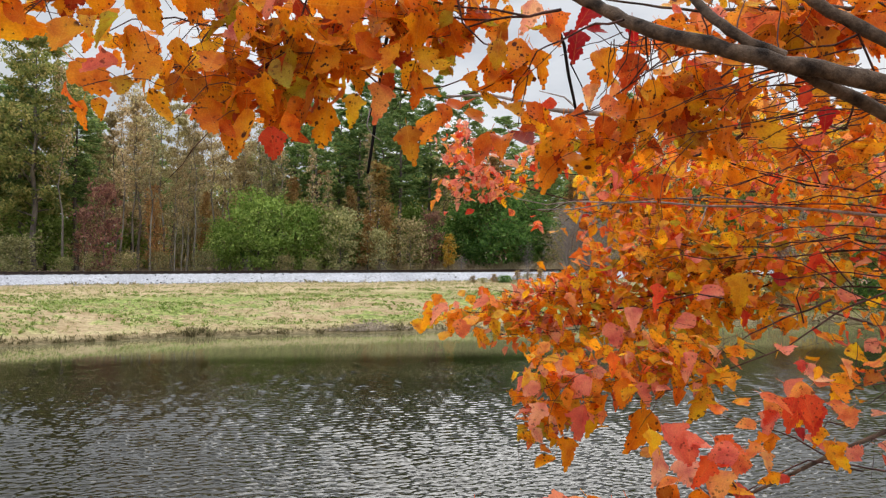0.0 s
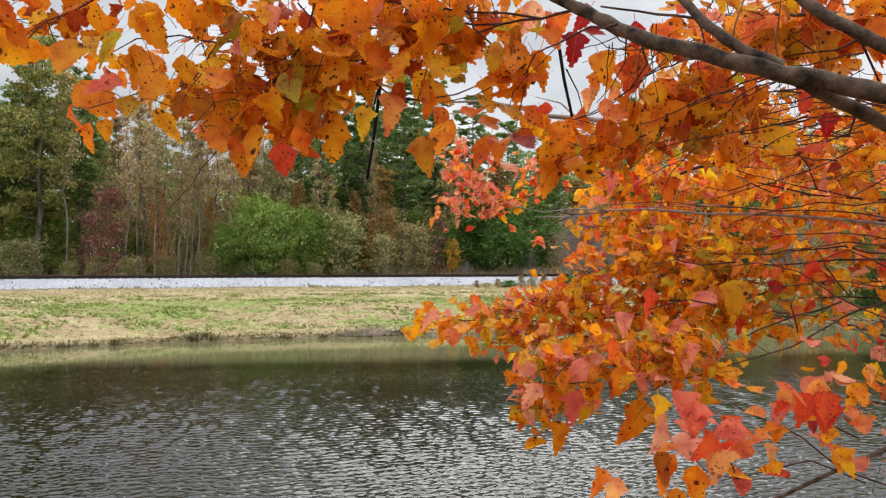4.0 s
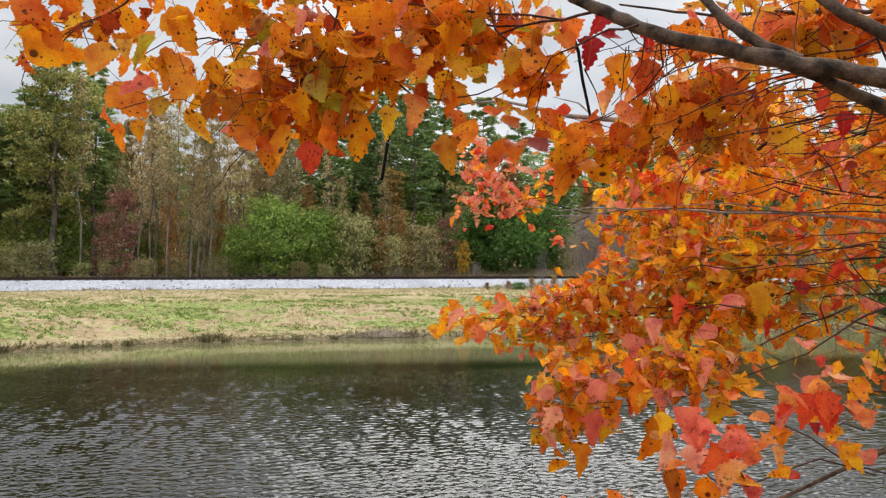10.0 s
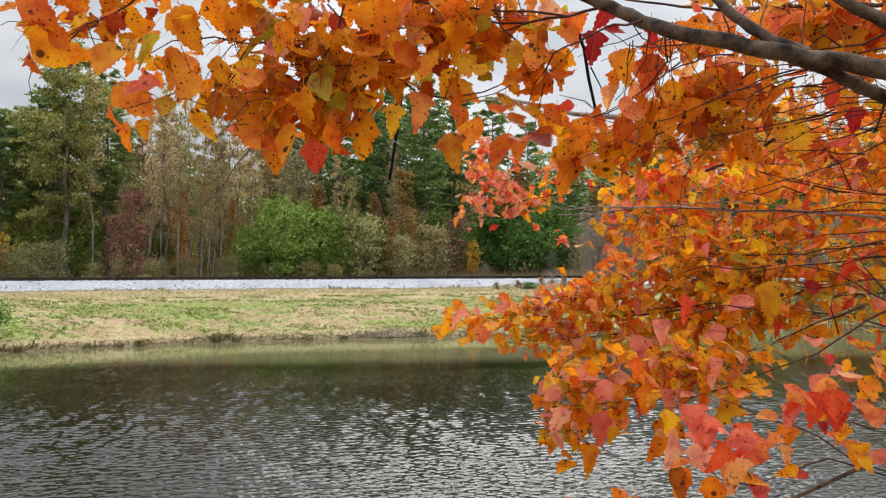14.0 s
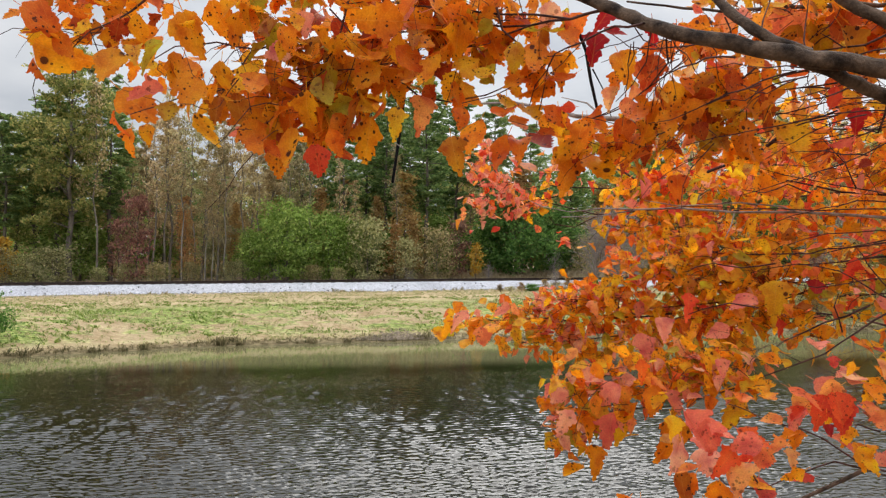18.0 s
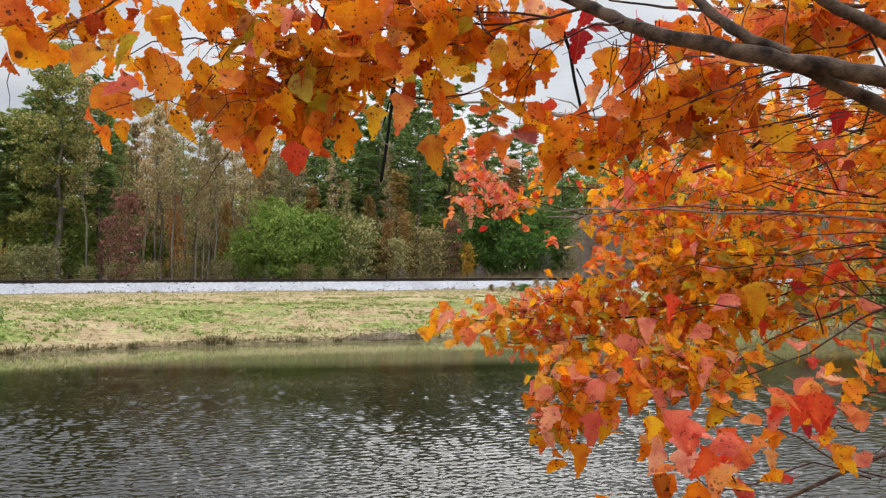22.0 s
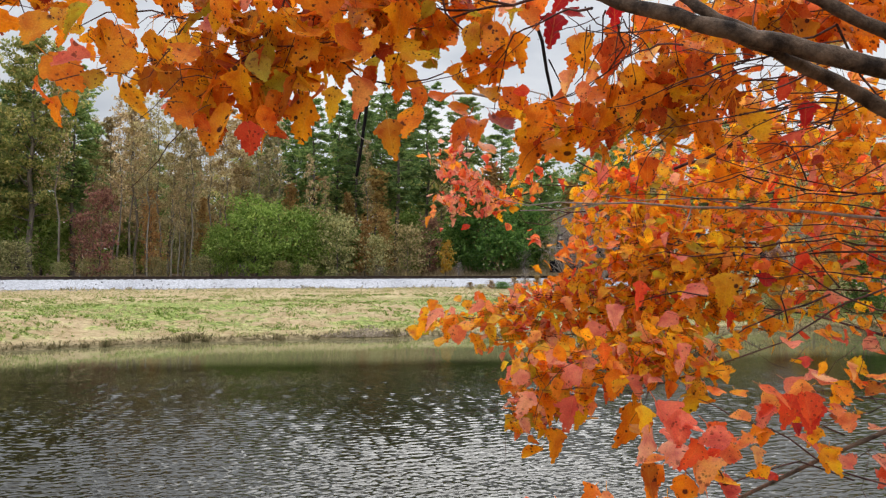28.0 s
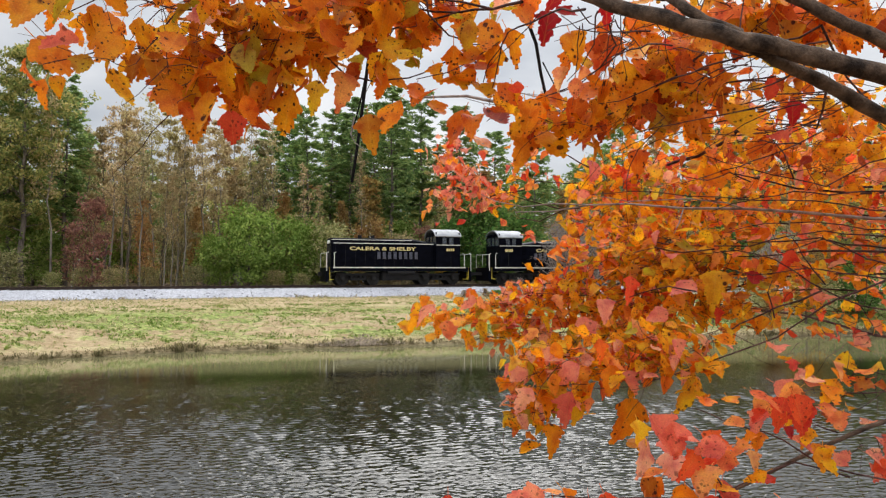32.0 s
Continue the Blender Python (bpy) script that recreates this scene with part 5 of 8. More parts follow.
def spray(br, a, b, count, spread, size, key):
    """Leaves hung on short side twigs along a line."""
    a, b = Vector(a), Vector(b)
    stray_twigs(br, a, b, spread)
    fine = 0.86 if a.y > 1.8 else 1.0
    count = int(count * 1.65 / fine ** 2)
    for i in range(count):
        u = (i + leaf_rng.random()) / count
        core = a.lerp(b, u)
        if core.x > 0.5 * core.y and core.z < 3.25 and leaf_rng.random() < 0.3:
            continue
        off = Vector((leaf_rng.gauss(0, 0.5), leaf_rng.gauss(0, 1.0), leaf_rng.gauss(0, 0.55))) * spread
        k = leaf_rng.choice(NEIGHBOUR.get(key, key))
        top = leaf(br, core + off, size * fine * leaf_rng.uniform(0.6, 1.12), leaf_rng.gauss(0, 42), k, 46, spread < 0.056 and leaf_rng.random() < 0.3)
        if i % 3 == 0:
            tube(*br["wood"], [core - br["pivot"], top.lerp(core - br["pivot"], 0.4) + Vector((0, 0, 0.006)), top], [0.0012, 0.001, 0.0007], 3)


def stray_twigs(br, a, b, spread):
    """Thin side twigs that cross in front of the leaves."""
    a, b = Vector(a), Vector(b)
    for _ in range(3 + int((b - a).length * 14)):
        u = leaf_rng.random()
        start = a.lerp(b, u) + Vector((leaf_rng.gauss(0, 0.4), -abs(leaf_rng.gauss(0.6, 0.5)), leaf_rng.gauss(0, 0.5))) * spread - br["pivot"]
        way = (b - a).normalized() * leaf_rng.uniform(0.4, 1.0) + Vector((leaf_rng.gauss(0, 0.25), leaf_rng.gauss(0, 0.3), leaf_rng.gauss(-0.1, 0.35)))
        path = limb_path(leaf_rng, start, way, leaf_rng.uniform(0.08, 0.22), 5, 0.02, 0.24)
        r = leaf_rng.uniform(0.0006, 0.0013)
        tube(*br["wood"], path, [r, r * 0.95, r * 0.85, r * 0.7, r * 0.6, r * 0.4], 4)


def grow(br, name, label):
    """Links the branch with its wood and leaves under the maple."""
    ob = part(name, mesh_of(name, *br["wood"], M_TWIG, True), M_TWIG, maple, label)
    ob.location = br["pivot"] - BASE
    for key, (verts, faces, blade) in br["joined"].items():
        fo = part("foliage", leaf_mesh("foliage", verts, faces, blade, PALETTE[key][1]), PALETTE[key][1], ob, "clustered autumn leaves")
        tagged(fo, kind="stuff")
    for me, m in br["singles"]:
        lo = new("leaf", me)
        lo.parent = ob
        lo.matrix_basis = m
    return ob


limb_wood = []


def limb(r0, r1, *pts):
    v, f = [], []
    pts = [Vector(p) - BASE for p in pts]
    fine = [pts[0]]
    for a, b in zip(pts, pts[1:]):
        wob = min(0.004, (b - a).length * 0.02)
        fine += [a.lerp(b, t) + Vector((leaf_rng.gauss(0, wob), leaf_rng.gauss(0, wob), leaf_rng.gauss(0, wob))) for t in (0.33, 0.67)] + [b]
    n = len(fine) - 1
    tube(v, f, fine, [(r0 + (r1 - r0) * i / n) * (1 + 0.06 * math.sin(i * 2.3)) for i in range(n + 1)], 12)
    limb_wood.append(part("limb", mesh_of("limb", v, f, M_MAPLE_BARK, True), M_MAPLE_BARK, maple, "smooth grey-brown limb"))


def stem(name, label, mat, r0, r1, pts):
    v, f = [], []
    pts = [Vector(p) - BASE for p in pts]
    n = len(pts) - 1
    tube(v, f, pts, [r0 + (r1 - r0) * i / n for i in range(n + 1)], 7)
    part(name, mesh_of(name, v, f, mat, True), mat, maple, label)


def dead_stem(r0, r1, *pts):
    stem("dead_stem", "black dead hanging stem", M_CHAR, r0, r1, pts)


def dry_stem(r0, r1, *pts):
    stem("dry_stem", "bleached grey dry twig", M_DRY_TWIG, r0, r1, pts)


def grey_stem(r0, r1, *pts):
    stem("grey_stem", "bare grey low branch", M_MAPLE_BARK, r0, r1, pts)


tv, tf = [], []
tube(tv, tf, [Vector((0, 0, -0.3)), Vector((0.02, 0, 0.6)), Vector((0.0, 0.02, 1.3)), Vector((-0.05, 0, 2.4)), Vector((0.1, 0.1, 4.5))], [0.17, 0.13, 0.11, 0.09, 0.04], 14)
part("trunk", mesh_of("trunk", tv, tf, M_MAPLE_BARK, True), M_MAPLE_BARK, maple)

limb(0.0152, 0.0085, (0.979, 0.950, 3.317), (0.779, 0.950, 3.351), (0.639, 0.960, 3.379), (0.554, 0.980, 3.400), (0.481, 1.000, 3.421), (0.408, 1.030, 3.449), (0.336, 1.080, 3.488), (0.292, 1.120, 3.525), (0.251, 1.150, 3.558), (0.180, 1.200, 3.632), (0.102, 1.250, 3.718))
limb(0.0115, 0.0088, (0.818, 1.000, 3.265), (0.725, 1.000, 3.313), (0.665, 1.000, 3.346), (0.608, 1.000, 3.373), (0.565, 1.000, 3.394), (0.527, 1.000, 3.407))
limb(0.0095, 0.0065, (0.540, 1.000, 3.416), (0.502, 1.000, 3.430), (0.465, 1.020, 3.462), (0.443, 1.050, 3.500), (0.422, 1.100, 3.564), (0.405, 1.200, 3.663))
limb(0.0125, 0.0098, (1.041, 1.100, 3.361), (0.856, 1.100, 3.438), (0.747, 1.120, 3.502), (0.681, 1.150, 3.560), (0.630, 1.200, 3.642))
limb(0.005, 0.002, (0.911, 1.250, 3.595), (0.792, 1.300, 3.611), (0.692, 1.320, 3.612), (0.593, 1.350, 3.619), (0.488, 1.380, 3.634), (0.377, 1.400, 3.657))
limb(0.004, 0.002, (1.377, 1.900, 3.470), (1.183, 1.950, 3.496), (0.991, 1.900, 3.486))
limb(0.03, 0.011, (2.750, 0.930, 2.750), (2.562, 1.442, 2.952), (2.373, 1.953, 3.254))
limb(0.006, 0.003, (2.373, 1.953, 3.254), (2.365, 2.004, 3.240), (2.359, 2.046, 3.211))
limb(0.006, 0.003, (2.373, 1.953, 3.254), (2.249, 1.902, 3.287), (2.147, 1.860, 3.296))
limb(0.03, 0.011, (2.750, 0.930, 2.450), (2.435, 1.333, 2.739), (2.120, 1.736, 3.127))
limb(0.006, 0.003, (2.120, 1.736, 3.127), (2.132, 1.804, 3.124), (2.142, 1.860, 3.103))
limb(0.006, 0.003, (2.120, 1.736, 3.127), (2.133, 1.804, 3.150), (2.143, 1.860, 3.151))
limb(0.006, 0.003, (2.120, 1.736, 3.127), (2.189, 1.855, 3.071), (2.246, 1.953, 3.007))
limb(0.006, 0.003, (2.120, 1.736, 3.127), (2.191, 1.855, 3.120), (2.249, 1.953, 3.096))
limb(0.006, 0.003, (2.120, 1.736, 3.127), (1.981, 1.676, 2.982), (1.867, 1.628, 2.845))
limb(0.006, 0.003, (2.120, 1.736, 3.127), (2.015, 1.702, 3.171), (1.930, 1.674, 3.188))
limb(0.006, 0.003, (2.120, 1.736, 3.127), (1.962, 1.651, 3.358), (1.832, 1.581, 3.529))
limb(0.006, 0.003, (2.120, 1.736, 3.127), (2.015, 1.702, 3.147), (1.929, 1.674, 3.146))
limb(0.006, 0.003, (2.120, 1.736, 3.127), (2.015, 1.702, 3.147), (1.929, 1.674, 3.145))
limb(0.006, 0.003, (2.120, 1.736, 3.127), (2.013, 1.702, 3.083), (1.925, 1.674, 3.028))
limb(0.006, 0.003, (2.120, 1.736, 3.127), (1.988, 1.676, 3.245), (1.880, 1.628, 3.324))
limb(0.006, 0.003, (2.120, 1.736, 3.127), (2.012, 1.702, 3.048), (1.924, 1.674, 2.965))
limb(0.03, 0.011, (2.750, 0.930, 2.200), (2.373, 1.279, 2.634), (1.996, 1.628, 3.167))
limb(0.006, 0.003, (1.996, 1.628, 3.167), (1.930, 1.628, 3.177), (1.876, 1.628, 3.167))
limb(0.03, 0.011, (2.750, 0.930, 2.000), (2.233, 1.163, 2.311), (1.716, 1.395, 2.722))
limb(0.006, 0.003, (1.716, 1.395, 2.722), (1.589, 1.344, 2.675), (1.486, 1.302, 2.619))
limb(0.006, 0.003, (1.716, 1.395, 2.722), (1.710, 1.446, 2.789), (1.706, 1.488, 2.825))
limb(0.03, 0.011, (2.750, 0.930, 2.950), (2.826, 1.674, 2.952), (2.903, 2.418, 3.054))
limb(0.006, 0.003, (2.903, 2.418, 3.054), (2.842, 2.418, 3.264), (2.793, 2.418, 3.419))
limb(0.006, 0.003, (2.903, 2.418, 3.054), (2.831, 2.418, 2.863), (2.773, 2.418, 2.688))
limb(0.035, 0.014, (2.85, 1.0, 5.2), (1.7, 2.4, 5.7), (0.55, 3.6, 5.5), (-0.081, 4.0, 4.96))
limb(0.014, 0.006, (2.74, 0.93, 2.0), (2.1, 1.2, 2.42), (1.404, 1.500, 2.811))
limb(0.05, 0.018, (2.74, 0.92, 3.30), (2.0, 0.94, 3.36), (1.5, 0.95, 3.34), (1.1, 0.95, 3.32), (0.974, 0.95, 3.316))
dead_stem(0.013, 0.01, (-0.082, 4.000, 4.975), (-0.193, 4.200, 4.707), (-0.256, 4.300, 4.414), (-0.295, 4.350, 4.132), (-0.332, 4.400, 3.882), (-0.365, 4.400, 3.665))
dead_stem(0.006, 0.004, (-0.256, 4.300, 4.414), (-0.310, 4.350, 4.169), (-0.341, 4.380, 4.065), (-0.371, 4.380, 3.983))
dry_stem(0.005, 0.002, (-0.343, 4.300, 4.065), (-0.363, 4.280, 3.952), (-0.333, 4.280, 3.897), (-0.268, 4.280, 3.853))
dead_stem(0.0045, 0.0035, (0.308, 1.600, 3.685), (0.336, 1.620, 3.626), (0.351, 1.640, 3.559), (0.369, 1.660, 3.501), (0.387, 1.680, 3.439))
dead_stem(0.002, 0.001, (0.356, 1.640, 3.587), (0.389, 1.660, 3.536), (0.410, 1.680, 3.477))
dry_stem(0.008, 0.003, (0.570, 1.700, 3.467), (0.409, 1.750, 3.490), (0.345, 1.800, 3.507), (0.276, 1.850, 3.539), (0.187, 1.900, 3.570), (0.060, 1.950, 3.578))
dry_stem(0.0035, 0.0012, (0.409, 1.750, 3.490), (0.375, 1.800, 3.542), (0.315, 1.850, 3.571))
dry_stem(0.0058, 0.0018, (1.930, 1.674, 3.188), (1.442, 2.000, 3.231), (1.237, 2.050, 3.255), (1.079, 2.080, 3.268), (0.895, 2.100, 3.270), (0.718, 2.100, 3.284), (0.594, 2.100, 3.280), (0.475, 2.120, 3.261), (0.364, 2.150, 3.261))
dry_stem(0.003, 0.001, (1.079, 2.080, 3.268), (1.017, 2.060, 3.284), (0.891, 2.050, 3.295), (0.701, 2.050, 3.286), (0.598, 2.050, 3.304))
dry_stem(0.0025, 0.001, (0.594, 2.100, 3.280), (0.471, 2.100, 3.284), (0.382, 2.100, 3.273), (0.296, 2.120, 3.293), (0.252, 2.120, 3.314))
dry_stem(0.0025, 0.001, (0.895, 2.100, 3.270), (0.873, 2.080, 3.223), (0.847, 2.060, 3.187))
grey_stem(0.0058, 0.003, (1.404, 1.500, 2.811), (1.076, 1.500, 2.717), (0.936, 1.500, 2.661), (0.772, 1.500, 2.586), (0.646, 1.500, 2.530), (0.458, 1.500, 2.437))

branch_upper = sprig((0.270, 1.150, 3.545))
twig(branch_upper, 0.0028, 0.0014, (0.270, 1.150, 3.545), (0.230, 1.250, 3.566), (0.168, 1.350, 3.591), (0.080, 1.420, 3.619), (-0.030, 1.450, 3.618), (-0.181, 1.480, 3.616), (-0.326, 1.480, 3.598))
twig(branch_upper, 0.0024, 0.0012, (0.230, 1.250, 3.566), (0.110, 1.350, 3.614), (-0.104, 1.450, 3.677), (-0.286, 1.500, 3.732), (-0.491, 1.500, 3.764))
twig(branch_upper, 0.0022, 0.001, (0.168, 1.350, 3.591), (0.090, 1.400, 3.582), (-0.005, 1.420, 3.555), (-0.103, 1.440, 3.546), (-0.202, 1.450, 3.534), (-0.276, 1.450, 3.525), (-0.362, 1.450, 3.500))
twig(branch_upper, 0.003, 0.001, (-0.220, 1.500, 3.726), (-0.232, 1.480, 3.654), (-0.251, 1.450, 3.574), (-0.284, 1.430, 3.506), (-0.324, 1.420, 3.473), (-0.367, 1.400, 3.426))
twig(branch_upper, 0.0025, 0.001, (-0.326, 1.480, 3.598), (-0.433, 1.480, 3.590), (-0.508, 1.460, 3.599), (-0.596, 1.450, 3.587), (-0.670, 1.450, 3.543))
twig(branch_upper, 0.003, 0.001, (-0.580, 1.500, 3.764), (-0.673, 1.480, 3.705), (-0.727, 1.450, 3.645), (-0.776, 1.440, 3.620), (-0.831, 1.440, 3.565))
twig(branch_upper, 0.0022, 0.001, (-0.433, 1.480, 3.590), (-0.451, 1.440, 3.528), (-0.469, 1.420, 3.485), (-0.535, 1.420, 3.473), (-0.619, 1.420, 3.449), (-0.679, 1.420, 3.431))
twig(branch_upper, 0.002, 0.001, (-0.153, 1.450, 3.680), (-0.127, 1.440, 3.639), (-0.102, 1.430, 3.598), (-0.101, 1.420, 3.558))
twig(branch_upper, 0.002, 0.001, (-0.261, 1.470, 3.675), (-0.215, 1.450, 3.618), (-0.169, 1.430, 3.549))
twig(branch_upper, 0.0025, 0.001, (0.099, 1.350, 3.628), (0.109, 1.330, 3.575), (0.153, 1.320, 3.532), (0.197, 1.320, 3.518), (0.224, 1.310, 3.517))
twig(branch_upper, 0.0022, 0.001, (-0.103, 1.450, 3.506), (-0.060, 1.440, 3.469), (0.007, 1.420, 3.453), (0.078, 1.400, 3.462), (0.136, 1.380, 3.486), (0.198, 1.360, 3.533))
spray(branch_upper, (0.174, 1.400, 3.624), (-0.184, 1.500, 3.674), 52, 0.085, 0.068, "n")
spray(branch_upper, (-0.107, 1.500, 3.713), (-0.516, 1.500, 3.726), 34, 0.08, 0.068, "n")
spray(branch_upper, (-0.005, 1.450, 3.556), (-0.357, 1.480, 3.552), 50, 0.075, 0.066, "n")
spray(branch_upper, (-0.177, 1.450, 3.494), (-0.398, 1.450, 3.469), 42, 0.075, 0.066, "n")
spray(branch_upper, (-0.286, 1.500, 3.623), (-0.515, 1.500, 3.610), 22, 0.06, 0.064, "n")
spray(branch_upper, (-0.176, 1.440, 3.429), (-0.407, 1.440, 3.399), 28, 0.055, 0.064, "n")
spray(branch_upper, (-0.580, 1.500, 3.751), (-0.925, 1.500, 3.713), 30, 0.06, 0.066, "m")
spray(branch_upper, (-0.694, 1.500, 3.648), (-0.923, 1.500, 3.603), 14, 0.045, 0.07, "m")
spray(branch_upper, (-0.476, 1.460, 3.471), (-0.633, 1.480, 3.527), 12, 0.05, 0.066, "n")
spray(branch_upper, (0.114, 1.400, 3.588), (-0.054, 1.450, 3.580), 24, 0.06, 0.064, "n")
leaf(branch_upper, (-0.863, 1.401, 3.634), 0.088, -70, "m")
leaf(branch_upper, (-0.853, 1.458, 3.573), 0.125, -55, "o")
leaf(branch_upper, (-0.858, 1.386, 3.521), 0.056, -30, "m")
leaf(branch_upper, (-0.742, 1.451, 3.550), 0.093, 15, "m")
leaf(branch_upper, (-0.748, 1.365, 3.599), 0.044, 20, "g")
leaf(branch_upper, (-0.758, 1.488, 3.616), 0.061, 0, "n")
leaf(branch_upper, (-0.604, 1.370, 3.566), 0.056, 10, "n")
leaf(branch_upper, (-0.655, 1.387, 3.554), 0.050, -10, "n")
leaf(branch_upper, (-0.667, 1.428, 3.622), 0.061, 10, "n")
leaf(branch_upper, (-0.544, 1.402, 3.603), 0.093, -20, "m")
leaf(branch_upper, (-0.693, 1.473, 3.548), 0.045, 10, "o")
leaf(branch_upper, (-0.579, 1.437, 3.529), 0.085, 25, "m")
leaf(branch_upper, (-0.607, 1.353, 3.514), 0.034, 60, "g")
leaf(branch_upper, (-0.676, 1.444, 3.457), 0.106, -50, "n")
leaf(branch_upper, (-0.699, 1.388, 3.408), 0.057, -15, "r")
leaf(branch_upper, (-0.718, 1.489, 3.390), 0.061, 5, "m")
leaf(branch_upper, (-0.614, 1.358, 3.378), 0.044, 10, "n")
leaf(branch_upper, (-0.578, 1.379, 3.425), 0.052, 5, "n")
leaf(branch_upper, (-0.515, 1.386, 3.391), 0.077, -30, "o")
leaf(branch_upper, (-0.487, 1.403, 3.439), 0.065, 10, "b")
leaf(branch_upper, (-0.436, 1.381, 3.437), 0.064, -10, "b")
leaf(branch_upper, (-0.618, 1.364, 3.464), 0.073, 70, "p")
leaf(branch_upper, (-0.462, 1.348, 3.487), 0.075, 10, "n")
leaf(branch_upper, (-0.508, 1.461, 3.649), 0.094, -20, "n")
leaf(branch_upper, (-0.409, 1.398, 3.635), 0.065, 0, "n")
leaf(branch_upper, (-0.419, 1.403, 3.499), 0.078, 20, "g")
leaf(branch_upper, (-0.399, 1.417, 3.434), 0.079, 0, "n")
leaf(branch_upper, (-0.396, 1.366, 3.375), 0.076, -25, "m")
leaf(branch_upper, (-0.455, 1.444, 3.400), 0.044, 40, "p")
leaf(branch_upper, (-0.366, 1.430, 3.340), 0.074, 5, "n")
leaf(branch_upper, (-0.319, 1.349, 3.351), 0.087, -10, "n")
leaf(branch_upper, (-0.284, 1.331, 3.422), 0.074, 10, "g")
leaf(branch_upper, (-0.269, 1.405, 3.383), 0.090, 0, "n")
leaf(branch_upper, (-0.263, 1.338, 3.321), 0.062, -20, "r")
leaf(branch_upper, (-0.212, 1.378, 3.331), 0.057, 15, "m")
leaf(branch_upper, (-0.189, 1.374, 3.409), 0.101, 0, "b")
leaf(branch_upper, (-0.169, 1.404, 3.371), 0.103, 10, "n")
leaf(branch_upper, (-0.324, 1.441, 3.624), 0.095, 60, "p")
leaf(branch_upper, (-0.339, 1.366, 3.550), 0.063, 70, "p")
leaf(branch_upper, (-0.139, 1.337, 3.598), 0.110, 80, "m")
leaf(branch_upper, (-0.222, 1.434, 3.655), 0.079, 20, "m")
leaf(branch_upper, (-0.104, 1.337, 3.400), 0.062, 5, "g")
leaf(branch_upper, (-0.147, 1.460, 3.440), 0.055, -10, "m")
leaf(branch_upper, (-0.051, 1.369, 3.431), 0.076, 10, "s")
leaf(branch_upper, (-0.072, 1.366, 3.488), 0.076, -15, "n")
leaf(branch_upper, (-0.093, 1.381, 3.617), 0.089, 60, "p")
leaf(branch_upper, (-0.026, 1.399, 3.633), 0.090, 0, "m")
leaf(branch_upper, (0.020, 1.329, 3.561), 0.086, 10, "g")
leaf(branch_upper, (0.091, 1.374, 3.565), 0.088, -10, "n")
leaf(branch_upper, (-0.025, 1.316, 3.489), 0.073, 20, "n")
leaf(branch_upper, (0.069, 1.308, 3.475), 0.054, 5, "g")
leaf(branch_upper, (0.037, 1.349, 3.510), 0.063, -20, "n")
leaf(branch_upper, (0.209, 1.360, 3.599), 0.063, 0, "s")
leaf(branch_upper, (0.175, 1.303, 3.541), 0.061, -15, "o")
leaf(branch_upper, (0.240, 1.384, 3.520), 0.077, 25, "n")
leaf(branch_upper, (0.229, 1.320, 3.464), 0.073, 10, "m")
leaf(branch_upper, (0.166, 1.320, 3.478), 0.073, -10, "m")
leaf(branch_upper, (0.186, 1.319, 3.452), 0.073, 15, "m")
leaf(branch_upper, (0.136, 1.356, 3.466), 0.056, -30, "n")
leaf(branch_upper, (0.106, 1.277, 3.387), 0.071, 10, "m")
leaf(branch_upper, (0.140, 1.356, 3.389), 0.056, -5, "n")
leaf(branch_upper, (0.009, 1.388, 3.465), 0.052, 0, "m")
leaf(branch_upper, (0.021, 1.405, 3.443), 0.058, 15, "o")
leaf(branch_upper, (0.048, 1.300, 3.366), 0.077, 10, "o")
leaf(branch_upper, (0.009, 1.277, 3.325), 0.066, -15, "b")

branch_hanging = sprig((0.309, 1.050, 3.484))
twig(branch_hanging, 0.0022, 0.001, (0.309, 1.050, 3.484), (0.289, 1.150, 3.515), (0.251, 1.250, 3.519), (0.211, 1.300, 3.514), (0.175, 1.320, 3.458), (0.165, 1.330, 3.421))
twig(branch_hanging, 0.0022, 0.0012, (0.603, 1.300, 3.486), (0.533, 1.350, 3.420), (0.463, 1.380, 3.380), (0.375, 1.400, 3.355), (0.320, 1.420, 3.346))
twig(branch_hanging, 0.0018, 0.0009, (0.361, 1.100, 3.474), (0.398, 1.200, 3.467), (0.393, 1.300, 3.447), (0.370, 1.380, 3.430), (0.315, 1.450, 3.419), (0.224, 1.500, 3.398), (0.185, 1.500, 3.367))
twig(branch_hanging, 0.002, 0.001, (0.724, 1.300, 3.486), (0.658, 1.300, 3.470), (0.558, 1.300, 3.436), (0.477, 1.320, 3.396))
twig(branch_hanging, 0.0016, 0.0008, (0.336, 1.080, 3.490), (0.348, 1.150, 3.486), (0.358, 1.200, 3.467), (0.348, 1.250, 3.441), (0.329, 1.300, 3.420))
twig(branch_hanging, 0.0014, 0.0008, (0.408, 1.030, 3.446), (0.389, 1.100, 3.463), (0.358, 1.150, 3.475), (0.327, 1.200, 3.495), (0.297, 1.200, 3.518))
twig(branch_hanging, 0.0016, 0.0009, (0.443, 1.030, 3.424), (0.426, 1.100, 3.444), (0.424, 1.200, 3.459), (0.404, 1.300, 3.455), (0.356, 1.350, 3.426), (0.316, 1.400, 3.413), (0.204, 1.450, 3.392))
twig(branch_hanging, 0.0016, 0.0008, (0.575, 1.100, 3.422), (0.543, 1.150, 3.420), (0.505, 1.200, 3.410), (0.467, 1.250, 3.394), (0.430, 1.280, 3.380), (0.392, 1.300, 3.377))
twig(branch_hanging, 0.0014, 0.0008, (0.594, 1.100, 3.413), (0.586, 1.200, 3.426), (0.558, 1.250, 3.409), (0.536, 1.300, 3.420))
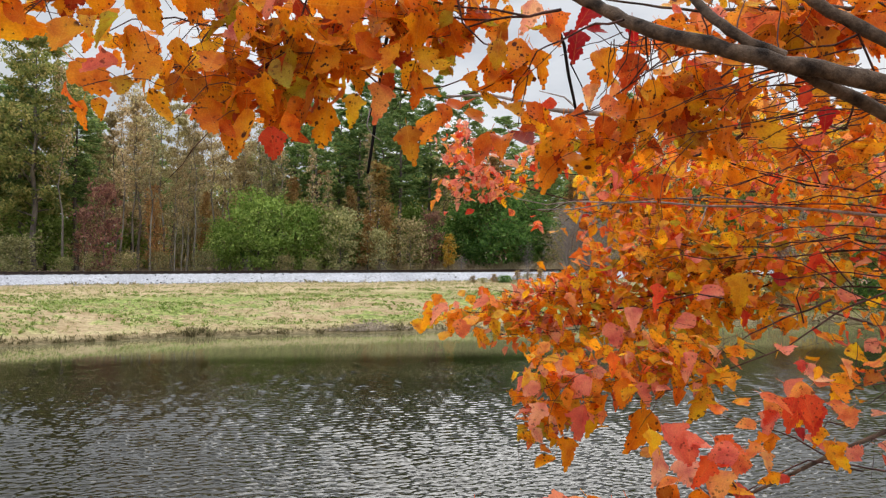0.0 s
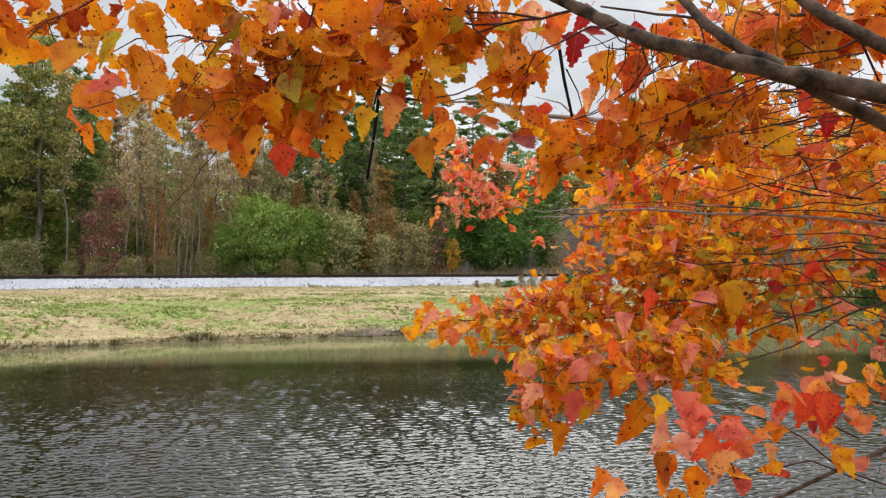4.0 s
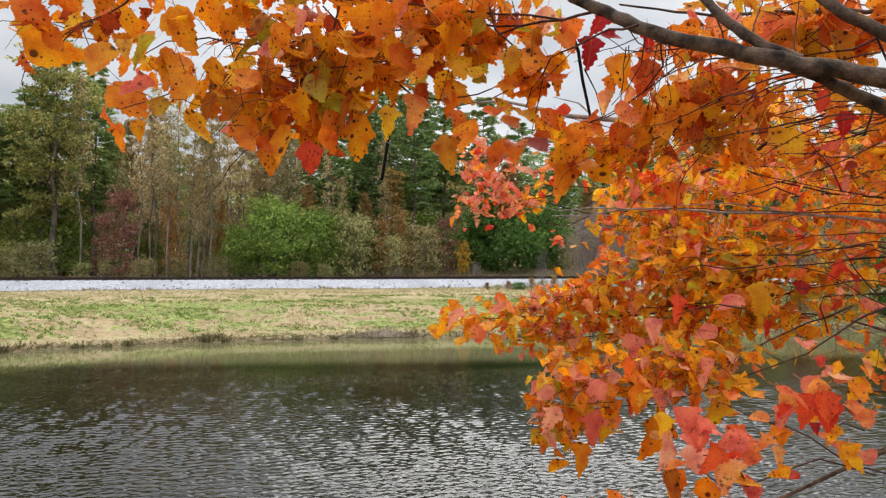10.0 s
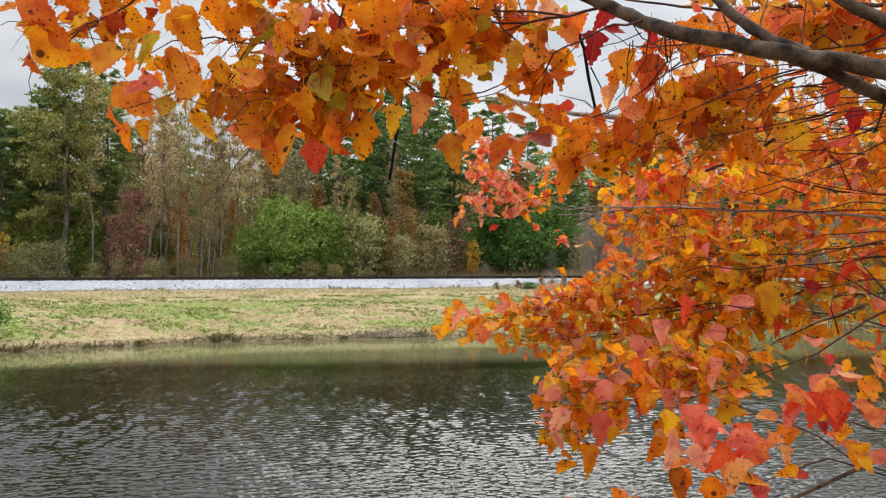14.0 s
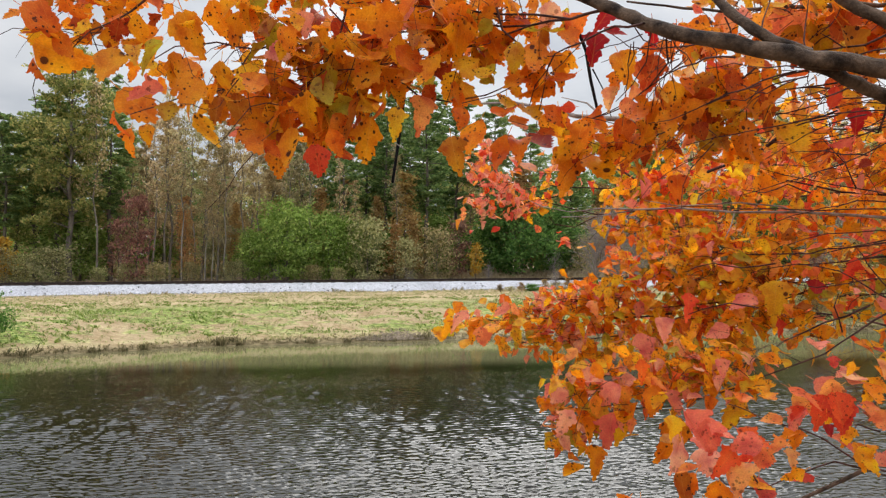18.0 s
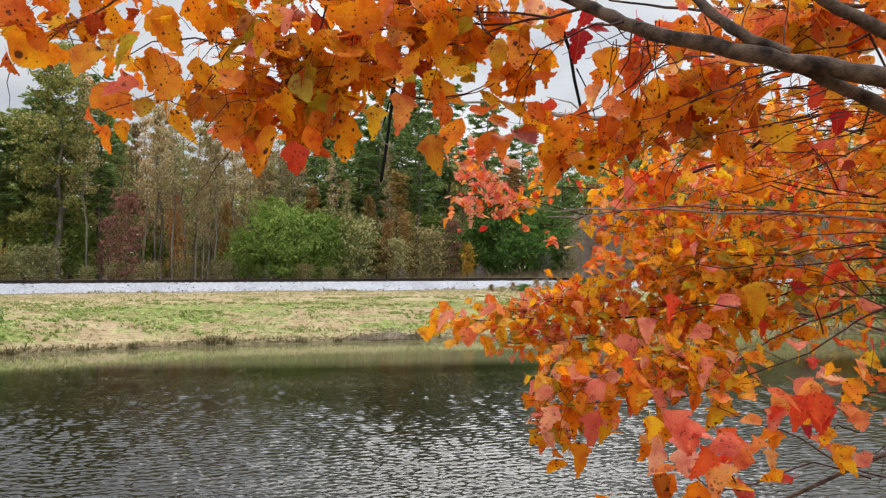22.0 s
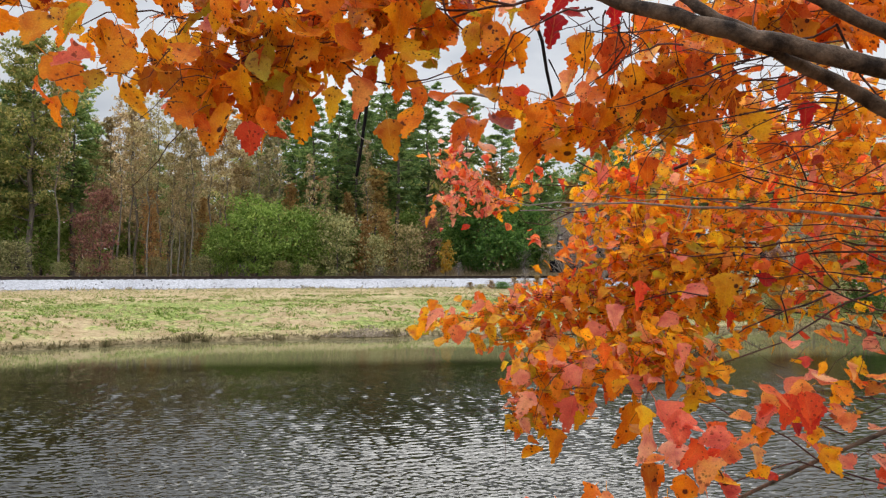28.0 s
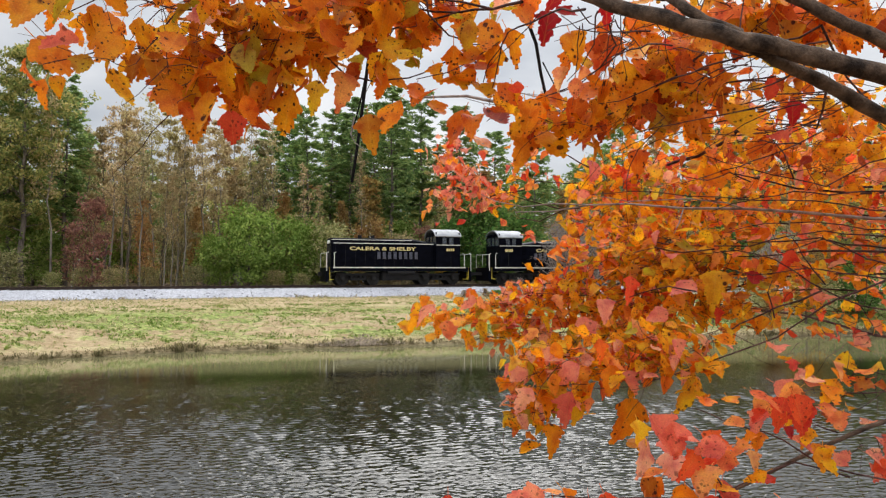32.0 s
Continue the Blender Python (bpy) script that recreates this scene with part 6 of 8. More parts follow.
twig(branch_hanging, 0.0012, 0.0007, (0.585, 1.100, 3.427), (0.553, 1.150, 3.442), (0.516, 1.200, 3.465), (0.484, 1.250, 3.469))
twig(branch_hanging, 0.0012, 0.0007, (0.575, 1.100, 3.408), (0.576, 1.200, 3.410), (0.568, 1.250, 3.429), (0.558, 1.300, 3.453))
twig(branch_hanging, 0.0012, 0.0007, (0.370, 1.100, 3.483), (0.397, 1.150, 3.476), (0.439, 1.200, 3.467), (0.473, 1.250, 3.455))
twig(branch_hanging, 0.0012, 0.0007, (0.311, 1.120, 3.509), (0.338, 1.150, 3.491), (0.383, 1.200, 3.492), (0.420, 1.250, 3.487))
twig(branch_hanging, 0.0014, 0.0007, (0.469, 1.300, 3.392), (0.502, 1.300, 3.370), (0.524, 1.300, 3.353), (0.485, 1.300, 3.320))
twig(branch_hanging, 0.0011, 0.0006, (0.336, 1.200, 3.504), (0.344, 1.225, 3.489), (0.340, 1.250, 3.473), (0.345, 1.275, 3.457), (0.345, 1.300, 3.440))
twig(branch_hanging, 0.0011, 0.0006, (0.417, 1.200, 3.473), (0.410, 1.225, 3.474), (0.406, 1.250, 3.475), (0.398, 1.275, 3.475), (0.393, 1.300, 3.475))
twig(branch_hanging, 0.0011, 0.0006, (0.257, 1.200, 3.520), (0.240, 1.225, 3.502), (0.218, 1.250, 3.482), (0.190, 1.275, 3.461), (0.168, 1.300, 3.439))
twig(branch_hanging, 0.0011, 0.0006, (0.393, 1.200, 3.520), (0.391, 1.225, 3.491), (0.394, 1.250, 3.461), (0.397, 1.275, 3.430), (0.397, 1.300, 3.397))
twig(branch_hanging, 0.0011, 0.0006, (0.396, 1.200, 3.510), (0.379, 1.225, 3.507), (0.347, 1.250, 3.504), (0.332, 1.275, 3.501), (0.302, 1.300, 3.497))
twig(branch_hanging, 0.0011, 0.0006, (0.430, 1.200, 3.476), (0.414, 1.225, 3.461), (0.399, 1.250, 3.445), (0.390, 1.275, 3.428), (0.384, 1.300, 3.411))
twig(branch_hanging, 0.0011, 0.0006, (0.407, 1.200, 3.538), (0.412, 1.225, 3.512), (0.421, 1.250, 3.484), (0.432, 1.275, 3.455), (0.447, 1.300, 3.424))
twig(branch_hanging, 0.0011, 0.0006, (0.468, 1.200, 3.509), (0.496, 1.225, 3.492), (0.505, 1.250, 3.474), (0.520, 1.275, 3.455), (0.547, 1.300, 3.435))
twig(branch_hanging, 0.0011, 0.0006, (0.491, 1.200, 3.510), (0.470, 1.225, 3.511), (0.456, 1.250, 3.513), (0.451, 1.275, 3.513), (0.439, 1.300, 3.514))
twig(branch_hanging, 0.0011, 0.0006, (0.438, 1.200, 3.519), (0.435, 1.225, 3.506), (0.421, 1.250, 3.492), (0.399, 1.275, 3.477), (0.387, 1.300, 3.462))
twig(branch_hanging, 0.0011, 0.0006, (0.433, 1.200, 3.473), (0.430, 1.225, 3.471), (0.424, 1.250, 3.468), (0.412, 1.275, 3.465), (0.403, 1.300, 3.462))
twig(branch_hanging, 0.0011, 0.0006, (0.331, 1.200, 3.500), (0.332, 1.225, 3.471), (0.337, 1.250, 3.440), (0.337, 1.275, 3.407), (0.341, 1.300, 3.373))
twig(branch_hanging, 0.0011, 0.0006, (0.413, 1.200, 3.537), (0.419, 1.225, 3.508), (0.418, 1.250, 3.478), (0.413, 1.275, 3.446), (0.407, 1.300, 3.412))
twig(branch_hanging, 0.0011, 0.0006, (0.352, 1.200, 3.518), (0.336, 1.225, 3.516), (0.304, 1.250, 3.513), (0.280, 1.275, 3.509), (0.257, 1.300, 3.505))
spray(branch_hanging, (0.410, 1.400, 3.385), (0.265, 1.450, 3.370), 16, 0.045, 0.064, "n")
spray(branch_hanging, (0.568, 1.350, 3.466), (0.428, 1.380, 3.392), 26, 0.055, 0.066, "n")
spray(branch_hanging, (0.636, 1.350, 3.432), (0.509, 1.380, 3.357), 18, 0.055, 0.064, "m")
leaf(branch_hanging, (0.117, 1.411, 3.348), 0.078, 5, "m")
leaf(branch_hanging, (0.193, 1.481, 3.370), 0.074, -10, "d")
leaf(branch_hanging, (0.160, 1.412, 3.315), 0.078, 15, "n")
leaf(branch_hanging, (0.275, 1.491, 3.375), 0.096, 0, "o")
leaf(branch_hanging, (0.322, 1.419, 3.310), 0.094, -10, "g")
leaf(branch_hanging, (0.361, 1.367, 3.376), 0.064, 10, "d")
leaf(branch_hanging, (0.206, 1.363, 3.386), 0.058, -30, "m")
leaf(branch_hanging, (0.263, 1.437, 3.307), 0.077, 20, "m")
leaf(branch_hanging, (0.378, 1.368, 3.349), 0.073, 20, "g")
leaf(branch_hanging, (0.256, 1.334, 3.588), 0.072, 0, "o")
leaf(branch_hanging, (0.294, 1.243, 3.565), 0.056, 30, "R")
leaf(branch_hanging, (0.170, 1.283, 3.503), 0.069, 0, "m")
leaf(branch_hanging, (0.209, 1.287, 3.546), 0.058, -20, "n")
leaf(branch_hanging, (0.384, 1.347, 3.489), 0.048, 0, "m")
leaf(branch_hanging, (0.313, 1.267, 3.422), 0.045, 10, "s")
leaf(branch_hanging, (0.131, 1.278, 3.507), 0.057, 0, "n")
leaf(branch_hanging, (0.407, 1.347, 3.532), 0.055, 20, "m")
leaf(branch_hanging, (0.470, 1.361, 3.572), 0.056, 0, "r")
leaf(branch_hanging, (0.256, 1.281, 3.355), 0.064, 10, "m")
leaf(branch_hanging, (0.227, 1.334, 3.388), 0.060, -10, "o")
leaf(branch_hanging, (0.282, 1.272, 3.519), 0.075, 15, "R")
leaf(branch_hanging, (0.312, 1.247, 3.532), 0.051, -40, "R")
leaf(branch_hanging, (0.330, 1.246, 3.479), 0.069, -10, "n")
leaf(branch_hanging, (0.322, 1.273, 3.456), 0.048, 10, "m")
leaf(branch_hanging, (0.351, 1.251, 3.427), 0.029, 20, "s")
leaf(branch_hanging, (0.336, 1.254, 3.400), 0.038, 0, "s")
leaf(branch_hanging, (0.223, 1.218, 3.391), 0.030, 80, "r")
leaf(branch_hanging, (0.478, 1.275, 3.590), 0.034, 45, "r")
leaf(branch_hanging, (0.401, 1.289, 3.549), 0.053, 0, "R")
leaf(branch_hanging, (0.475, 1.327, 3.474), 0.064, -20, "o")
leaf(branch_hanging, (0.569, 1.413, 3.498), 0.093, 0, "r")
leaf(branch_hanging, (0.477, 1.413, 3.447), 0.078, -40, "o")
leaf(branch_hanging, (0.540, 1.331, 3.433), 0.074, 10, "g")
leaf(branch_hanging, (0.411, 1.318, 3.385), 0.099, 10, "n")
leaf(branch_hanging, (0.494, 1.344, 3.360), 0.077, -10, "n")
leaf(branch_hanging, (0.613, 1.359, 3.420), 0.068, 0, "n")
leaf(branch_hanging, (0.583, 1.303, 3.356), 0.063, 15, "m")
leaf(branch_hanging, (0.671, 1.348, 3.357), 0.092, 0, "o")
leaf(branch_hanging, (0.685, 1.424, 3.420), 0.066, -20, "b")
leaf(branch_hanging, (0.520, 1.376, 3.409), 0.061, 30, "m")
spray(branch_hanging, (0.717, 1.650, 3.399), (0.314, 1.650, 3.413), 26, 0.065, 0.066, "n")
spray(branch_hanging, (0.601, 1.600, 3.477), (0.372, 1.600, 3.343), 22, 0.06, 0.066, "n")

branch_right_top = sprig((0.726, 1.100, 3.483))
twig(branch_right_top, 0.0022, 0.0012, (0.726, 1.100, 3.483), (0.739, 1.250, 3.509), (0.729, 1.350, 3.530))
twig(branch_right_top, 0.0022, 0.0012, (0.726, 1.100, 3.483), (1.089, 1.500, 3.456), (0.987, 1.500, 3.482), (0.873, 1.500, 3.475), (0.783, 1.550, 3.455), (0.700, 1.600, 3.459))
twig(branch_right_top, 0.003, 0.001, (0.987, 1.500, 3.482), (1.025, 1.600, 3.418), (1.025, 1.600, 3.418), (0.931, 1.650, 3.456))
twig(branch_right_top, 0.0014, 0.0008, (0.739, 1.250, 3.509), (0.697, 1.250, 3.536), (0.729, 1.250, 3.568), (0.741, 1.250, 3.600))
twig(branch_right_top, 0.0014, 0.0008, (0.729, 1.350, 3.530), (0.725, 1.300, 3.542), (0.769, 1.300, 3.559), (0.867, 1.300, 3.575))
twig(branch_right_top, 0.0018, 0.0009, (0.799, 1.200, 3.492), (0.760, 1.250, 3.493), (0.724, 1.300, 3.497), (0.696, 1.300, 3.481))
twig(branch_right_top, 0.0014, 0.0008, (0.563, 1.050, 3.434), (0.577, 1.080, 3.486), (0.596, 1.100, 3.559))
twig(branch_right_top, 0.0014, 0.0008, (0.492, 1.050, 3.466), (0.515, 1.080, 3.513), (0.540, 1.100, 3.559))
twig(branch_right_top, 0.0014, 0.0008, (0.436, 1.050, 3.493), (0.447, 1.050, 3.457), (0.443, 1.050, 3.448))
twig(branch_right_top, 0.00143278, 0.0007, (0.846, 1.273, 3.366), (0.807, 1.294, 3.356), (0.762, 1.309, 3.348), (0.730, 1.349, 3.349), (0.674, 1.346, 3.347), (0.634, 1.378, 3.356))
twig(branch_right_top, 0.00112224, 0.0007, (0.883, 1.326, 3.501), (0.836, 1.368, 3.483), (0.759, 1.365, 3.457), (0.710, 1.414, 3.449), (0.633, 1.414, 3.430), (0.574, 1.458, 3.420))
twig(branch_right_top, 0.00149163, 0.0007, (0.710, 1.139, 3.288), (0.698, 1.166, 3.294), (0.697, 1.213, 3.305), (0.689, 1.250, 3.315), (0.671, 1.274, 3.319), (0.650, 1.291, 3.317))
twig(branch_right_top, 0.00148143, 0.0007, (0.976, 1.344, 3.427), (0.954, 1.376, 3.440), (0.927, 1.403, 3.450), (0.894, 1.422, 3.453), (0.875, 1.468, 3.457), (0.834, 1.478, 3.446))
twig(branch_right_top, 0.00153007, 0.0007, (0.935, 1.288, 3.423), (0.892, 1.297, 3.409), (0.875, 1.348, 3.398), (0.824, 1.348, 3.370), (0.787, 1.374, 3.344), (0.753, 1.409, 3.319))
twig(branch_right_top, 0.00167011, 0.0007, (0.979, 1.349, 3.429), (0.965, 1.408, 3.421), (0.923, 1.432, 3.400), (0.863, 1.428, 3.371), (0.827, 1.467, 3.354), (0.781, 1.492, 3.338))
twig(branch_right_top, 0.00198829, 0.0007, (0.706, 1.130, 3.416), (0.702, 1.167, 3.413), (0.682, 1.177, 3.404), (0.665, 1.193, 3.400), (0.655, 1.223, 3.404), (0.642, 1.252, 3.412))
twig(branch_right_top, 0.00137336, 0.0007, (0.764, 1.151, 3.318), (0.722, 1.169, 3.294), (0.668, 1.169, 3.272), (0.631, 1.202, 3.258), (0.588, 1.228, 3.246), (0.536, 1.238, 3.231))
twig(branch_right_top, 0.00114427, 0.0007, (0.777, 1.334, 3.488), (0.781, 1.393, 3.503), (0.753, 1.397, 3.506), (0.738, 1.427, 3.517), (0.722, 1.459, 3.528), (0.694, 1.466, 3.526))
twig(branch_right_top, 0.00167421, 0.0007, (0.927, 1.395, 3.437), (0.918, 1.430, 3.448), (0.906, 1.462, 3.457), (0.873, 1.462, 3.453), (0.858, 1.494, 3.452), (0.848, 1.537, 3.446))
twig(branch_right_top, 0.00194581, 0.0007, (0.760, 1.307, 3.443), (0.746, 1.340, 3.458), (0.725, 1.366, 3.465), (0.695, 1.375, 3.463), (0.664, 1.383, 3.457), (0.652, 1.435, 3.460))
twig(branch_right_top, 0.0017505, 0.0007, (0.781, 1.342, 3.468), (0.707, 1.330, 3.456), (0.665, 1.384, 3.457), (0.594, 1.383, 3.441), (0.539, 1.421, 3.436), (0.471, 1.432, 3.429))
twig(branch_right_top, 0.00117799, 0.0007, (0.928, 1.398, 3.406), (0.891, 1.418, 3.396), (0.858, 1.449, 3.387), (0.818, 1.472, 3.380), (0.773, 1.487, 3.377), (0.740, 1.530, 3.385))
twig(branch_right_top, 0.00138687, 0.0007, (0.854, 1.369, 3.424), (0.842, 1.422, 3.426), (0.813, 1.450, 3.426), (0.767, 1.450, 3.427), (0.738, 1.484, 3.439), (0.702, 1.507, 3.452))
twig(branch_right_top, 0.00160971, 0.0007, (0.701, 1.206, 3.381), (0.662, 1.234, 3.371), (0.602, 1.226, 3.357), (0.563, 1.264, 3.355), (0.511, 1.276, 3.347), (0.466, 1.312, 3.339))
twig(branch_right_top, 0.00197498, 0.0007, (0.774, 1.332, 3.401), (0.711, 1.331, 3.386), (0.674, 1.386, 3.382), (0.618, 1.408, 3.369), (0.560, 1.431, 3.350), (0.498, 1.450, 3.323))
twig(branch_right_top, 0.00122732, 0.0007, (0.706, 1.132, 3.356), (0.682, 1.149, 3.352), (0.670, 1.189, 3.350), (0.638, 1.198, 3.335), (0.622, 1.239, 3.322), (0.587, 1.244, 3.299))
twig(branch_right_top, 0.00134567, 0.0007, (0.738, 1.111, 3.357), (0.723, 1.140, 3.365), (0.694, 1.149, 3.364), (0.687, 1.196, 3.369), (0.667, 1.225, 3.369), (0.628, 1.221, 3.364))
spray(branch_right_top, (0.979, 1.271, 3.560), (0.661, 1.350, 3.570), 47, 0.06, 0.068, "m")
spray(branch_right_top, (1.195, 1.554, 3.507), (0.744, 1.700, 3.503), 21, 0.06, 0.06, "m")
spray(branch_right_top, (1.311, 1.709, 3.410), (0.873, 2.000, 3.438), 29, 0.07, 0.058, "m")
spray(branch_right_top, (1.346, 1.755, 3.427), (1.095, 2.100, 3.491), 17, 0.07, 0.06, "n")
spray(branch_right_top, (0.681, 1.300, 3.603), (0.571, 1.300, 3.586), 8, 0.05, 0.06, "s")
leaf(branch_right_top, (0.742, 1.326, 3.560), 0.076, 0, "n")
leaf(branch_right_top, (0.759, 1.245, 3.510), 0.093, -30, "b")
leaf(branch_right_top, (0.663, 1.326, 3.573), 0.088, 40, "s")
leaf(branch_right_top, (0.713, 1.240, 3.413), 0.044, 10, "r")
leaf(branch_right_top, (0.781, 1.306, 3.343), 0.054, 50, "p")
leaf(branch_right_top, (0.779, 1.280, 3.380), 0.050, 0, "R")
leaf(branch_right_top, (0.844, 1.314, 3.558), 0.070, 20, "m")
leaf(branch_right_top, (0.685, 1.286, 3.598), 0.069, 0, "o")

spray(branch_right_top, (0.780, 1.500, 3.640), (0.540, 1.500, 3.640), 22, 0.06, 0.064, "m")
spray(branch_right_top, (1.060, 1.600, 3.690), (0.800, 1.600, 3.660), 20, 0.06, 0.064, "m")
spray(branch_right_top, (1.306, 1.900, 3.508), (0.897, 1.950, 3.494), 26, 0.07, 0.06, "s")
spray(branch_right_top, (1.169, 1.700, 3.558), (0.879, 1.750, 3.535), 18, 0.06, 0.062, "m")
spray(branch_right_top, (1.341, 2.000, 3.386), (0.920, 2.000, 3.403), 24, 0.07, 0.06, "m")
spray(branch_right_top, (1.046, 1.600, 3.639), (0.857, 1.600, 3.612), 14, 0.05, 0.064, "n")
spray(branch_right_top, (0.782, 1.700, 3.687), (0.567, 1.700, 3.644), 14, 0.05, 0.062, "m")
spray(branch_right_top, (0.690, 1.500, 3.492), (0.513, 1.500, 3.466), 20, 0.05, 0.064, "n")

branch_middle = sprig((1.590, 2.200, 3.258))
twig(branch_middle, 0.00525, 0.0015, (2.359, 2.046, 3.211), (1.590, 2.200, 3.258), (1.411, 2.400, 3.299), (1.133, 2.600, 3.315), (0.850, 2.750, 3.337), (0.651, 2.900, 3.325), (0.446, 3.000, 3.391), (0.358, 3.000, 3.455))
twig(branch_middle, 0.003, 0.001, (0.850, 2.750, 3.337), (0.737, 2.850, 3.437), (0.603, 2.900, 3.443), (0.439, 2.950, 3.461), (0.193, 3.000, 3.417), (0.066, 3.000, 3.417))
twig(branch_middle, 0.0025, 0.001, (0.664, 2.900, 3.325), (0.563, 2.950, 3.274), (0.476, 2.950, 3.287), (0.451, 2.950, 3.324))
twig(branch_middle, 0.0025, 0.001, (0.539, 2.950, 3.424), (0.364, 2.950, 3.387), (0.243, 3.000, 3.348), (0.104, 3.000, 3.315))
twig(branch_middle, 0.004, 0.002, (0.756, 2.700, 3.454), (0.689, 2.750, 3.507), (0.607, 2.800, 3.562))
twig(branch_middle, 0.0042, 0.0015, (2.147, 1.860, 3.296), (1.447, 2.000, 3.311), (1.344, 2.050, 3.316), (1.235, 2.100, 3.331), (1.094, 2.100, 3.363), (0.988, 2.100, 3.393), (0.920, 2.100, 3.420))
twig(branch_middle, 0.0052, 0.0046, (0.992, 1.900, 3.494), (0.926, 1.950, 3.443), (0.873, 2.000, 3.410), (0.780, 2.000, 3.382))
spray(branch_middle, (0.211, 2.900, 3.591), (0.090, 2.950, 3.549), 17, 0.06, 0.058, "k")
spray(branch_middle, (0.289, 2.950, 3.474), (0.142, 3.000, 3.455), 30, 0.08, 0.056, "k")
spray(branch_middle, (0.389, 2.950, 3.374), (0.117, 3.000, 3.366), 34, 0.075, 0.054, "k")
spray(branch_middle, (0.481, 2.900, 3.468), (0.364, 2.950, 3.312), 16, 0.06, 0.054, "r")
spray(branch_middle, (0.530, 2.900, 3.541), (0.407, 2.900, 3.492), 10, 0.06, 0.055, "p")
spray(branch_middle, (0.771, 2.800, 3.265), (0.664, 2.850, 3.268), 18, 0.08, 0.06, "s")
spray(branch_middle, (0.819, 2.800, 3.431), (0.689, 2.850, 3.389), 20, 0.08, 0.058, "s")
spray(branch_middle, (0.488, 2.950, 3.224), (0.538, 2.950, 3.212), 3, 0.02, 0.05, "p")
spray(branch_middle, (0.914, 2.600, 3.408), (0.748, 2.800, 3.408), 30, 0.09, 0.06, "o")
spray(branch_middle, (1.108, 2.400, 3.384), (0.870, 2.600, 3.386), 55, 0.1, 0.06, "o")
spray(branch_middle, (1.491, 1.946, 3.376), (1.108, 2.400, 3.394), 84, 0.1, 0.06, "s")
spray(branch_middle, (1.598, 2.088, 3.277), (1.147, 2.400, 3.272), 81, 0.09, 0.06, "s")
spray(branch_middle, (1.147, 2.400, 3.242), (0.743, 2.700, 3.237), 80, 0.1, 0.06, "o")
spray(branch_middle, (1.091, 2.500, 3.459), (0.790, 2.700, 3.488), 36, 0.08, 0.058, "r")
spray(branch_middle, (1.005, 2.500, 3.290), (0.789, 2.700, 3.282), 26, 0.08, 0.058, "g")

branch_right_mass = sprig((1.443, 2.000, 3.100))
twig(branch_right_mass, 0.00315, 0.0016, (2.142, 1.860, 3.103), (1.444, 2.000, 3.151), (1.292, 2.000, 3.167), (1.203, 2.050, 3.152), (1.126, 2.100, 3.135), (1.013, 2.200, 3.133), (0.884, 2.300, 3.143))
twig(branch_right_mass, 0.0042, 0.001, (2.143, 1.860, 3.151), (1.444, 2.000, 3.134), (1.275, 2.000, 3.125), (1.186, 2.050, 3.109), (1.090, 2.100, 3.100), (1.031, 2.200, 3.119))
twig(branch_right_mass, 0.00357, 0.002, (2.246, 1.953, 3.007), (1.514, 2.100, 3.012), (1.405, 2.150, 3.013), (1.274, 2.200, 3.000))
twig(branch_right_mass, 0.00336, 0.002, (2.249, 1.953, 3.096), (1.515, 2.100, 3.068), (1.369, 2.150, 3.057), (1.216, 2.200, 3.035), (1.123, 2.200, 3.044))
twig(branch_right_mass, 0.004, 0.001, (1.369, 2.150, 3.046), (1.334, 2.150, 3.082), (1.310, 2.200, 3.128))
twig(branch_right_mass, 0.003, 0.001, (1.216, 2.200, 3.035), (1.011, 2.200, 2.961), (0.863, 2.250, 2.930), (0.689, 2.300, 2.887))
twig(branch_right_mass, 0.003, 0.001, (1.160, 2.200, 3.007), (0.958, 2.250, 2.977), (0.767, 2.300, 2.955), (0.546, 2.350, 2.918))
twig(branch_right_mass, 0.00231, 0.001, (1.867, 1.628, 2.845), (1.260, 1.750, 2.968), (1.114, 1.750, 3.023), (1.041, 1.800, 3.082), (0.935, 1.800, 3.100), (0.828, 1.800, 3.082))
twig(branch_right_mass, 0.00231, 0.001, (1.930, 1.674, 3.188), (1.301, 1.800, 3.234), (1.149, 1.800, 3.249), (1.009, 1.850, 3.247), (0.828, 1.900, 3.254), (0.685, 1.950, 3.265), (0.584, 2.000, 3.255))
twig(branch_right_mass, 0.00231, 0.001, (1.832, 1.581, 3.529), (1.231, 1.700, 3.344), (1.148, 1.750, 3.282), (1.059, 1.750, 3.297), (0.968, 1.800, 3.325), (0.831, 1.800, 3.356))
twig(branch_right_mass, 0.0022, 0.001, (1.059, 1.750, 3.297), (1.030, 1.750, 3.363), (0.972, 1.750, 3.426))
twig(branch_right_mass, 0.00231, 0.001, (1.929, 1.674, 3.146), (1.300, 1.800, 3.164), (1.178, 1.800, 3.168), (1.072, 1.800, 3.146), (1.023, 1.850, 3.128), (0.945, 1.850, 3.134))
twig(branch_right_mass, 0.00231, 0.001, (1.929, 1.674, 3.145), (1.300, 1.800, 3.179), (1.148, 1.800, 3.191), (1.040, 1.850, 3.184), (0.930, 1.850, 3.151))
twig(branch_right_mass, 0.00231, 0.001, (1.925, 1.674, 3.028), (1.298, 1.800, 3.051), (1.177, 1.800, 3.061), (1.086, 1.800, 3.053), (1.007, 1.850, 3.036), (0.929, 1.850, 3.053))
twig(branch_right_mass, 0.0022, 0.001, (1.188, 1.800, 3.021), (1.120, 1.800, 3.097), (1.087, 1.800, 3.146))
twig(branch_right_mass, 0.0022, 0.001, (1.021, 1.750, 2.923), (1.000, 1.750, 2.990), (1.011, 1.750, 3.023))
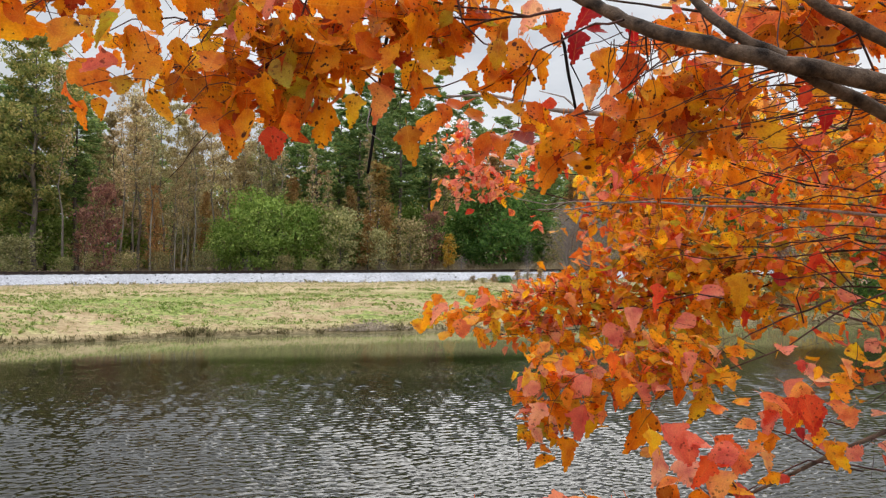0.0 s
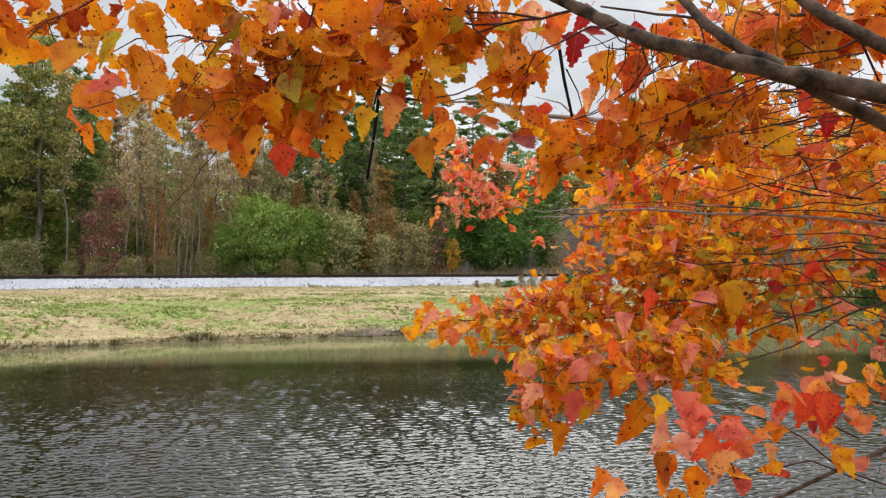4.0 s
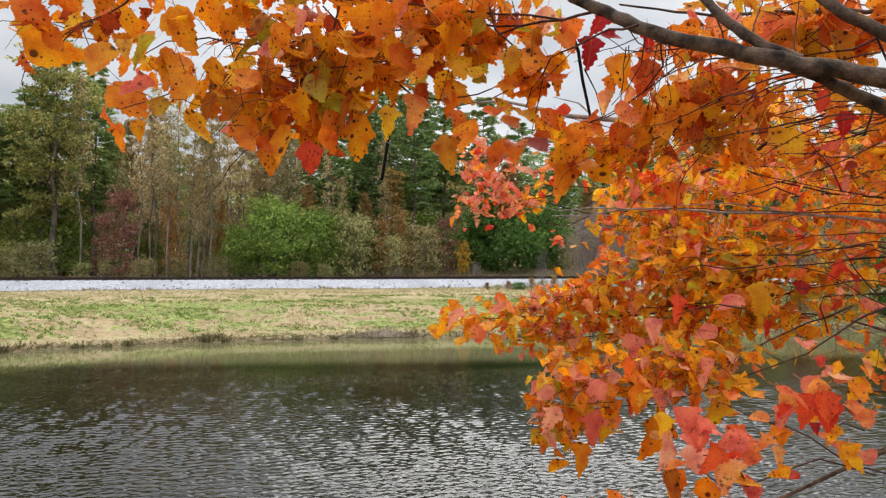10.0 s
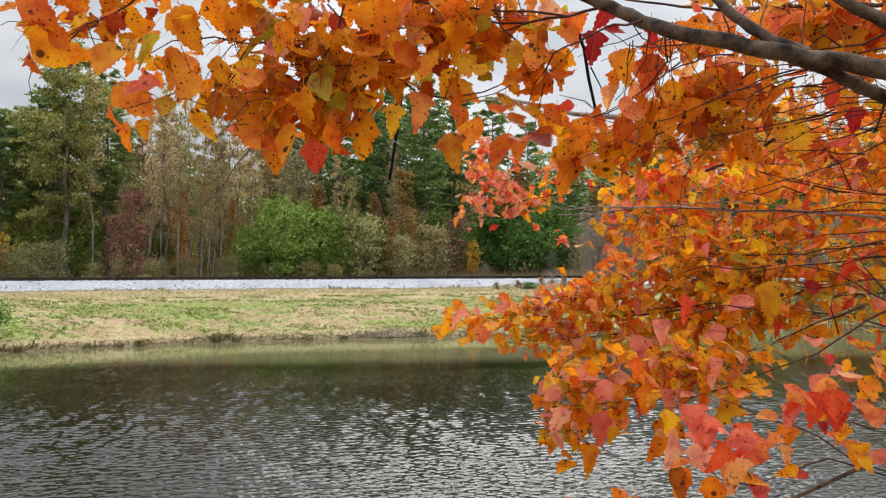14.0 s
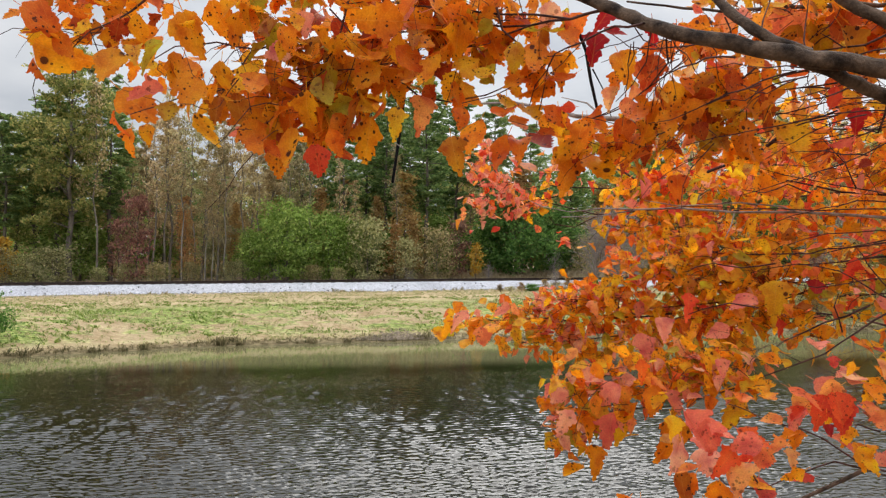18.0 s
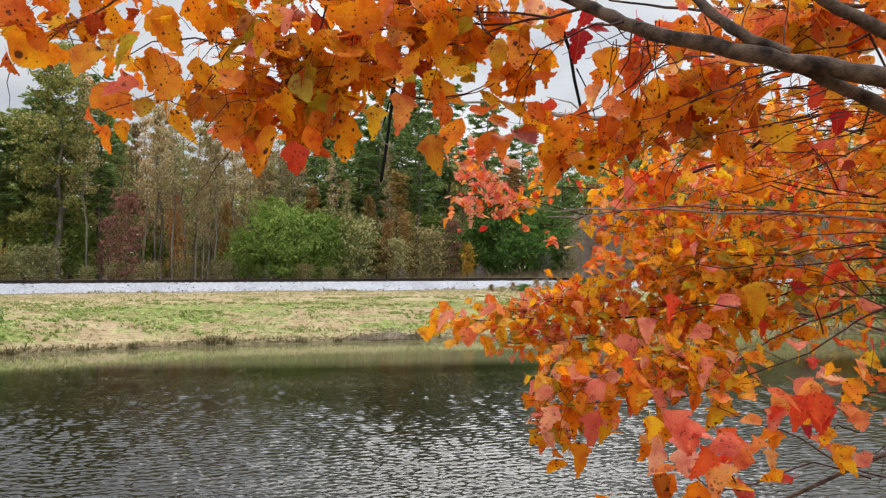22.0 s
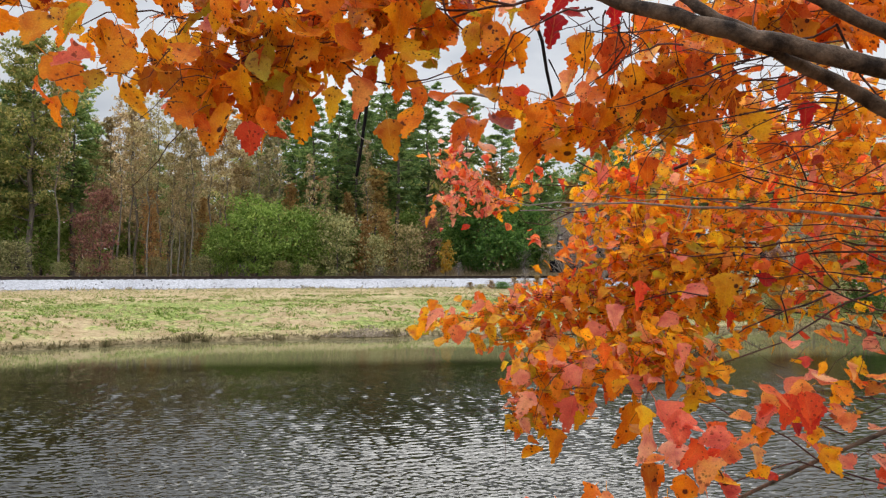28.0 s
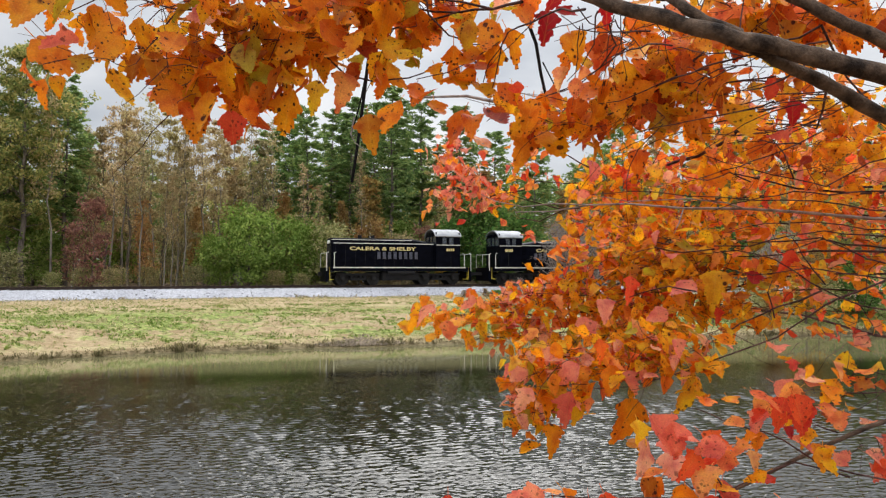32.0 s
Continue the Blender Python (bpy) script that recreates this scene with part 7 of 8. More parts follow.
twig(branch_right_mass, 0.00231, 0.001, (1.880, 1.628, 3.324), (1.266, 1.750, 3.277), (1.159, 1.750, 3.260), (1.077, 1.780, 3.268), (0.997, 1.800, 3.249), (0.931, 1.820, 3.231), (0.884, 1.850, 3.209))
twig(branch_right_mass, 0.0022, 0.001, (0.967, 1.800, 3.290), (0.907, 1.800, 3.313), (0.869, 1.850, 3.295), (0.829, 1.900, 3.309))
twig(branch_right_mass, 0.00231, 0.001, (1.924, 1.674, 2.965), (1.299, 1.800, 3.100), (1.178, 1.800, 3.146), (1.102, 1.800, 3.115), (1.056, 1.800, 3.100))
twig(branch_right_mass, 0.0022, 0.001, (0.874, 1.800, 3.100), (0.805, 1.850, 3.088), (0.746, 1.900, 3.100), (0.700, 1.950, 3.084))
twig(branch_right_mass, 0.0022, 0.001, (0.827, 1.800, 2.982), (0.772, 1.850, 2.991), (0.713, 1.900, 2.969), (0.633, 2.000, 2.923))
spray(branch_right_mass, (1.542, 2.018, 3.182), (1.180, 2.200, 3.156), 40, 0.08, 0.06, "s")
spray(branch_right_mass, (1.180, 2.200, 3.137), (0.842, 2.400, 3.140), 74, 0.1, 0.062, "g")
spray(branch_right_mass, (0.904, 2.300, 3.158), (0.709, 2.500, 3.184), 34, 0.09, 0.06, "o")
spray(branch_right_mass, (1.267, 2.100, 3.065), (1.012, 2.200, 3.063), 46, 0.08, 0.062, "g")
spray(branch_right_mass, (1.030, 2.200, 3.044), (0.767, 2.300, 3.052), 60, 0.09, 0.062, "g")
spray(branch_right_mass, (0.806, 2.300, 3.061), (0.598, 2.400, 3.039), 34, 0.08, 0.062, "o")
spray(branch_right_mass, (1.194, 2.100, 2.941), (0.955, 2.200, 2.915), 48, 0.09, 0.062, "g")
spray(branch_right_mass, (0.974, 2.200, 2.933), (0.749, 2.250, 2.911), 44, 0.08, 0.062, "o")
spray(branch_right_mass, (1.528, 2.005, 2.948), (1.214, 2.200, 2.933), 31, 0.08, 0.06, "s")
spray(branch_right_mass, (0.964, 2.100, 2.835), (0.714, 2.200, 2.823), 40, 0.08, 0.062, "g")
spray(branch_right_mass, (1.498, 1.961, 3.129), (1.290, 2.200, 3.044), 28, 0.06, 0.06, "s")
spray(branch_right_mass, (0.639, 2.400, 3.100), (0.609, 2.400, 3.130), 8, 0.04, 0.058, "o")
leaf(branch_right_mass, (1.110, 2.041, 3.028), 0.073, 15, "R")
leaf(branch_right_mass, (1.128, 2.011, 3.002), 0.065, 20, "G")
leaf(branch_right_mass, (0.862, 1.964, 2.993), 0.081, 40, "p")
leaf(branch_right_mass, (1.279, 1.971, 2.976), 0.088, 40, "p")
leaf(branch_right_mass, (1.153, 1.924, 3.092), 0.069, 10, "r")
leaf(branch_right_mass, (0.959, 2.040, 3.324), 0.109, 60, "o")
leaf(branch_right_mass, (1.162, 1.932, 3.345), 0.097, 50, "p")
leaf(branch_right_mass, (0.905, 2.081, 3.109), 0.074, 60, "G")
leaf(branch_right_mass, (0.587, 2.008, 3.338), 0.083, 30, "p")
leaf(branch_right_mass, (0.853, 2.083, 3.082), 0.074, 30, "p")
leaf(branch_right_mass, (0.615, 1.920, 2.922), 0.072, 10, "p")
leaf(branch_right_mass, (0.610, 2.096, 2.850), 0.082, -10, "p")
leaf(branch_right_mass, (0.689, 1.923, 2.987), 0.079, 10, "r")
leaf(branch_right_mass, (0.991, 2.043, 3.014), 0.110, 0, "g")
leaf(branch_right_mass, (0.770, 1.923, 2.906), 0.069, 50, "p")
leaf(branch_right_mass, (0.639, 1.913, 3.148), 0.058, 0, "b")

branch_reaching = sprig((0.883, 2.300, 2.964))
twig(branch_reaching, 0.004, 0.001, (0.883, 2.300, 2.964), (0.684, 2.350, 2.926), (0.598, 2.400, 2.918), (0.391, 2.500, 2.911), (0.188, 2.600, 2.892), (0.080, 2.650, 2.917), (0.014, 2.680, 2.897))
twig(branch_reaching, 0.003, 0.001, (0.805, 2.300, 2.887), (0.638, 2.400, 2.858), (0.454, 2.500, 2.827), (0.313, 2.550, 2.811), (0.232, 2.600, 2.820))
twig(branch_reaching, 0.003, 0.001, (0.684, 2.350, 2.926), (0.528, 2.450, 2.987), (0.413, 2.500, 2.974), (0.313, 2.550, 2.982))
spray(branch_reaching, (0.783, 2.350, 2.952), (0.487, 2.450, 2.956), 52, 0.08, 0.06, "a")
spray(branch_reaching, (0.487, 2.450, 2.945), (0.227, 2.550, 2.907), 56, 0.075, 0.058, "a")
spray(branch_reaching, (0.232, 2.600, 2.892), (0.036, 2.650, 2.877), 25, 0.055, 0.056, "a")
spray(branch_reaching, (0.766, 2.300, 2.849), (0.496, 2.400, 2.838), 47, 0.075, 0.06, "a")
spray(branch_reaching, (0.507, 2.450, 2.832), (0.270, 2.550, 2.811), 37, 0.06, 0.058, "a")
spray(branch_reaching, (0.569, 2.450, 2.997), (0.335, 2.550, 2.960), 24, 0.05, 0.058, "p")
spray(branch_reaching, (0.679, 2.400, 2.999), (0.487, 2.450, 2.997), 20, 0.06, 0.06, "a")
spray(branch_reaching, (0.363, 2.450, 2.884), (0.445, 2.450, 2.863), 8, 0.05, 0.06, "p")
leaf(branch_reaching, (0.054, 2.452, 2.910), 0.092, 50, "p")
leaf(branch_reaching, (0.013, 2.597, 2.877), 0.093, 10, "o")
leaf(branch_reaching, (-0.020, 2.628, 2.835), 0.080, -5, "o")
leaf(branch_reaching, (0.077, 2.535, 2.812), 0.080, 10, "o")
leaf(branch_reaching, (0.137, 2.471, 2.847), 0.088, 0, "s")
leaf(branch_reaching, (0.226, 2.658, 2.793), 0.070, 15, "o")
leaf(branch_reaching, (0.390, 2.563, 2.863), 0.105, 40, "p")
leaf(branch_reaching, (0.358, 2.638, 2.967), 0.094, 60, "p")
leaf(branch_reaching, (0.225, 2.521, 2.941), 0.090, 70, "p")
leaf(branch_reaching, (0.109, 2.543, 2.886), 0.091, 0, "g")
leaf(branch_reaching, (0.172, 2.441, 2.884), 0.074, 0, "o")
leaf(branch_reaching, (0.577, 2.676, 2.931), 0.096, 70, "p")
leaf(branch_reaching, (0.648, 2.646, 2.944), 0.085, 80, "p")
leaf(branch_reaching, (0.447, 2.646, 2.722), 0.095, 0, "o")
leaf(branch_reaching, (0.509, 2.461, 2.780), 0.097, 0, "r")

branch_lower = sprig((1.261, 1.750, 3.026))
twig(branch_lower, 0.00357, 0.0012, (1.876, 1.628, 3.167), (1.261, 1.750, 3.026), (1.147, 1.780, 2.973), (1.084, 1.800, 2.926), (1.003, 1.820, 2.863), (0.853, 1.860, 2.796), (0.695, 1.900, 2.730), (0.549, 1.950, 2.695), (0.362, 2.000, 2.671))
twig(branch_lower, 0.0032, 0.001, (1.115, 1.800, 2.994), (1.004, 1.820, 2.947), (0.911, 1.850, 2.895), (0.831, 1.880, 2.832), (0.751, 1.920, 2.786))
twig(branch_lower, 0.002, 0.001, (1.003, 1.820, 2.863), (0.952, 1.840, 2.837), (0.885, 1.860, 2.873))
twig(branch_lower, 0.0025, 0.001, (0.695, 1.900, 2.730), (0.599, 1.950, 2.740), (0.497, 2.000, 2.798), (0.406, 2.050, 2.739), (0.320, 2.050, 2.696))
twig(branch_lower, 0.002, 0.001, (0.489, 1.970, 2.687), (0.429, 2.000, 2.622), (0.328, 2.000, 2.589), (0.295, 2.000, 2.564))
spray(branch_lower, (0.665, 2.000, 2.798), (0.303, 2.050, 2.764), 42, 0.06, 0.06, "a")
spray(branch_lower, (0.599, 1.950, 2.740), (0.298, 2.020, 2.710), 37, 0.06, 0.06, "a")
spray(branch_lower, (0.489, 1.970, 2.654), (0.295, 2.000, 2.631), 25, 0.05, 0.06, "a")
spray(branch_lower, (0.379, 2.000, 2.581), (0.295, 2.000, 2.597), 7, 0.035, 0.056, "a")
spray(branch_lower, (0.801, 1.850, 2.759), (0.632, 1.900, 2.797), 25, 0.06, 0.062, "a")
spray(branch_lower, (0.728, 1.900, 2.829), (0.615, 1.950, 2.740), 18, 0.05, 0.06, "a")
spray(branch_lower, (0.837, 1.860, 2.803), (0.664, 1.900, 2.853), 25, 0.06, 0.062, "a")
spray(branch_lower, (1.447, 1.900, 2.908), (1.015, 1.900, 2.845), 12, 0.05, 0.06, "s")
leaf(branch_lower, (0.344, 1.903, 2.524), 0.078, 10, "g")
leaf(branch_lower, (0.403, 1.896, 2.573), 0.081, 0, "g")
leaf(branch_lower, (0.295, 1.978, 2.567), 0.074, -15, "g")
leaf(branch_lower, (0.313, 1.860, 2.676), 0.086, 30, "p")
leaf(branch_lower, (0.437, 1.876, 2.652), 0.101, 0, "p")
leaf(branch_lower, (0.387, 1.942, 2.657), 0.090, 0, "o")
leaf(branch_lower, (0.485, 1.942, 2.657), 0.087, 10, "g")
leaf(branch_lower, (0.439, 1.895, 2.747), 0.085, 60, "p")
leaf(branch_lower, (0.407, 1.970, 2.773), 0.088, 60, "p")
leaf(branch_lower, (0.669, 1.915, 2.763), 0.068, 30, "p")
leaf(branch_lower, (0.610, 1.884, 2.729), 0.094, 10, "p")
leaf(branch_lower, (0.691, 1.910, 2.771), 0.102, 60, "p")
leaf(branch_lower, (0.641, 1.958, 2.611), 0.129, 20, "g")
leaf(branch_lower, (0.803, 1.912, 2.696), 0.103, 40, "o")
leaf(branch_lower, (0.379, 2.001, 2.714), 0.079, 0, "g")
leaf(branch_lower, (0.528, 1.871, 2.817), 0.067, 0, "r")
leaf(branch_lower, (0.560, 1.876, 2.738), 0.084, 10, "o")
leaf(branch_lower, (0.314, 1.962, 2.738), 0.077, 60, "p")
leaf(branch_lower, (0.427, 1.990, 2.733), 0.071, 0, "o")

branch_bottom = sprig((1.003, 1.400, 2.678))
twig(branch_bottom, 0.00252, 0.001, (1.486, 1.302, 2.619), (1.002, 1.400, 2.655), (0.881, 1.450, 2.678), (0.813, 1.480, 2.728), (0.737, 1.500, 2.754), (0.670, 1.520, 2.781), (0.626, 1.520, 2.797))
twig(branch_bottom, 0.002, 0.001, (0.941, 1.450, 2.651), (0.820, 1.450, 2.687), (0.732, 1.420, 2.672), (0.639, 1.400, 2.646), (0.569, 1.400, 2.657), (0.540, 1.400, 2.684))
twig(branch_bottom, 0.002, 0.001, (0.639, 1.400, 2.646), (0.622, 1.400, 2.678), (0.593, 1.400, 2.704), (0.546, 1.400, 2.711))
twig(branch_bottom, 0.002, 0.001, (0.950, 1.500, 2.736), (0.900, 1.500, 2.754), (0.863, 1.480, 2.734))
twig(branch_bottom, 0.0021, 0.001, (1.706, 1.488, 2.825), (1.149, 1.600, 2.805), (1.029, 1.580, 2.808), (0.931, 1.550, 2.775), (0.863, 1.500, 2.767))
spray(branch_bottom, (1.256, 1.650, 2.878), (0.961, 1.600, 2.805), 12, 0.05, 0.062, "s")
spray(branch_bottom, (1.139, 1.500, 2.736), (0.950, 1.500, 2.698), 8, 0.05, 0.06, "p")
spray(branch_bottom, (1.061, 1.550, 2.801), (0.904, 1.550, 2.749), 6, 0.05, 0.06, "s")
leaf(branch_bottom, (0.520, 1.350, 2.772), 0.071, -15, "p")
leaf(branch_bottom, (0.514, 1.389, 2.745), 0.051, 30, "p")
leaf(branch_bottom, (0.485, 1.417, 2.717), 0.061, 50, "p")
leaf(branch_bottom, (0.470, 1.382, 2.666), 0.068, 5, "b")
leaf(branch_bottom, (0.475, 1.347, 2.700), 0.045, 30, "s")
leaf(branch_bottom, (0.580, 1.354, 2.701), 0.074, 10, "s")
leaf(branch_bottom, (0.619, 1.401, 2.655), 0.058, -20, "o")
leaf(branch_bottom, (0.552, 1.409, 2.636), 0.061, 20, "o")
leaf(branch_bottom, (0.590, 1.350, 2.752), 0.067, 75, "p")
leaf(branch_bottom, (0.661, 1.462, 2.701), 0.056, 50, "r")
leaf(branch_bottom, (0.677, 1.398, 2.735), 0.049, 55, "s")
leaf(branch_bottom, (0.729, 1.429, 2.740), 0.050, 0, "g")
leaf(branch_bottom, (0.763, 1.458, 2.809), 0.067, -20, "s")
leaf(branch_bottom, (0.732, 1.421, 2.793), 0.047, 25, "r")
leaf(branch_bottom, (0.815, 1.457, 2.841), 0.067, -60, "p")
leaf(branch_bottom, (0.830, 1.398, 2.859), 0.046, 60, "P")
leaf(branch_bottom, (0.794, 1.383, 2.819), 0.064, 5, "r")
leaf(branch_bottom, (0.794, 1.418, 2.791), 0.042, 30, "o")
leaf(branch_bottom, (0.906, 1.453, 2.841), 0.062, 20, "g")
leaf(branch_bottom, (0.755, 1.355, 2.779), 0.025, 0, "R")
leaf(branch_bottom, (0.806, 1.404, 2.741), 0.058, 10, "p")
leaf(branch_bottom, (0.818, 1.394, 2.761), 0.041, 40, "o")
leaf(branch_bottom, (0.869, 1.427, 2.708), 0.061, 10, "g")
leaf(branch_bottom, (0.885, 1.430, 2.806), 0.054, 30, "s")
leaf(branch_bottom, (0.695, 1.373, 2.683), 0.048, 70, "o")
leaf(branch_bottom, (0.749, 1.436, 2.658), 0.040, 30, "r")
leaf(branch_bottom, (0.796, 1.401, 2.908), 0.042, 0, "r")
leaf(branch_bottom, (0.791, 1.332, 2.904), 0.029, 20, "o")
leaf(branch_bottom, (0.773, 1.422, 2.934), 0.054, 40, "p")
leaf(branch_bottom, (0.458, 1.379, 2.782), 0.068, 5, "g")
leaf(branch_bottom, (0.456, 1.418, 2.744), 0.047, 25, "b")
leaf(branch_bottom, (0.580, 1.340, 2.839), 0.049, 10, "o")
leaf(branch_bottom, (0.353, 1.380, 2.627), 0.062, 60, "o")
leaf(branch_bottom, (0.393, 1.401, 2.591), 0.069, 0, "s")
leaf(branch_bottom, (0.544, 1.460, 2.569), 0.072, 0, "o")
leaf(branch_bottom, (0.688, 1.449, 2.778), 0.048, 60, "s")
leaf(branch_bottom, (0.908, 1.421, 2.897), 0.040, 20, "s")
leaf(branch_bottom, (0.494, 1.360, 2.785), 0.084, -20, "p")
leaf(branch_bottom, (0.552, 1.390, 2.755), 0.077, 15, "p")
leaf(branch_bottom, (0.463, 1.370, 2.736), 0.074, 40, "P")
leaf(branch_bottom, (0.536, 1.420, 2.705), 0.071, -10, "p")
leaf(branch_bottom, (0.478, 1.380, 2.658), 0.080, 5, "o")
leaf(branch_bottom, (0.561, 1.370, 2.719), 0.063, 60, "r")
leaf(branch_bottom, (0.620, 1.400, 2.746), 0.071, -40, "r")
leaf(branch_bottom, (0.653, 1.420, 2.705), 0.059, 30, "s")
leaf(branch_bottom, (0.582, 1.380, 2.664), 0.080, -25, "s")
leaf(branch_bottom, (0.556, 1.400, 2.628), 0.071, 10, "o")
leaf(branch_bottom, (0.637, 1.410, 2.643), 0.059, 30, "p")
leaf(branch_bottom, (0.732, 1.400, 2.840), 0.071, -30, "s")
leaf(branch_bottom, (0.779, 1.420, 2.813), 0.067, 20, "r")
leaf(branch_bottom, (0.798, 1.380, 2.803), 0.067, 0, "r")
leaf(branch_bottom, (0.808, 1.430, 2.841), 0.059, 60, "s")
leaf(branch_bottom, (0.833, 1.400, 2.864), 0.063, 70, "P")
leaf(branch_bottom, (0.874, 1.410, 2.839), 0.059, 20, "o")
leaf(branch_bottom, (0.735, 1.440, 2.791), 0.055, 10, "p")
leaf(branch_bottom, (0.856, 1.400, 2.711), 0.055, -40, "g")
leaf(branch_bottom, (0.832, 1.430, 2.751), 0.050, 10, "g")
leaf(branch_bottom, (0.701, 1.420, 2.753), 0.050, 60, "o")
leaf(branch_bottom, (0.747, 1.440, 2.657), 0.046, 70, "r")
leaf(branch_bottom, (0.910, 1.420, 2.777), 0.059, -20, "s")
leaf(branch_bottom, (0.924, 1.450, 2.868), 0.050, 0, "o")
leaf(branch_bottom, (0.728, 1.450, 2.697), 0.050, 20, "s")
leaf(branch_bottom, (0.695, 1.470, 2.815), 0.050, -30, "o")

# a spray that hangs below and is blown up into view
branch_under = sprig((1.486, 1.302, 2.619))
twig(branch_under, 0.003, 0.0014, (1.486, 1.302, 2.619), (0.907, 1.320, 2.588), (0.685, 1.320, 2.605), (0.459, 1.310, 2.620), (0.280, 1.300, 2.629))
twig(branch_under, 0.0015, 0.0009, (0.459, 1.310, 2.620), (0.324, 1.300, 2.591), (0.193, 1.300, 2.591), (0.094, 1.300, 2.613))
leaf(branch_under, (0.081, 1.300, 2.602), 0.066, -15, "r")
leaf(branch_under, (0.060, 1.310, 2.554), 0.060, 20, "o")
leaf(branch_under, (0.104, 1.290, 2.565), 0.055, -30, "m")
leaf(branch_under, (0.135, 1.320, 2.566), 0.050, 40, "o")
leaf(branch_under, (0.237, 1.300, 2.624), 0.070, 75, "p")
leaf(branch_under, (0.273, 1.290, 2.640), 0.055, 60, "s")
leaf(branch_under, (0.288, 1.310, 2.587), 0.065, 10, "o")
leaf(branch_under, (0.322, 1.300, 2.616), 0.070, -20, "m")
leaf(branch_under, (0.363, 1.320, 2.583), 0.070, 15, "p")
leaf(branch_under, (0.330, 1.300, 2.558), 0.060, 0, "o")
leaf(branch_under, (0.392, 1.290, 2.605), 0.070, -40, "r")
leaf(branch_under, (0.426, 1.310, 2.559), 0.070, 20, "m")
leaf(branch_under, (0.468, 1.320, 2.583), 0.065, 0, "s")
leaf(branch_under, (0.510, 1.300, 2.574), 0.070, 30, "o")
leaf(branch_under, (0.589, 1.280, 2.599), 0.075, 0, "r")
leaf(branch_under, (0.642, 1.300, 2.563), 0.060, 30, "s")
leaf(branch_under, (0.724, 1.200, 2.610), 0.095, -60, "p")
leaf(branch_under, (0.774, 1.200, 2.589), 0.090, -30, "p")
leaf(branch_under, (0.691, 1.250, 2.568), 0.070, 10, "r")

branch_inner = sprig((1.881, 2.600, 3.408))
twig(branch_inner, 0.0063, 0.002, (2.793, 2.418, 3.419), (1.881, 2.600, 3.408), (1.706, 2.900, 3.419), (1.449, 3.200, 3.424), (1.171, 3.500, 3.395))
twig(branch_inner, 0.00735, 0.002, (2.773, 2.418, 2.688), (1.871, 2.600, 2.816), (1.747, 2.900, 2.880), (1.477, 3.100, 2.917), (1.156, 3.300, 2.961))
spray(branch_inner, (2.116, 2.755, 3.741), (1.618, 3.100, 3.730), 37, 0.14, 0.06, "y")
spray(branch_inner, (2.029, 2.646, 3.514), (1.432, 3.100, 3.546), 76, 0.14, 0.06, "s")
spray(branch_inner, (1.616, 3.100, 3.572), (1.139, 3.400, 3.560), 42, 0.12, 0.06, "o")
spray(branch_inner, (2.030, 2.655, 3.257), (1.560, 3.000, 3.277), 34, 0.13, 0.06, "s")
spray(branch_inner, (1.559, 3.000, 3.226), (1.050, 3.400, 3.186), 33, 0.14, 0.06, "o")
spray(branch_inner, (1.700, 2.900, 2.978), (1.156, 3.300, 2.961), 33, 0.13, 0.06, "g")
spray(branch_inner, (1.302, 3.000, 2.797), (0.933, 3.300, 2.850), 22, 0.12, 0.06, "o")
spray(branch_inner, (2.058, 2.697, 3.054), (1.628, 2.900, 3.100), 17, 0.1, 0.06, "s")
spray(branch_inner, (1.184, 3.000, 3.710), (0.991, 3.200, 3.641), 11, 0.1, 0.06, "o")
# shade-toned gold leaves on the hanging branch's thin twigs, before the open sky
twig(branch_hanging, 0.0016, 0.0008, (0.211, 1.300, 3.514), (0.196, 1.320, 3.470), (0.188, 1.330, 3.425), (0.178, 1.330, 3.375))
twig(branch_hanging, 0.0014, 0.0008, (0.196, 1.320, 3.500), (0.150, 1.330, 3.470), (0.095, 1.330, 3.440), (0.030, 1.330, 3.425))
leaf(branch_hanging, (0.205, 1.325, 3.598), 0.062, 5, "P")
leaf(branch_hanging, (0.240, 1.330, 3.556), 0.062, -20, "n")
leaf(branch_hanging, (0.176, 1.330, 3.514), 0.064, 15, "n")
leaf(branch_hanging, (0.226, 1.335, 3.500), 0.078, -25, "n")
leaf(branch_hanging, (0.136, 1.330, 3.468), 0.068, 40, "m")
leaf(branch_hanging, (0.187, 1.335, 3.462), 0.080, 10, "n")
leaf(branch_hanging, (0.116, 1.330, 3.415), 0.068, 20, "n")
leaf(branch_hanging, (0.166, 1.335, 3.402), 0.066, -5, "n")
leaf(branch_hanging, (0.214, 1.330, 3.398), 0.062, -50, "m")
leaf(branch_hanging, (0.190, 1.330, 3.355), 0.066, 20, "d")
leaf(branch_hanging, (0.030, 1.330, 3.402), 0.056, 15, "m")
leaf(branch_hanging, (0.145, 1.335, 3.345), 0.066, 10, "m")
leaf(branch_hanging, (0.250, 1.330, 3.358), 0.062, -15, "n")

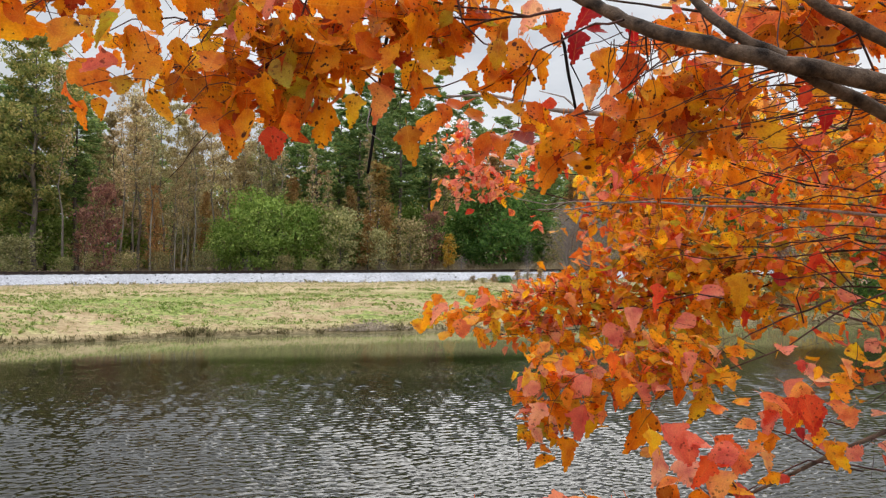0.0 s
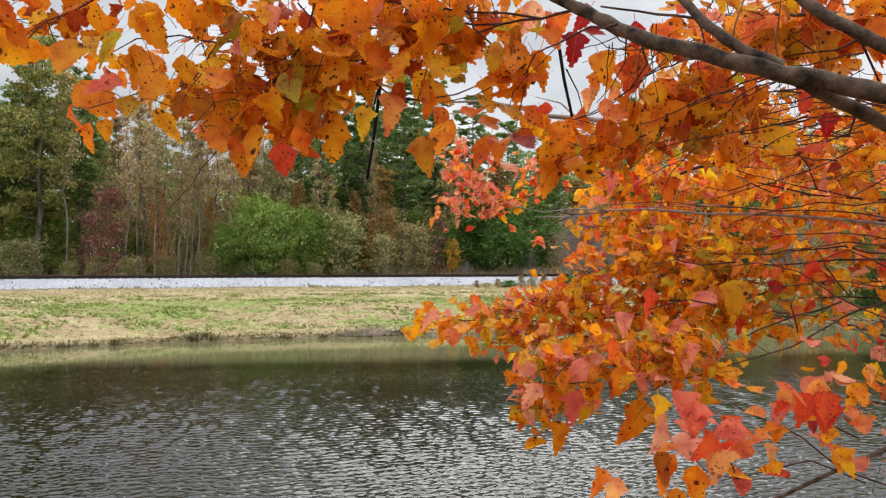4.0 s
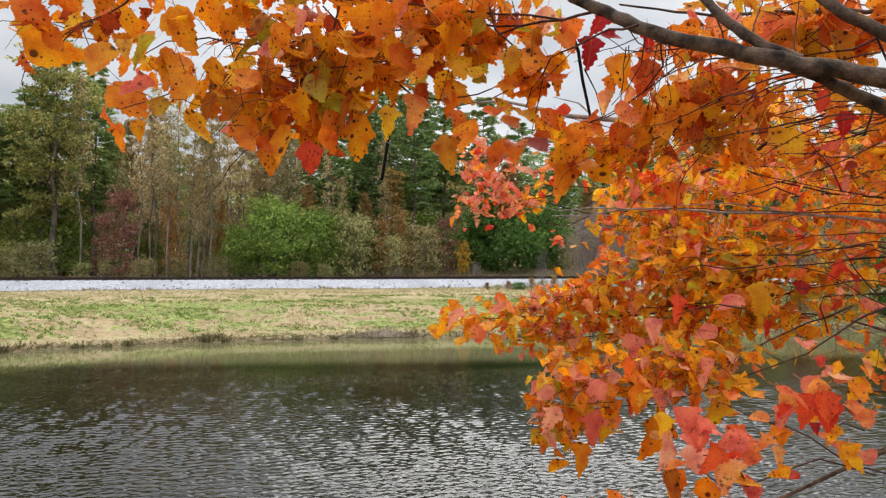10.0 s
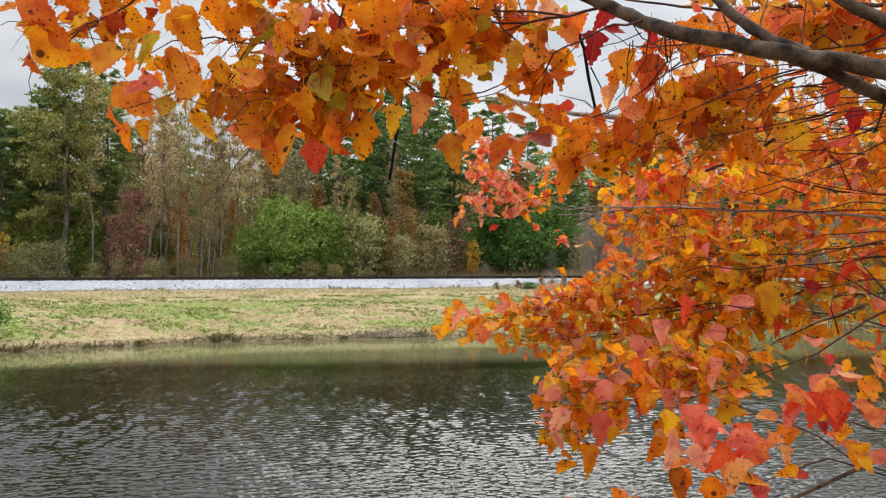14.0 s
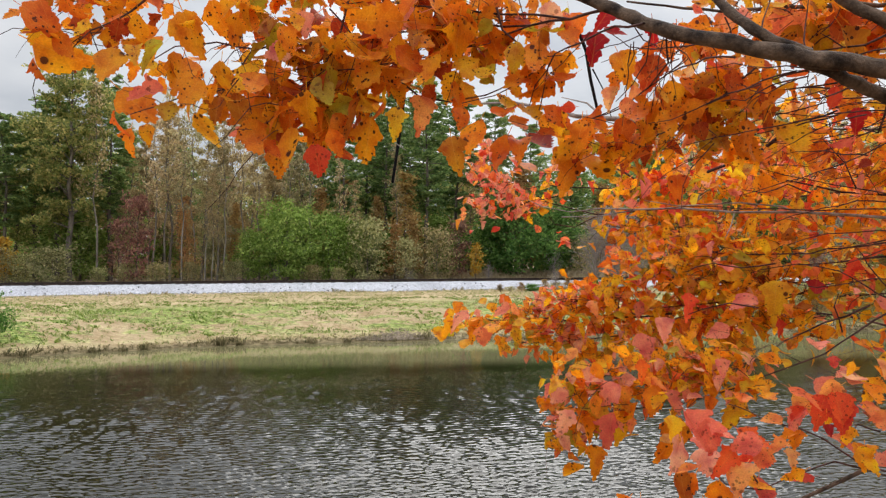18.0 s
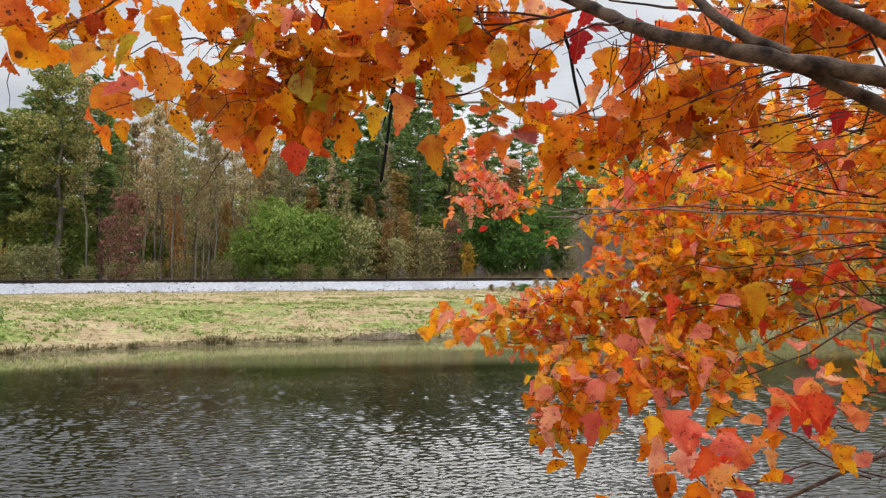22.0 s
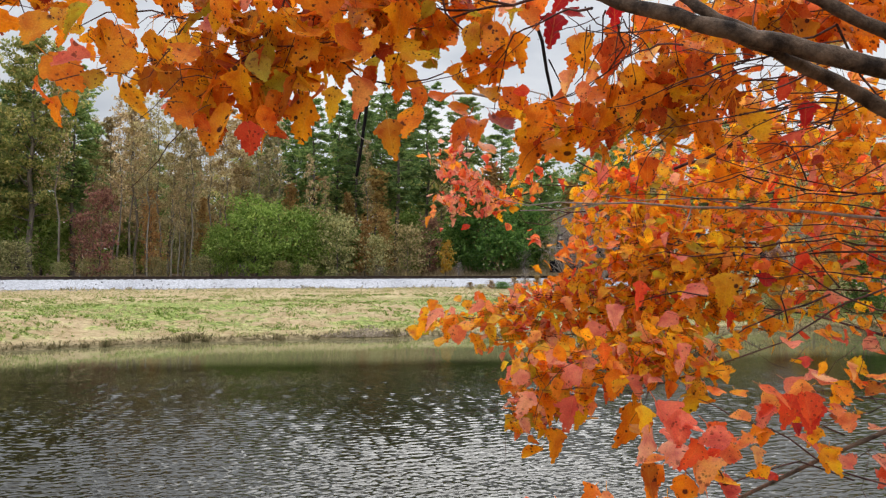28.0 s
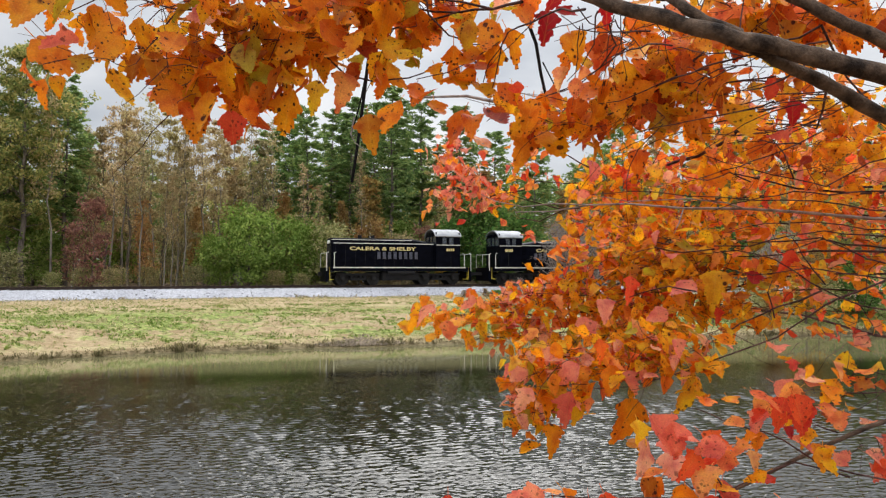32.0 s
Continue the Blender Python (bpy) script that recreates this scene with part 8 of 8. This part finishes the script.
grown = {
    "upper": grow(branch_upper, "upper_branch", "thin branch with gold and orange leaves"),
    "hanging": grow(branch_hanging, "hanging_branch", "hanging branch with orange leaves and a few crimson ones"),
    "right_top": grow(branch_right_top, "high_branch", "branch with orange-brown and salmon leaves"),
    "middle": grow(branch_middle, "middle_branch", "slender grey branch ending in rose and salmon leaves"),
    "right_mass": grow(branch_right_mass, "dense_branch", "branch thick with golden-orange leaves"),
    "reaching": grow(branch_reaching, "reaching_branch", "branch reaching out with orange and pink leaves"),
    "lower": grow(branch_lower, "lower_branch", "low branch with golden and rose leaves"),
    "bottom": grow(branch_bottom, "lowest_branch", "lowest branch with large rose and red leaves"),
    "under": grow(branch_under, "under_branch", "thin drooping branch with red and orange leaves"),
    "inner": grow(branch_inner, "inner_branch", "inner branch with yellow, orange and salmon leaves"),
}


# ---- what moves ----
def sway(ob, ref, rows):
    """Turns a branch about its foot so that its point ref goes the given millimetres aside and up at the given seconds."""
    foot = ob.location.copy()
    arm = Vector(ref) - BASE - foot
    keys = []
    for t, dx, dz in rows:
        way = Vector((dx, 0, dz)) * 0.001
        axis = arm.cross(way) / arm.length_squared
        turn = Matrix.Rotation(axis.length, 4, axis.normalized()) if axis.length > 1e-6 else Matrix()
        rest = way - axis.cross(arm)
        keys.append((t, Matrix.Translation(foot + rest) @ turn))
    walk(ob, keys)


def tilt(ob, ref, rows):
    """Moves a limb by millimetres aside and up and turns it, in degrees, in the upright plane about its point ref."""
    at = Vector(ref) - BASE
    walk(ob, [(t, Matrix.Translation(at + Vector((dx, 0, dz)) * 0.001) @ pose(0, 0, 0, 0, roll) @ Matrix.Translation(-at)) for t, dx, dz, roll in rows])


SPEED = 4.75
NOSE = ((0, 145.6), (8, 107.6), (16, 69.6), (24, 31.6), (28, 12.45), (29, 7.85), (30, 3.03), (31, -1.95), (32, -7.25))


def train_pose(nose):
    return Matrix.Translation(track_at(nose, 0, RAIL_TOP)) @ TRACK_TURN_M


def motions():
    for lo, behind, wheels in ((loco_front, 0.0, wheels_front), (loco_rear, 13.25, wheels_rear)):
        rows = [(t, train_pose(nose + behind)) for t, nose in NOSE]
        walk(lo, rows)
        for ws in wheels:
            at = ws.location.copy()
            walk(ws, [(i * 0.125, pose(at.x, at.y, at.z, 0, -math.degrees(SPEED * i * 0.125 / 0.51) % 360)) for i in range(257)])
    walk(water, [(t, pose(-0.15 * t, -0.015 * t, 0)) for t in (0, 8, 16, 24, 32)])
    sway(grown["upper"], (-0.665, 1.420, 3.451), [(0, -46, 32), (0.5, -46, 21), (1, -44, 69), (1.5, -49, 67), (2, -19, 57), (2.5, -2, 22), (3, -15, 4), (3.5, -1, -1), (5.5, -4, 12), (6, -16, 17), (6.5, -5, 10), (7, -14, 16), (7.5, -8, 6), (8, -11, 14), (9, -6, 6), (11, -1, -2), (13, 0, 0), (16.5, 1, 0), (19, 0, -1), (21, 5, 0), (22, -2, 0), (23, 4, 3), (24, 1, -2), (25.5, 5, -6), (27.5, -16, 16), (28, -20, 28), (28.5, -25, 0), (29, -23, 29), (29.5, -37, 52), (30, -40, 38), (30.5, -34, 33), (31, -62, 64), (32, -54, 66)])
    sway(grown["hanging"], (0.285, 1.280, 3.516), [(0, 2, -3), (0.5, 2, -4), (1, 3, -1), (1.5, 4, -4), (2, 8, 7), (2.5, 10, -3), (3, 15, 0), (3.5, 12, 4), (5.5, 18, -6), (6, 19, -4), (6.5, 12, -3), (7, 13, -2), (7.5, 14, -2), (8, 11, -4), (9, 7, -5), (11, 0, -2), (13, 0, 0), (16.5, 1, 0), (19, -4, 4), (21, 0, 5), (22, 2, 6), (23, 5, 5), (24, 6, 3), (25.5, 6, 5), (27.5, 6, 7), (28, 11, 13), (28.5, 2, 5), (29, 7, 12), (29.5, 12, 23), (30, 7, 10), (30.5, 9, 16), (31, 12, 19), (32, 10, 21)])
    sway(grown["middle"], (0.109, 3.000, 3.376), [(0, -14, 47), (0.5, -24, 58), (1, -34, 46), (1.5, -20, 126), (2, -50, 92), (2.5, -72, 65), (3, -13, 62), (3.5, -6, -3), (5.5, -14, 13), (6, -13, -7), (6.5, -8, 0), (7, -8, 1), (7.5, -4, 11), (8, 3, 3), (9, 8, 2), (11, 12, 1), (13, 0, 0), (16.5, -5, -3), (19, -10, 4), (21, -11, 2), (22, -4, 4), (23, -6, 7), (24, -7, -1), (25.5, -4, -6), (27.5, 15, -16), (28, 29, -14), (28.5, 37, -9), (29, 15, 14), (29.5, 26, 8), (30, 22, 11), (30.5, 26, 14), (31, 19, 20), (32, 33, 27)])
    sway(grown["reaching"], (0.013, 2.600, 2.886), [(0, -1, -2), (0.5, 0, 2), (1, -45, -20), (1.5, 6, 40), (2, -56, -19), (2.5, -74, 44), (3, -67, 39), (3.5, -30, -6), (5.5, -21, 37), (6, -30, 7), (6.5, -17, 13), (7, -21, 4), (7.5, -5, 8), (8, 2, 10), (9, 10, 7), (11, 9, 0), (13, 0, 0), (16.5, -5, -2), (19, -16, 5), (21, -12, 0), (22, -13, 3), (23, -8, 6), (24, -6, 1), (25.5, -9, 5), (27.5, 33, -12), (28, 48, -12), (28.5, 55, -22), (29, 36, 3), (29.5, 38, 0), (30, 40, 15), (30.5, 37, 7), (31, 27, 14), (32, 30, 13)])
    sway(grown["right_mass"], (1.088, 2.000, 3.029), [(0, -13, 6), (0.5, -15, 23), (1, -29, 52), (1.5, -34, 57), (2, -12, 19), (2.5, -29, 12), (3, -38, 9), (3.5, -38, 10), (5.5, -7, 9), (6, -8, 13), (6.5, -12, 6), (7, -12, 2), (7.5, -10, 1), (8, -13, -2), (9, -7, 3), (11, 3, 1), (13, 0, 0), (16.5, -1, 2), (19, -1, 6), (21, 0, 5), (22, -5, 5), (23, -13, 9), (24, -19, 8), (25.5, -20, 12), (27.5, -19, 8), (28, -13, 13), (28.5, -17, 12), (29, -14, 13), (29.5, -21, 22), (30, -26, 20), (30.5, -34, 20), (31, -22, 20), (32, -23, 17)])
    sway(grown["lower"], (0.347, 1.920, 2.546), [(0, 1, -9), (0.5, 20, 12), (1, -18, 86), (1.5, -18, 84), (2, -18, 82), (2.5, -18, 80), (3, -18, 78), (3.5, -17, 76), (5.5, -17, 68), (6, 7, 25), (6.5, -13, 56), (7, -10, 23), (7.5, 9, 7), (8, 11, -11), (9, 5, -3), (11, -2, 0), (13, 0, 0), (16.5, 7, -3), (19, 9, 1), (21, 10, 7), (22, 11, 10), (23, 12, 14), (24, 12, 17), (25.5, 13, 21), (27.5, 15, 28), (28, 22, 34), (28.5, 4, 58), (29, 17, 28), (29.5, 23, 29), (30, 20, 34), (30.5, 11, 45), (31, 8, 51), (32, 26, 39)])
    sway(grown["bottom"], (0.805, 1.400, 2.812), [(0, 8, -30), (0.5, 22, -18), (1, 24, -14), (1.5, 26, -11), (2, 27, -7), (2.5, 29, -3), (3, 31, 0), (3.5, 33, 4), (5.5, 40, 18), (6, 25, 33), (6.5, 28, 19), (7, 22, 24), (7.5, 19, 4), (8, 11, 3), (9, 3, -3), (11, 2, -3), (13, 0, 0), (16.5, 0, -1), (19, 0, -4), (21, -1, -4), (22, -3, -1), (23, -9, -1), (24, -6, 2), (25.5, -6, -6), (27.5, 42, -10), (28, 44, -16), (28.5, 43, -18), (29, 40, -22), (29.5, 48, -25), (30, 43, -24), (30.5, 38, -19), (31, 45, -17), (32, 44, -36)])
    sway(grown["under"], (0.080, 1.300, 2.600), [(0, 10, -5), (0.5, 15, 20), (1, 32, 66), (1.5, 36, 72), (1.8, 36, 105), (2, 38, 134), (2.2, 36, 95), (2.5, 34, 55), (3, 34, 58), (3.5, 20, 6), (5.5, 10, 10), (6, 30, 40), (6.5, 18, 16), (7, 32, 42), (7.5, 14, 16), (8, 8, 12), (9, 4, 4), (11, 0, 0), (13, 0, 0), (25.5, 0, 0), (27.5, 10, -5), (32, 20, 10)])
    tilt(limb_wood[0], (0.420, 1.020, 3.442), [(0, 2, -3, 2.0), (1, 2, -4, 2.0), (2, 1, -1, 2.0), (3.5, 1, -7, 2.0), (5.5, 2, -17, 1.4), (6, 1, -10, 1.2), (7, 1, -5, 1.0), (8, 0, -3, 0.7), (9, 0, -2, 0.5), (11, 0, -1, 0.0), (13, 0, 0, 0.0), (16.5, 1, 2, 0.0), (19, 0, 1, 0.0), (21, 0, 2, 0.3), (23, -3, 0, 1.0), (24, -7, 7, 1.2), (25.5, -6, 8, 1.6), (27.5, -6, 15, 4.0), (28, -5, 23, 4.1), (29, -6, 18, 4.2), (29.5, -5, 31, 4.3), (30, -5, 22, 4.3), (31, -6, 23, 4.5), (32, -5, 20, 4.6)])
    for ob in limb_wood[1:]:
        sway(ob, (0.511, 1.000, 3.427), [(0, 2, -3), (0.5, 3, -4), (1, 2, -4), (1.5, 2, -4), (2, 1, -1), (2.5, 1, -1), (3, 1, -7), (3.5, 1, -7), (5.5, 2, -17), (6, 1, -10), (6.5, 0, -8), (7, 1, -5), (7.5, 0, -5), (8, 0, -3), (9, 0, -2), (11, 0, -1), (13, 0, 0), (16.5, 1, 2), (19, 0, 1), (21, 0, 2), (22, -1, 2), (23, -3, 0), (24, -7, 7), (25.5, -6, 8), (27.5, -6, 7), (28, -5, 15), (28.5, -6, 8), (29, -6, 10), (29.5, -5, 23), (30, -5, 14), (30.5, -6, 12), (31, -6, 15), (32, -5, 12)])


motions()
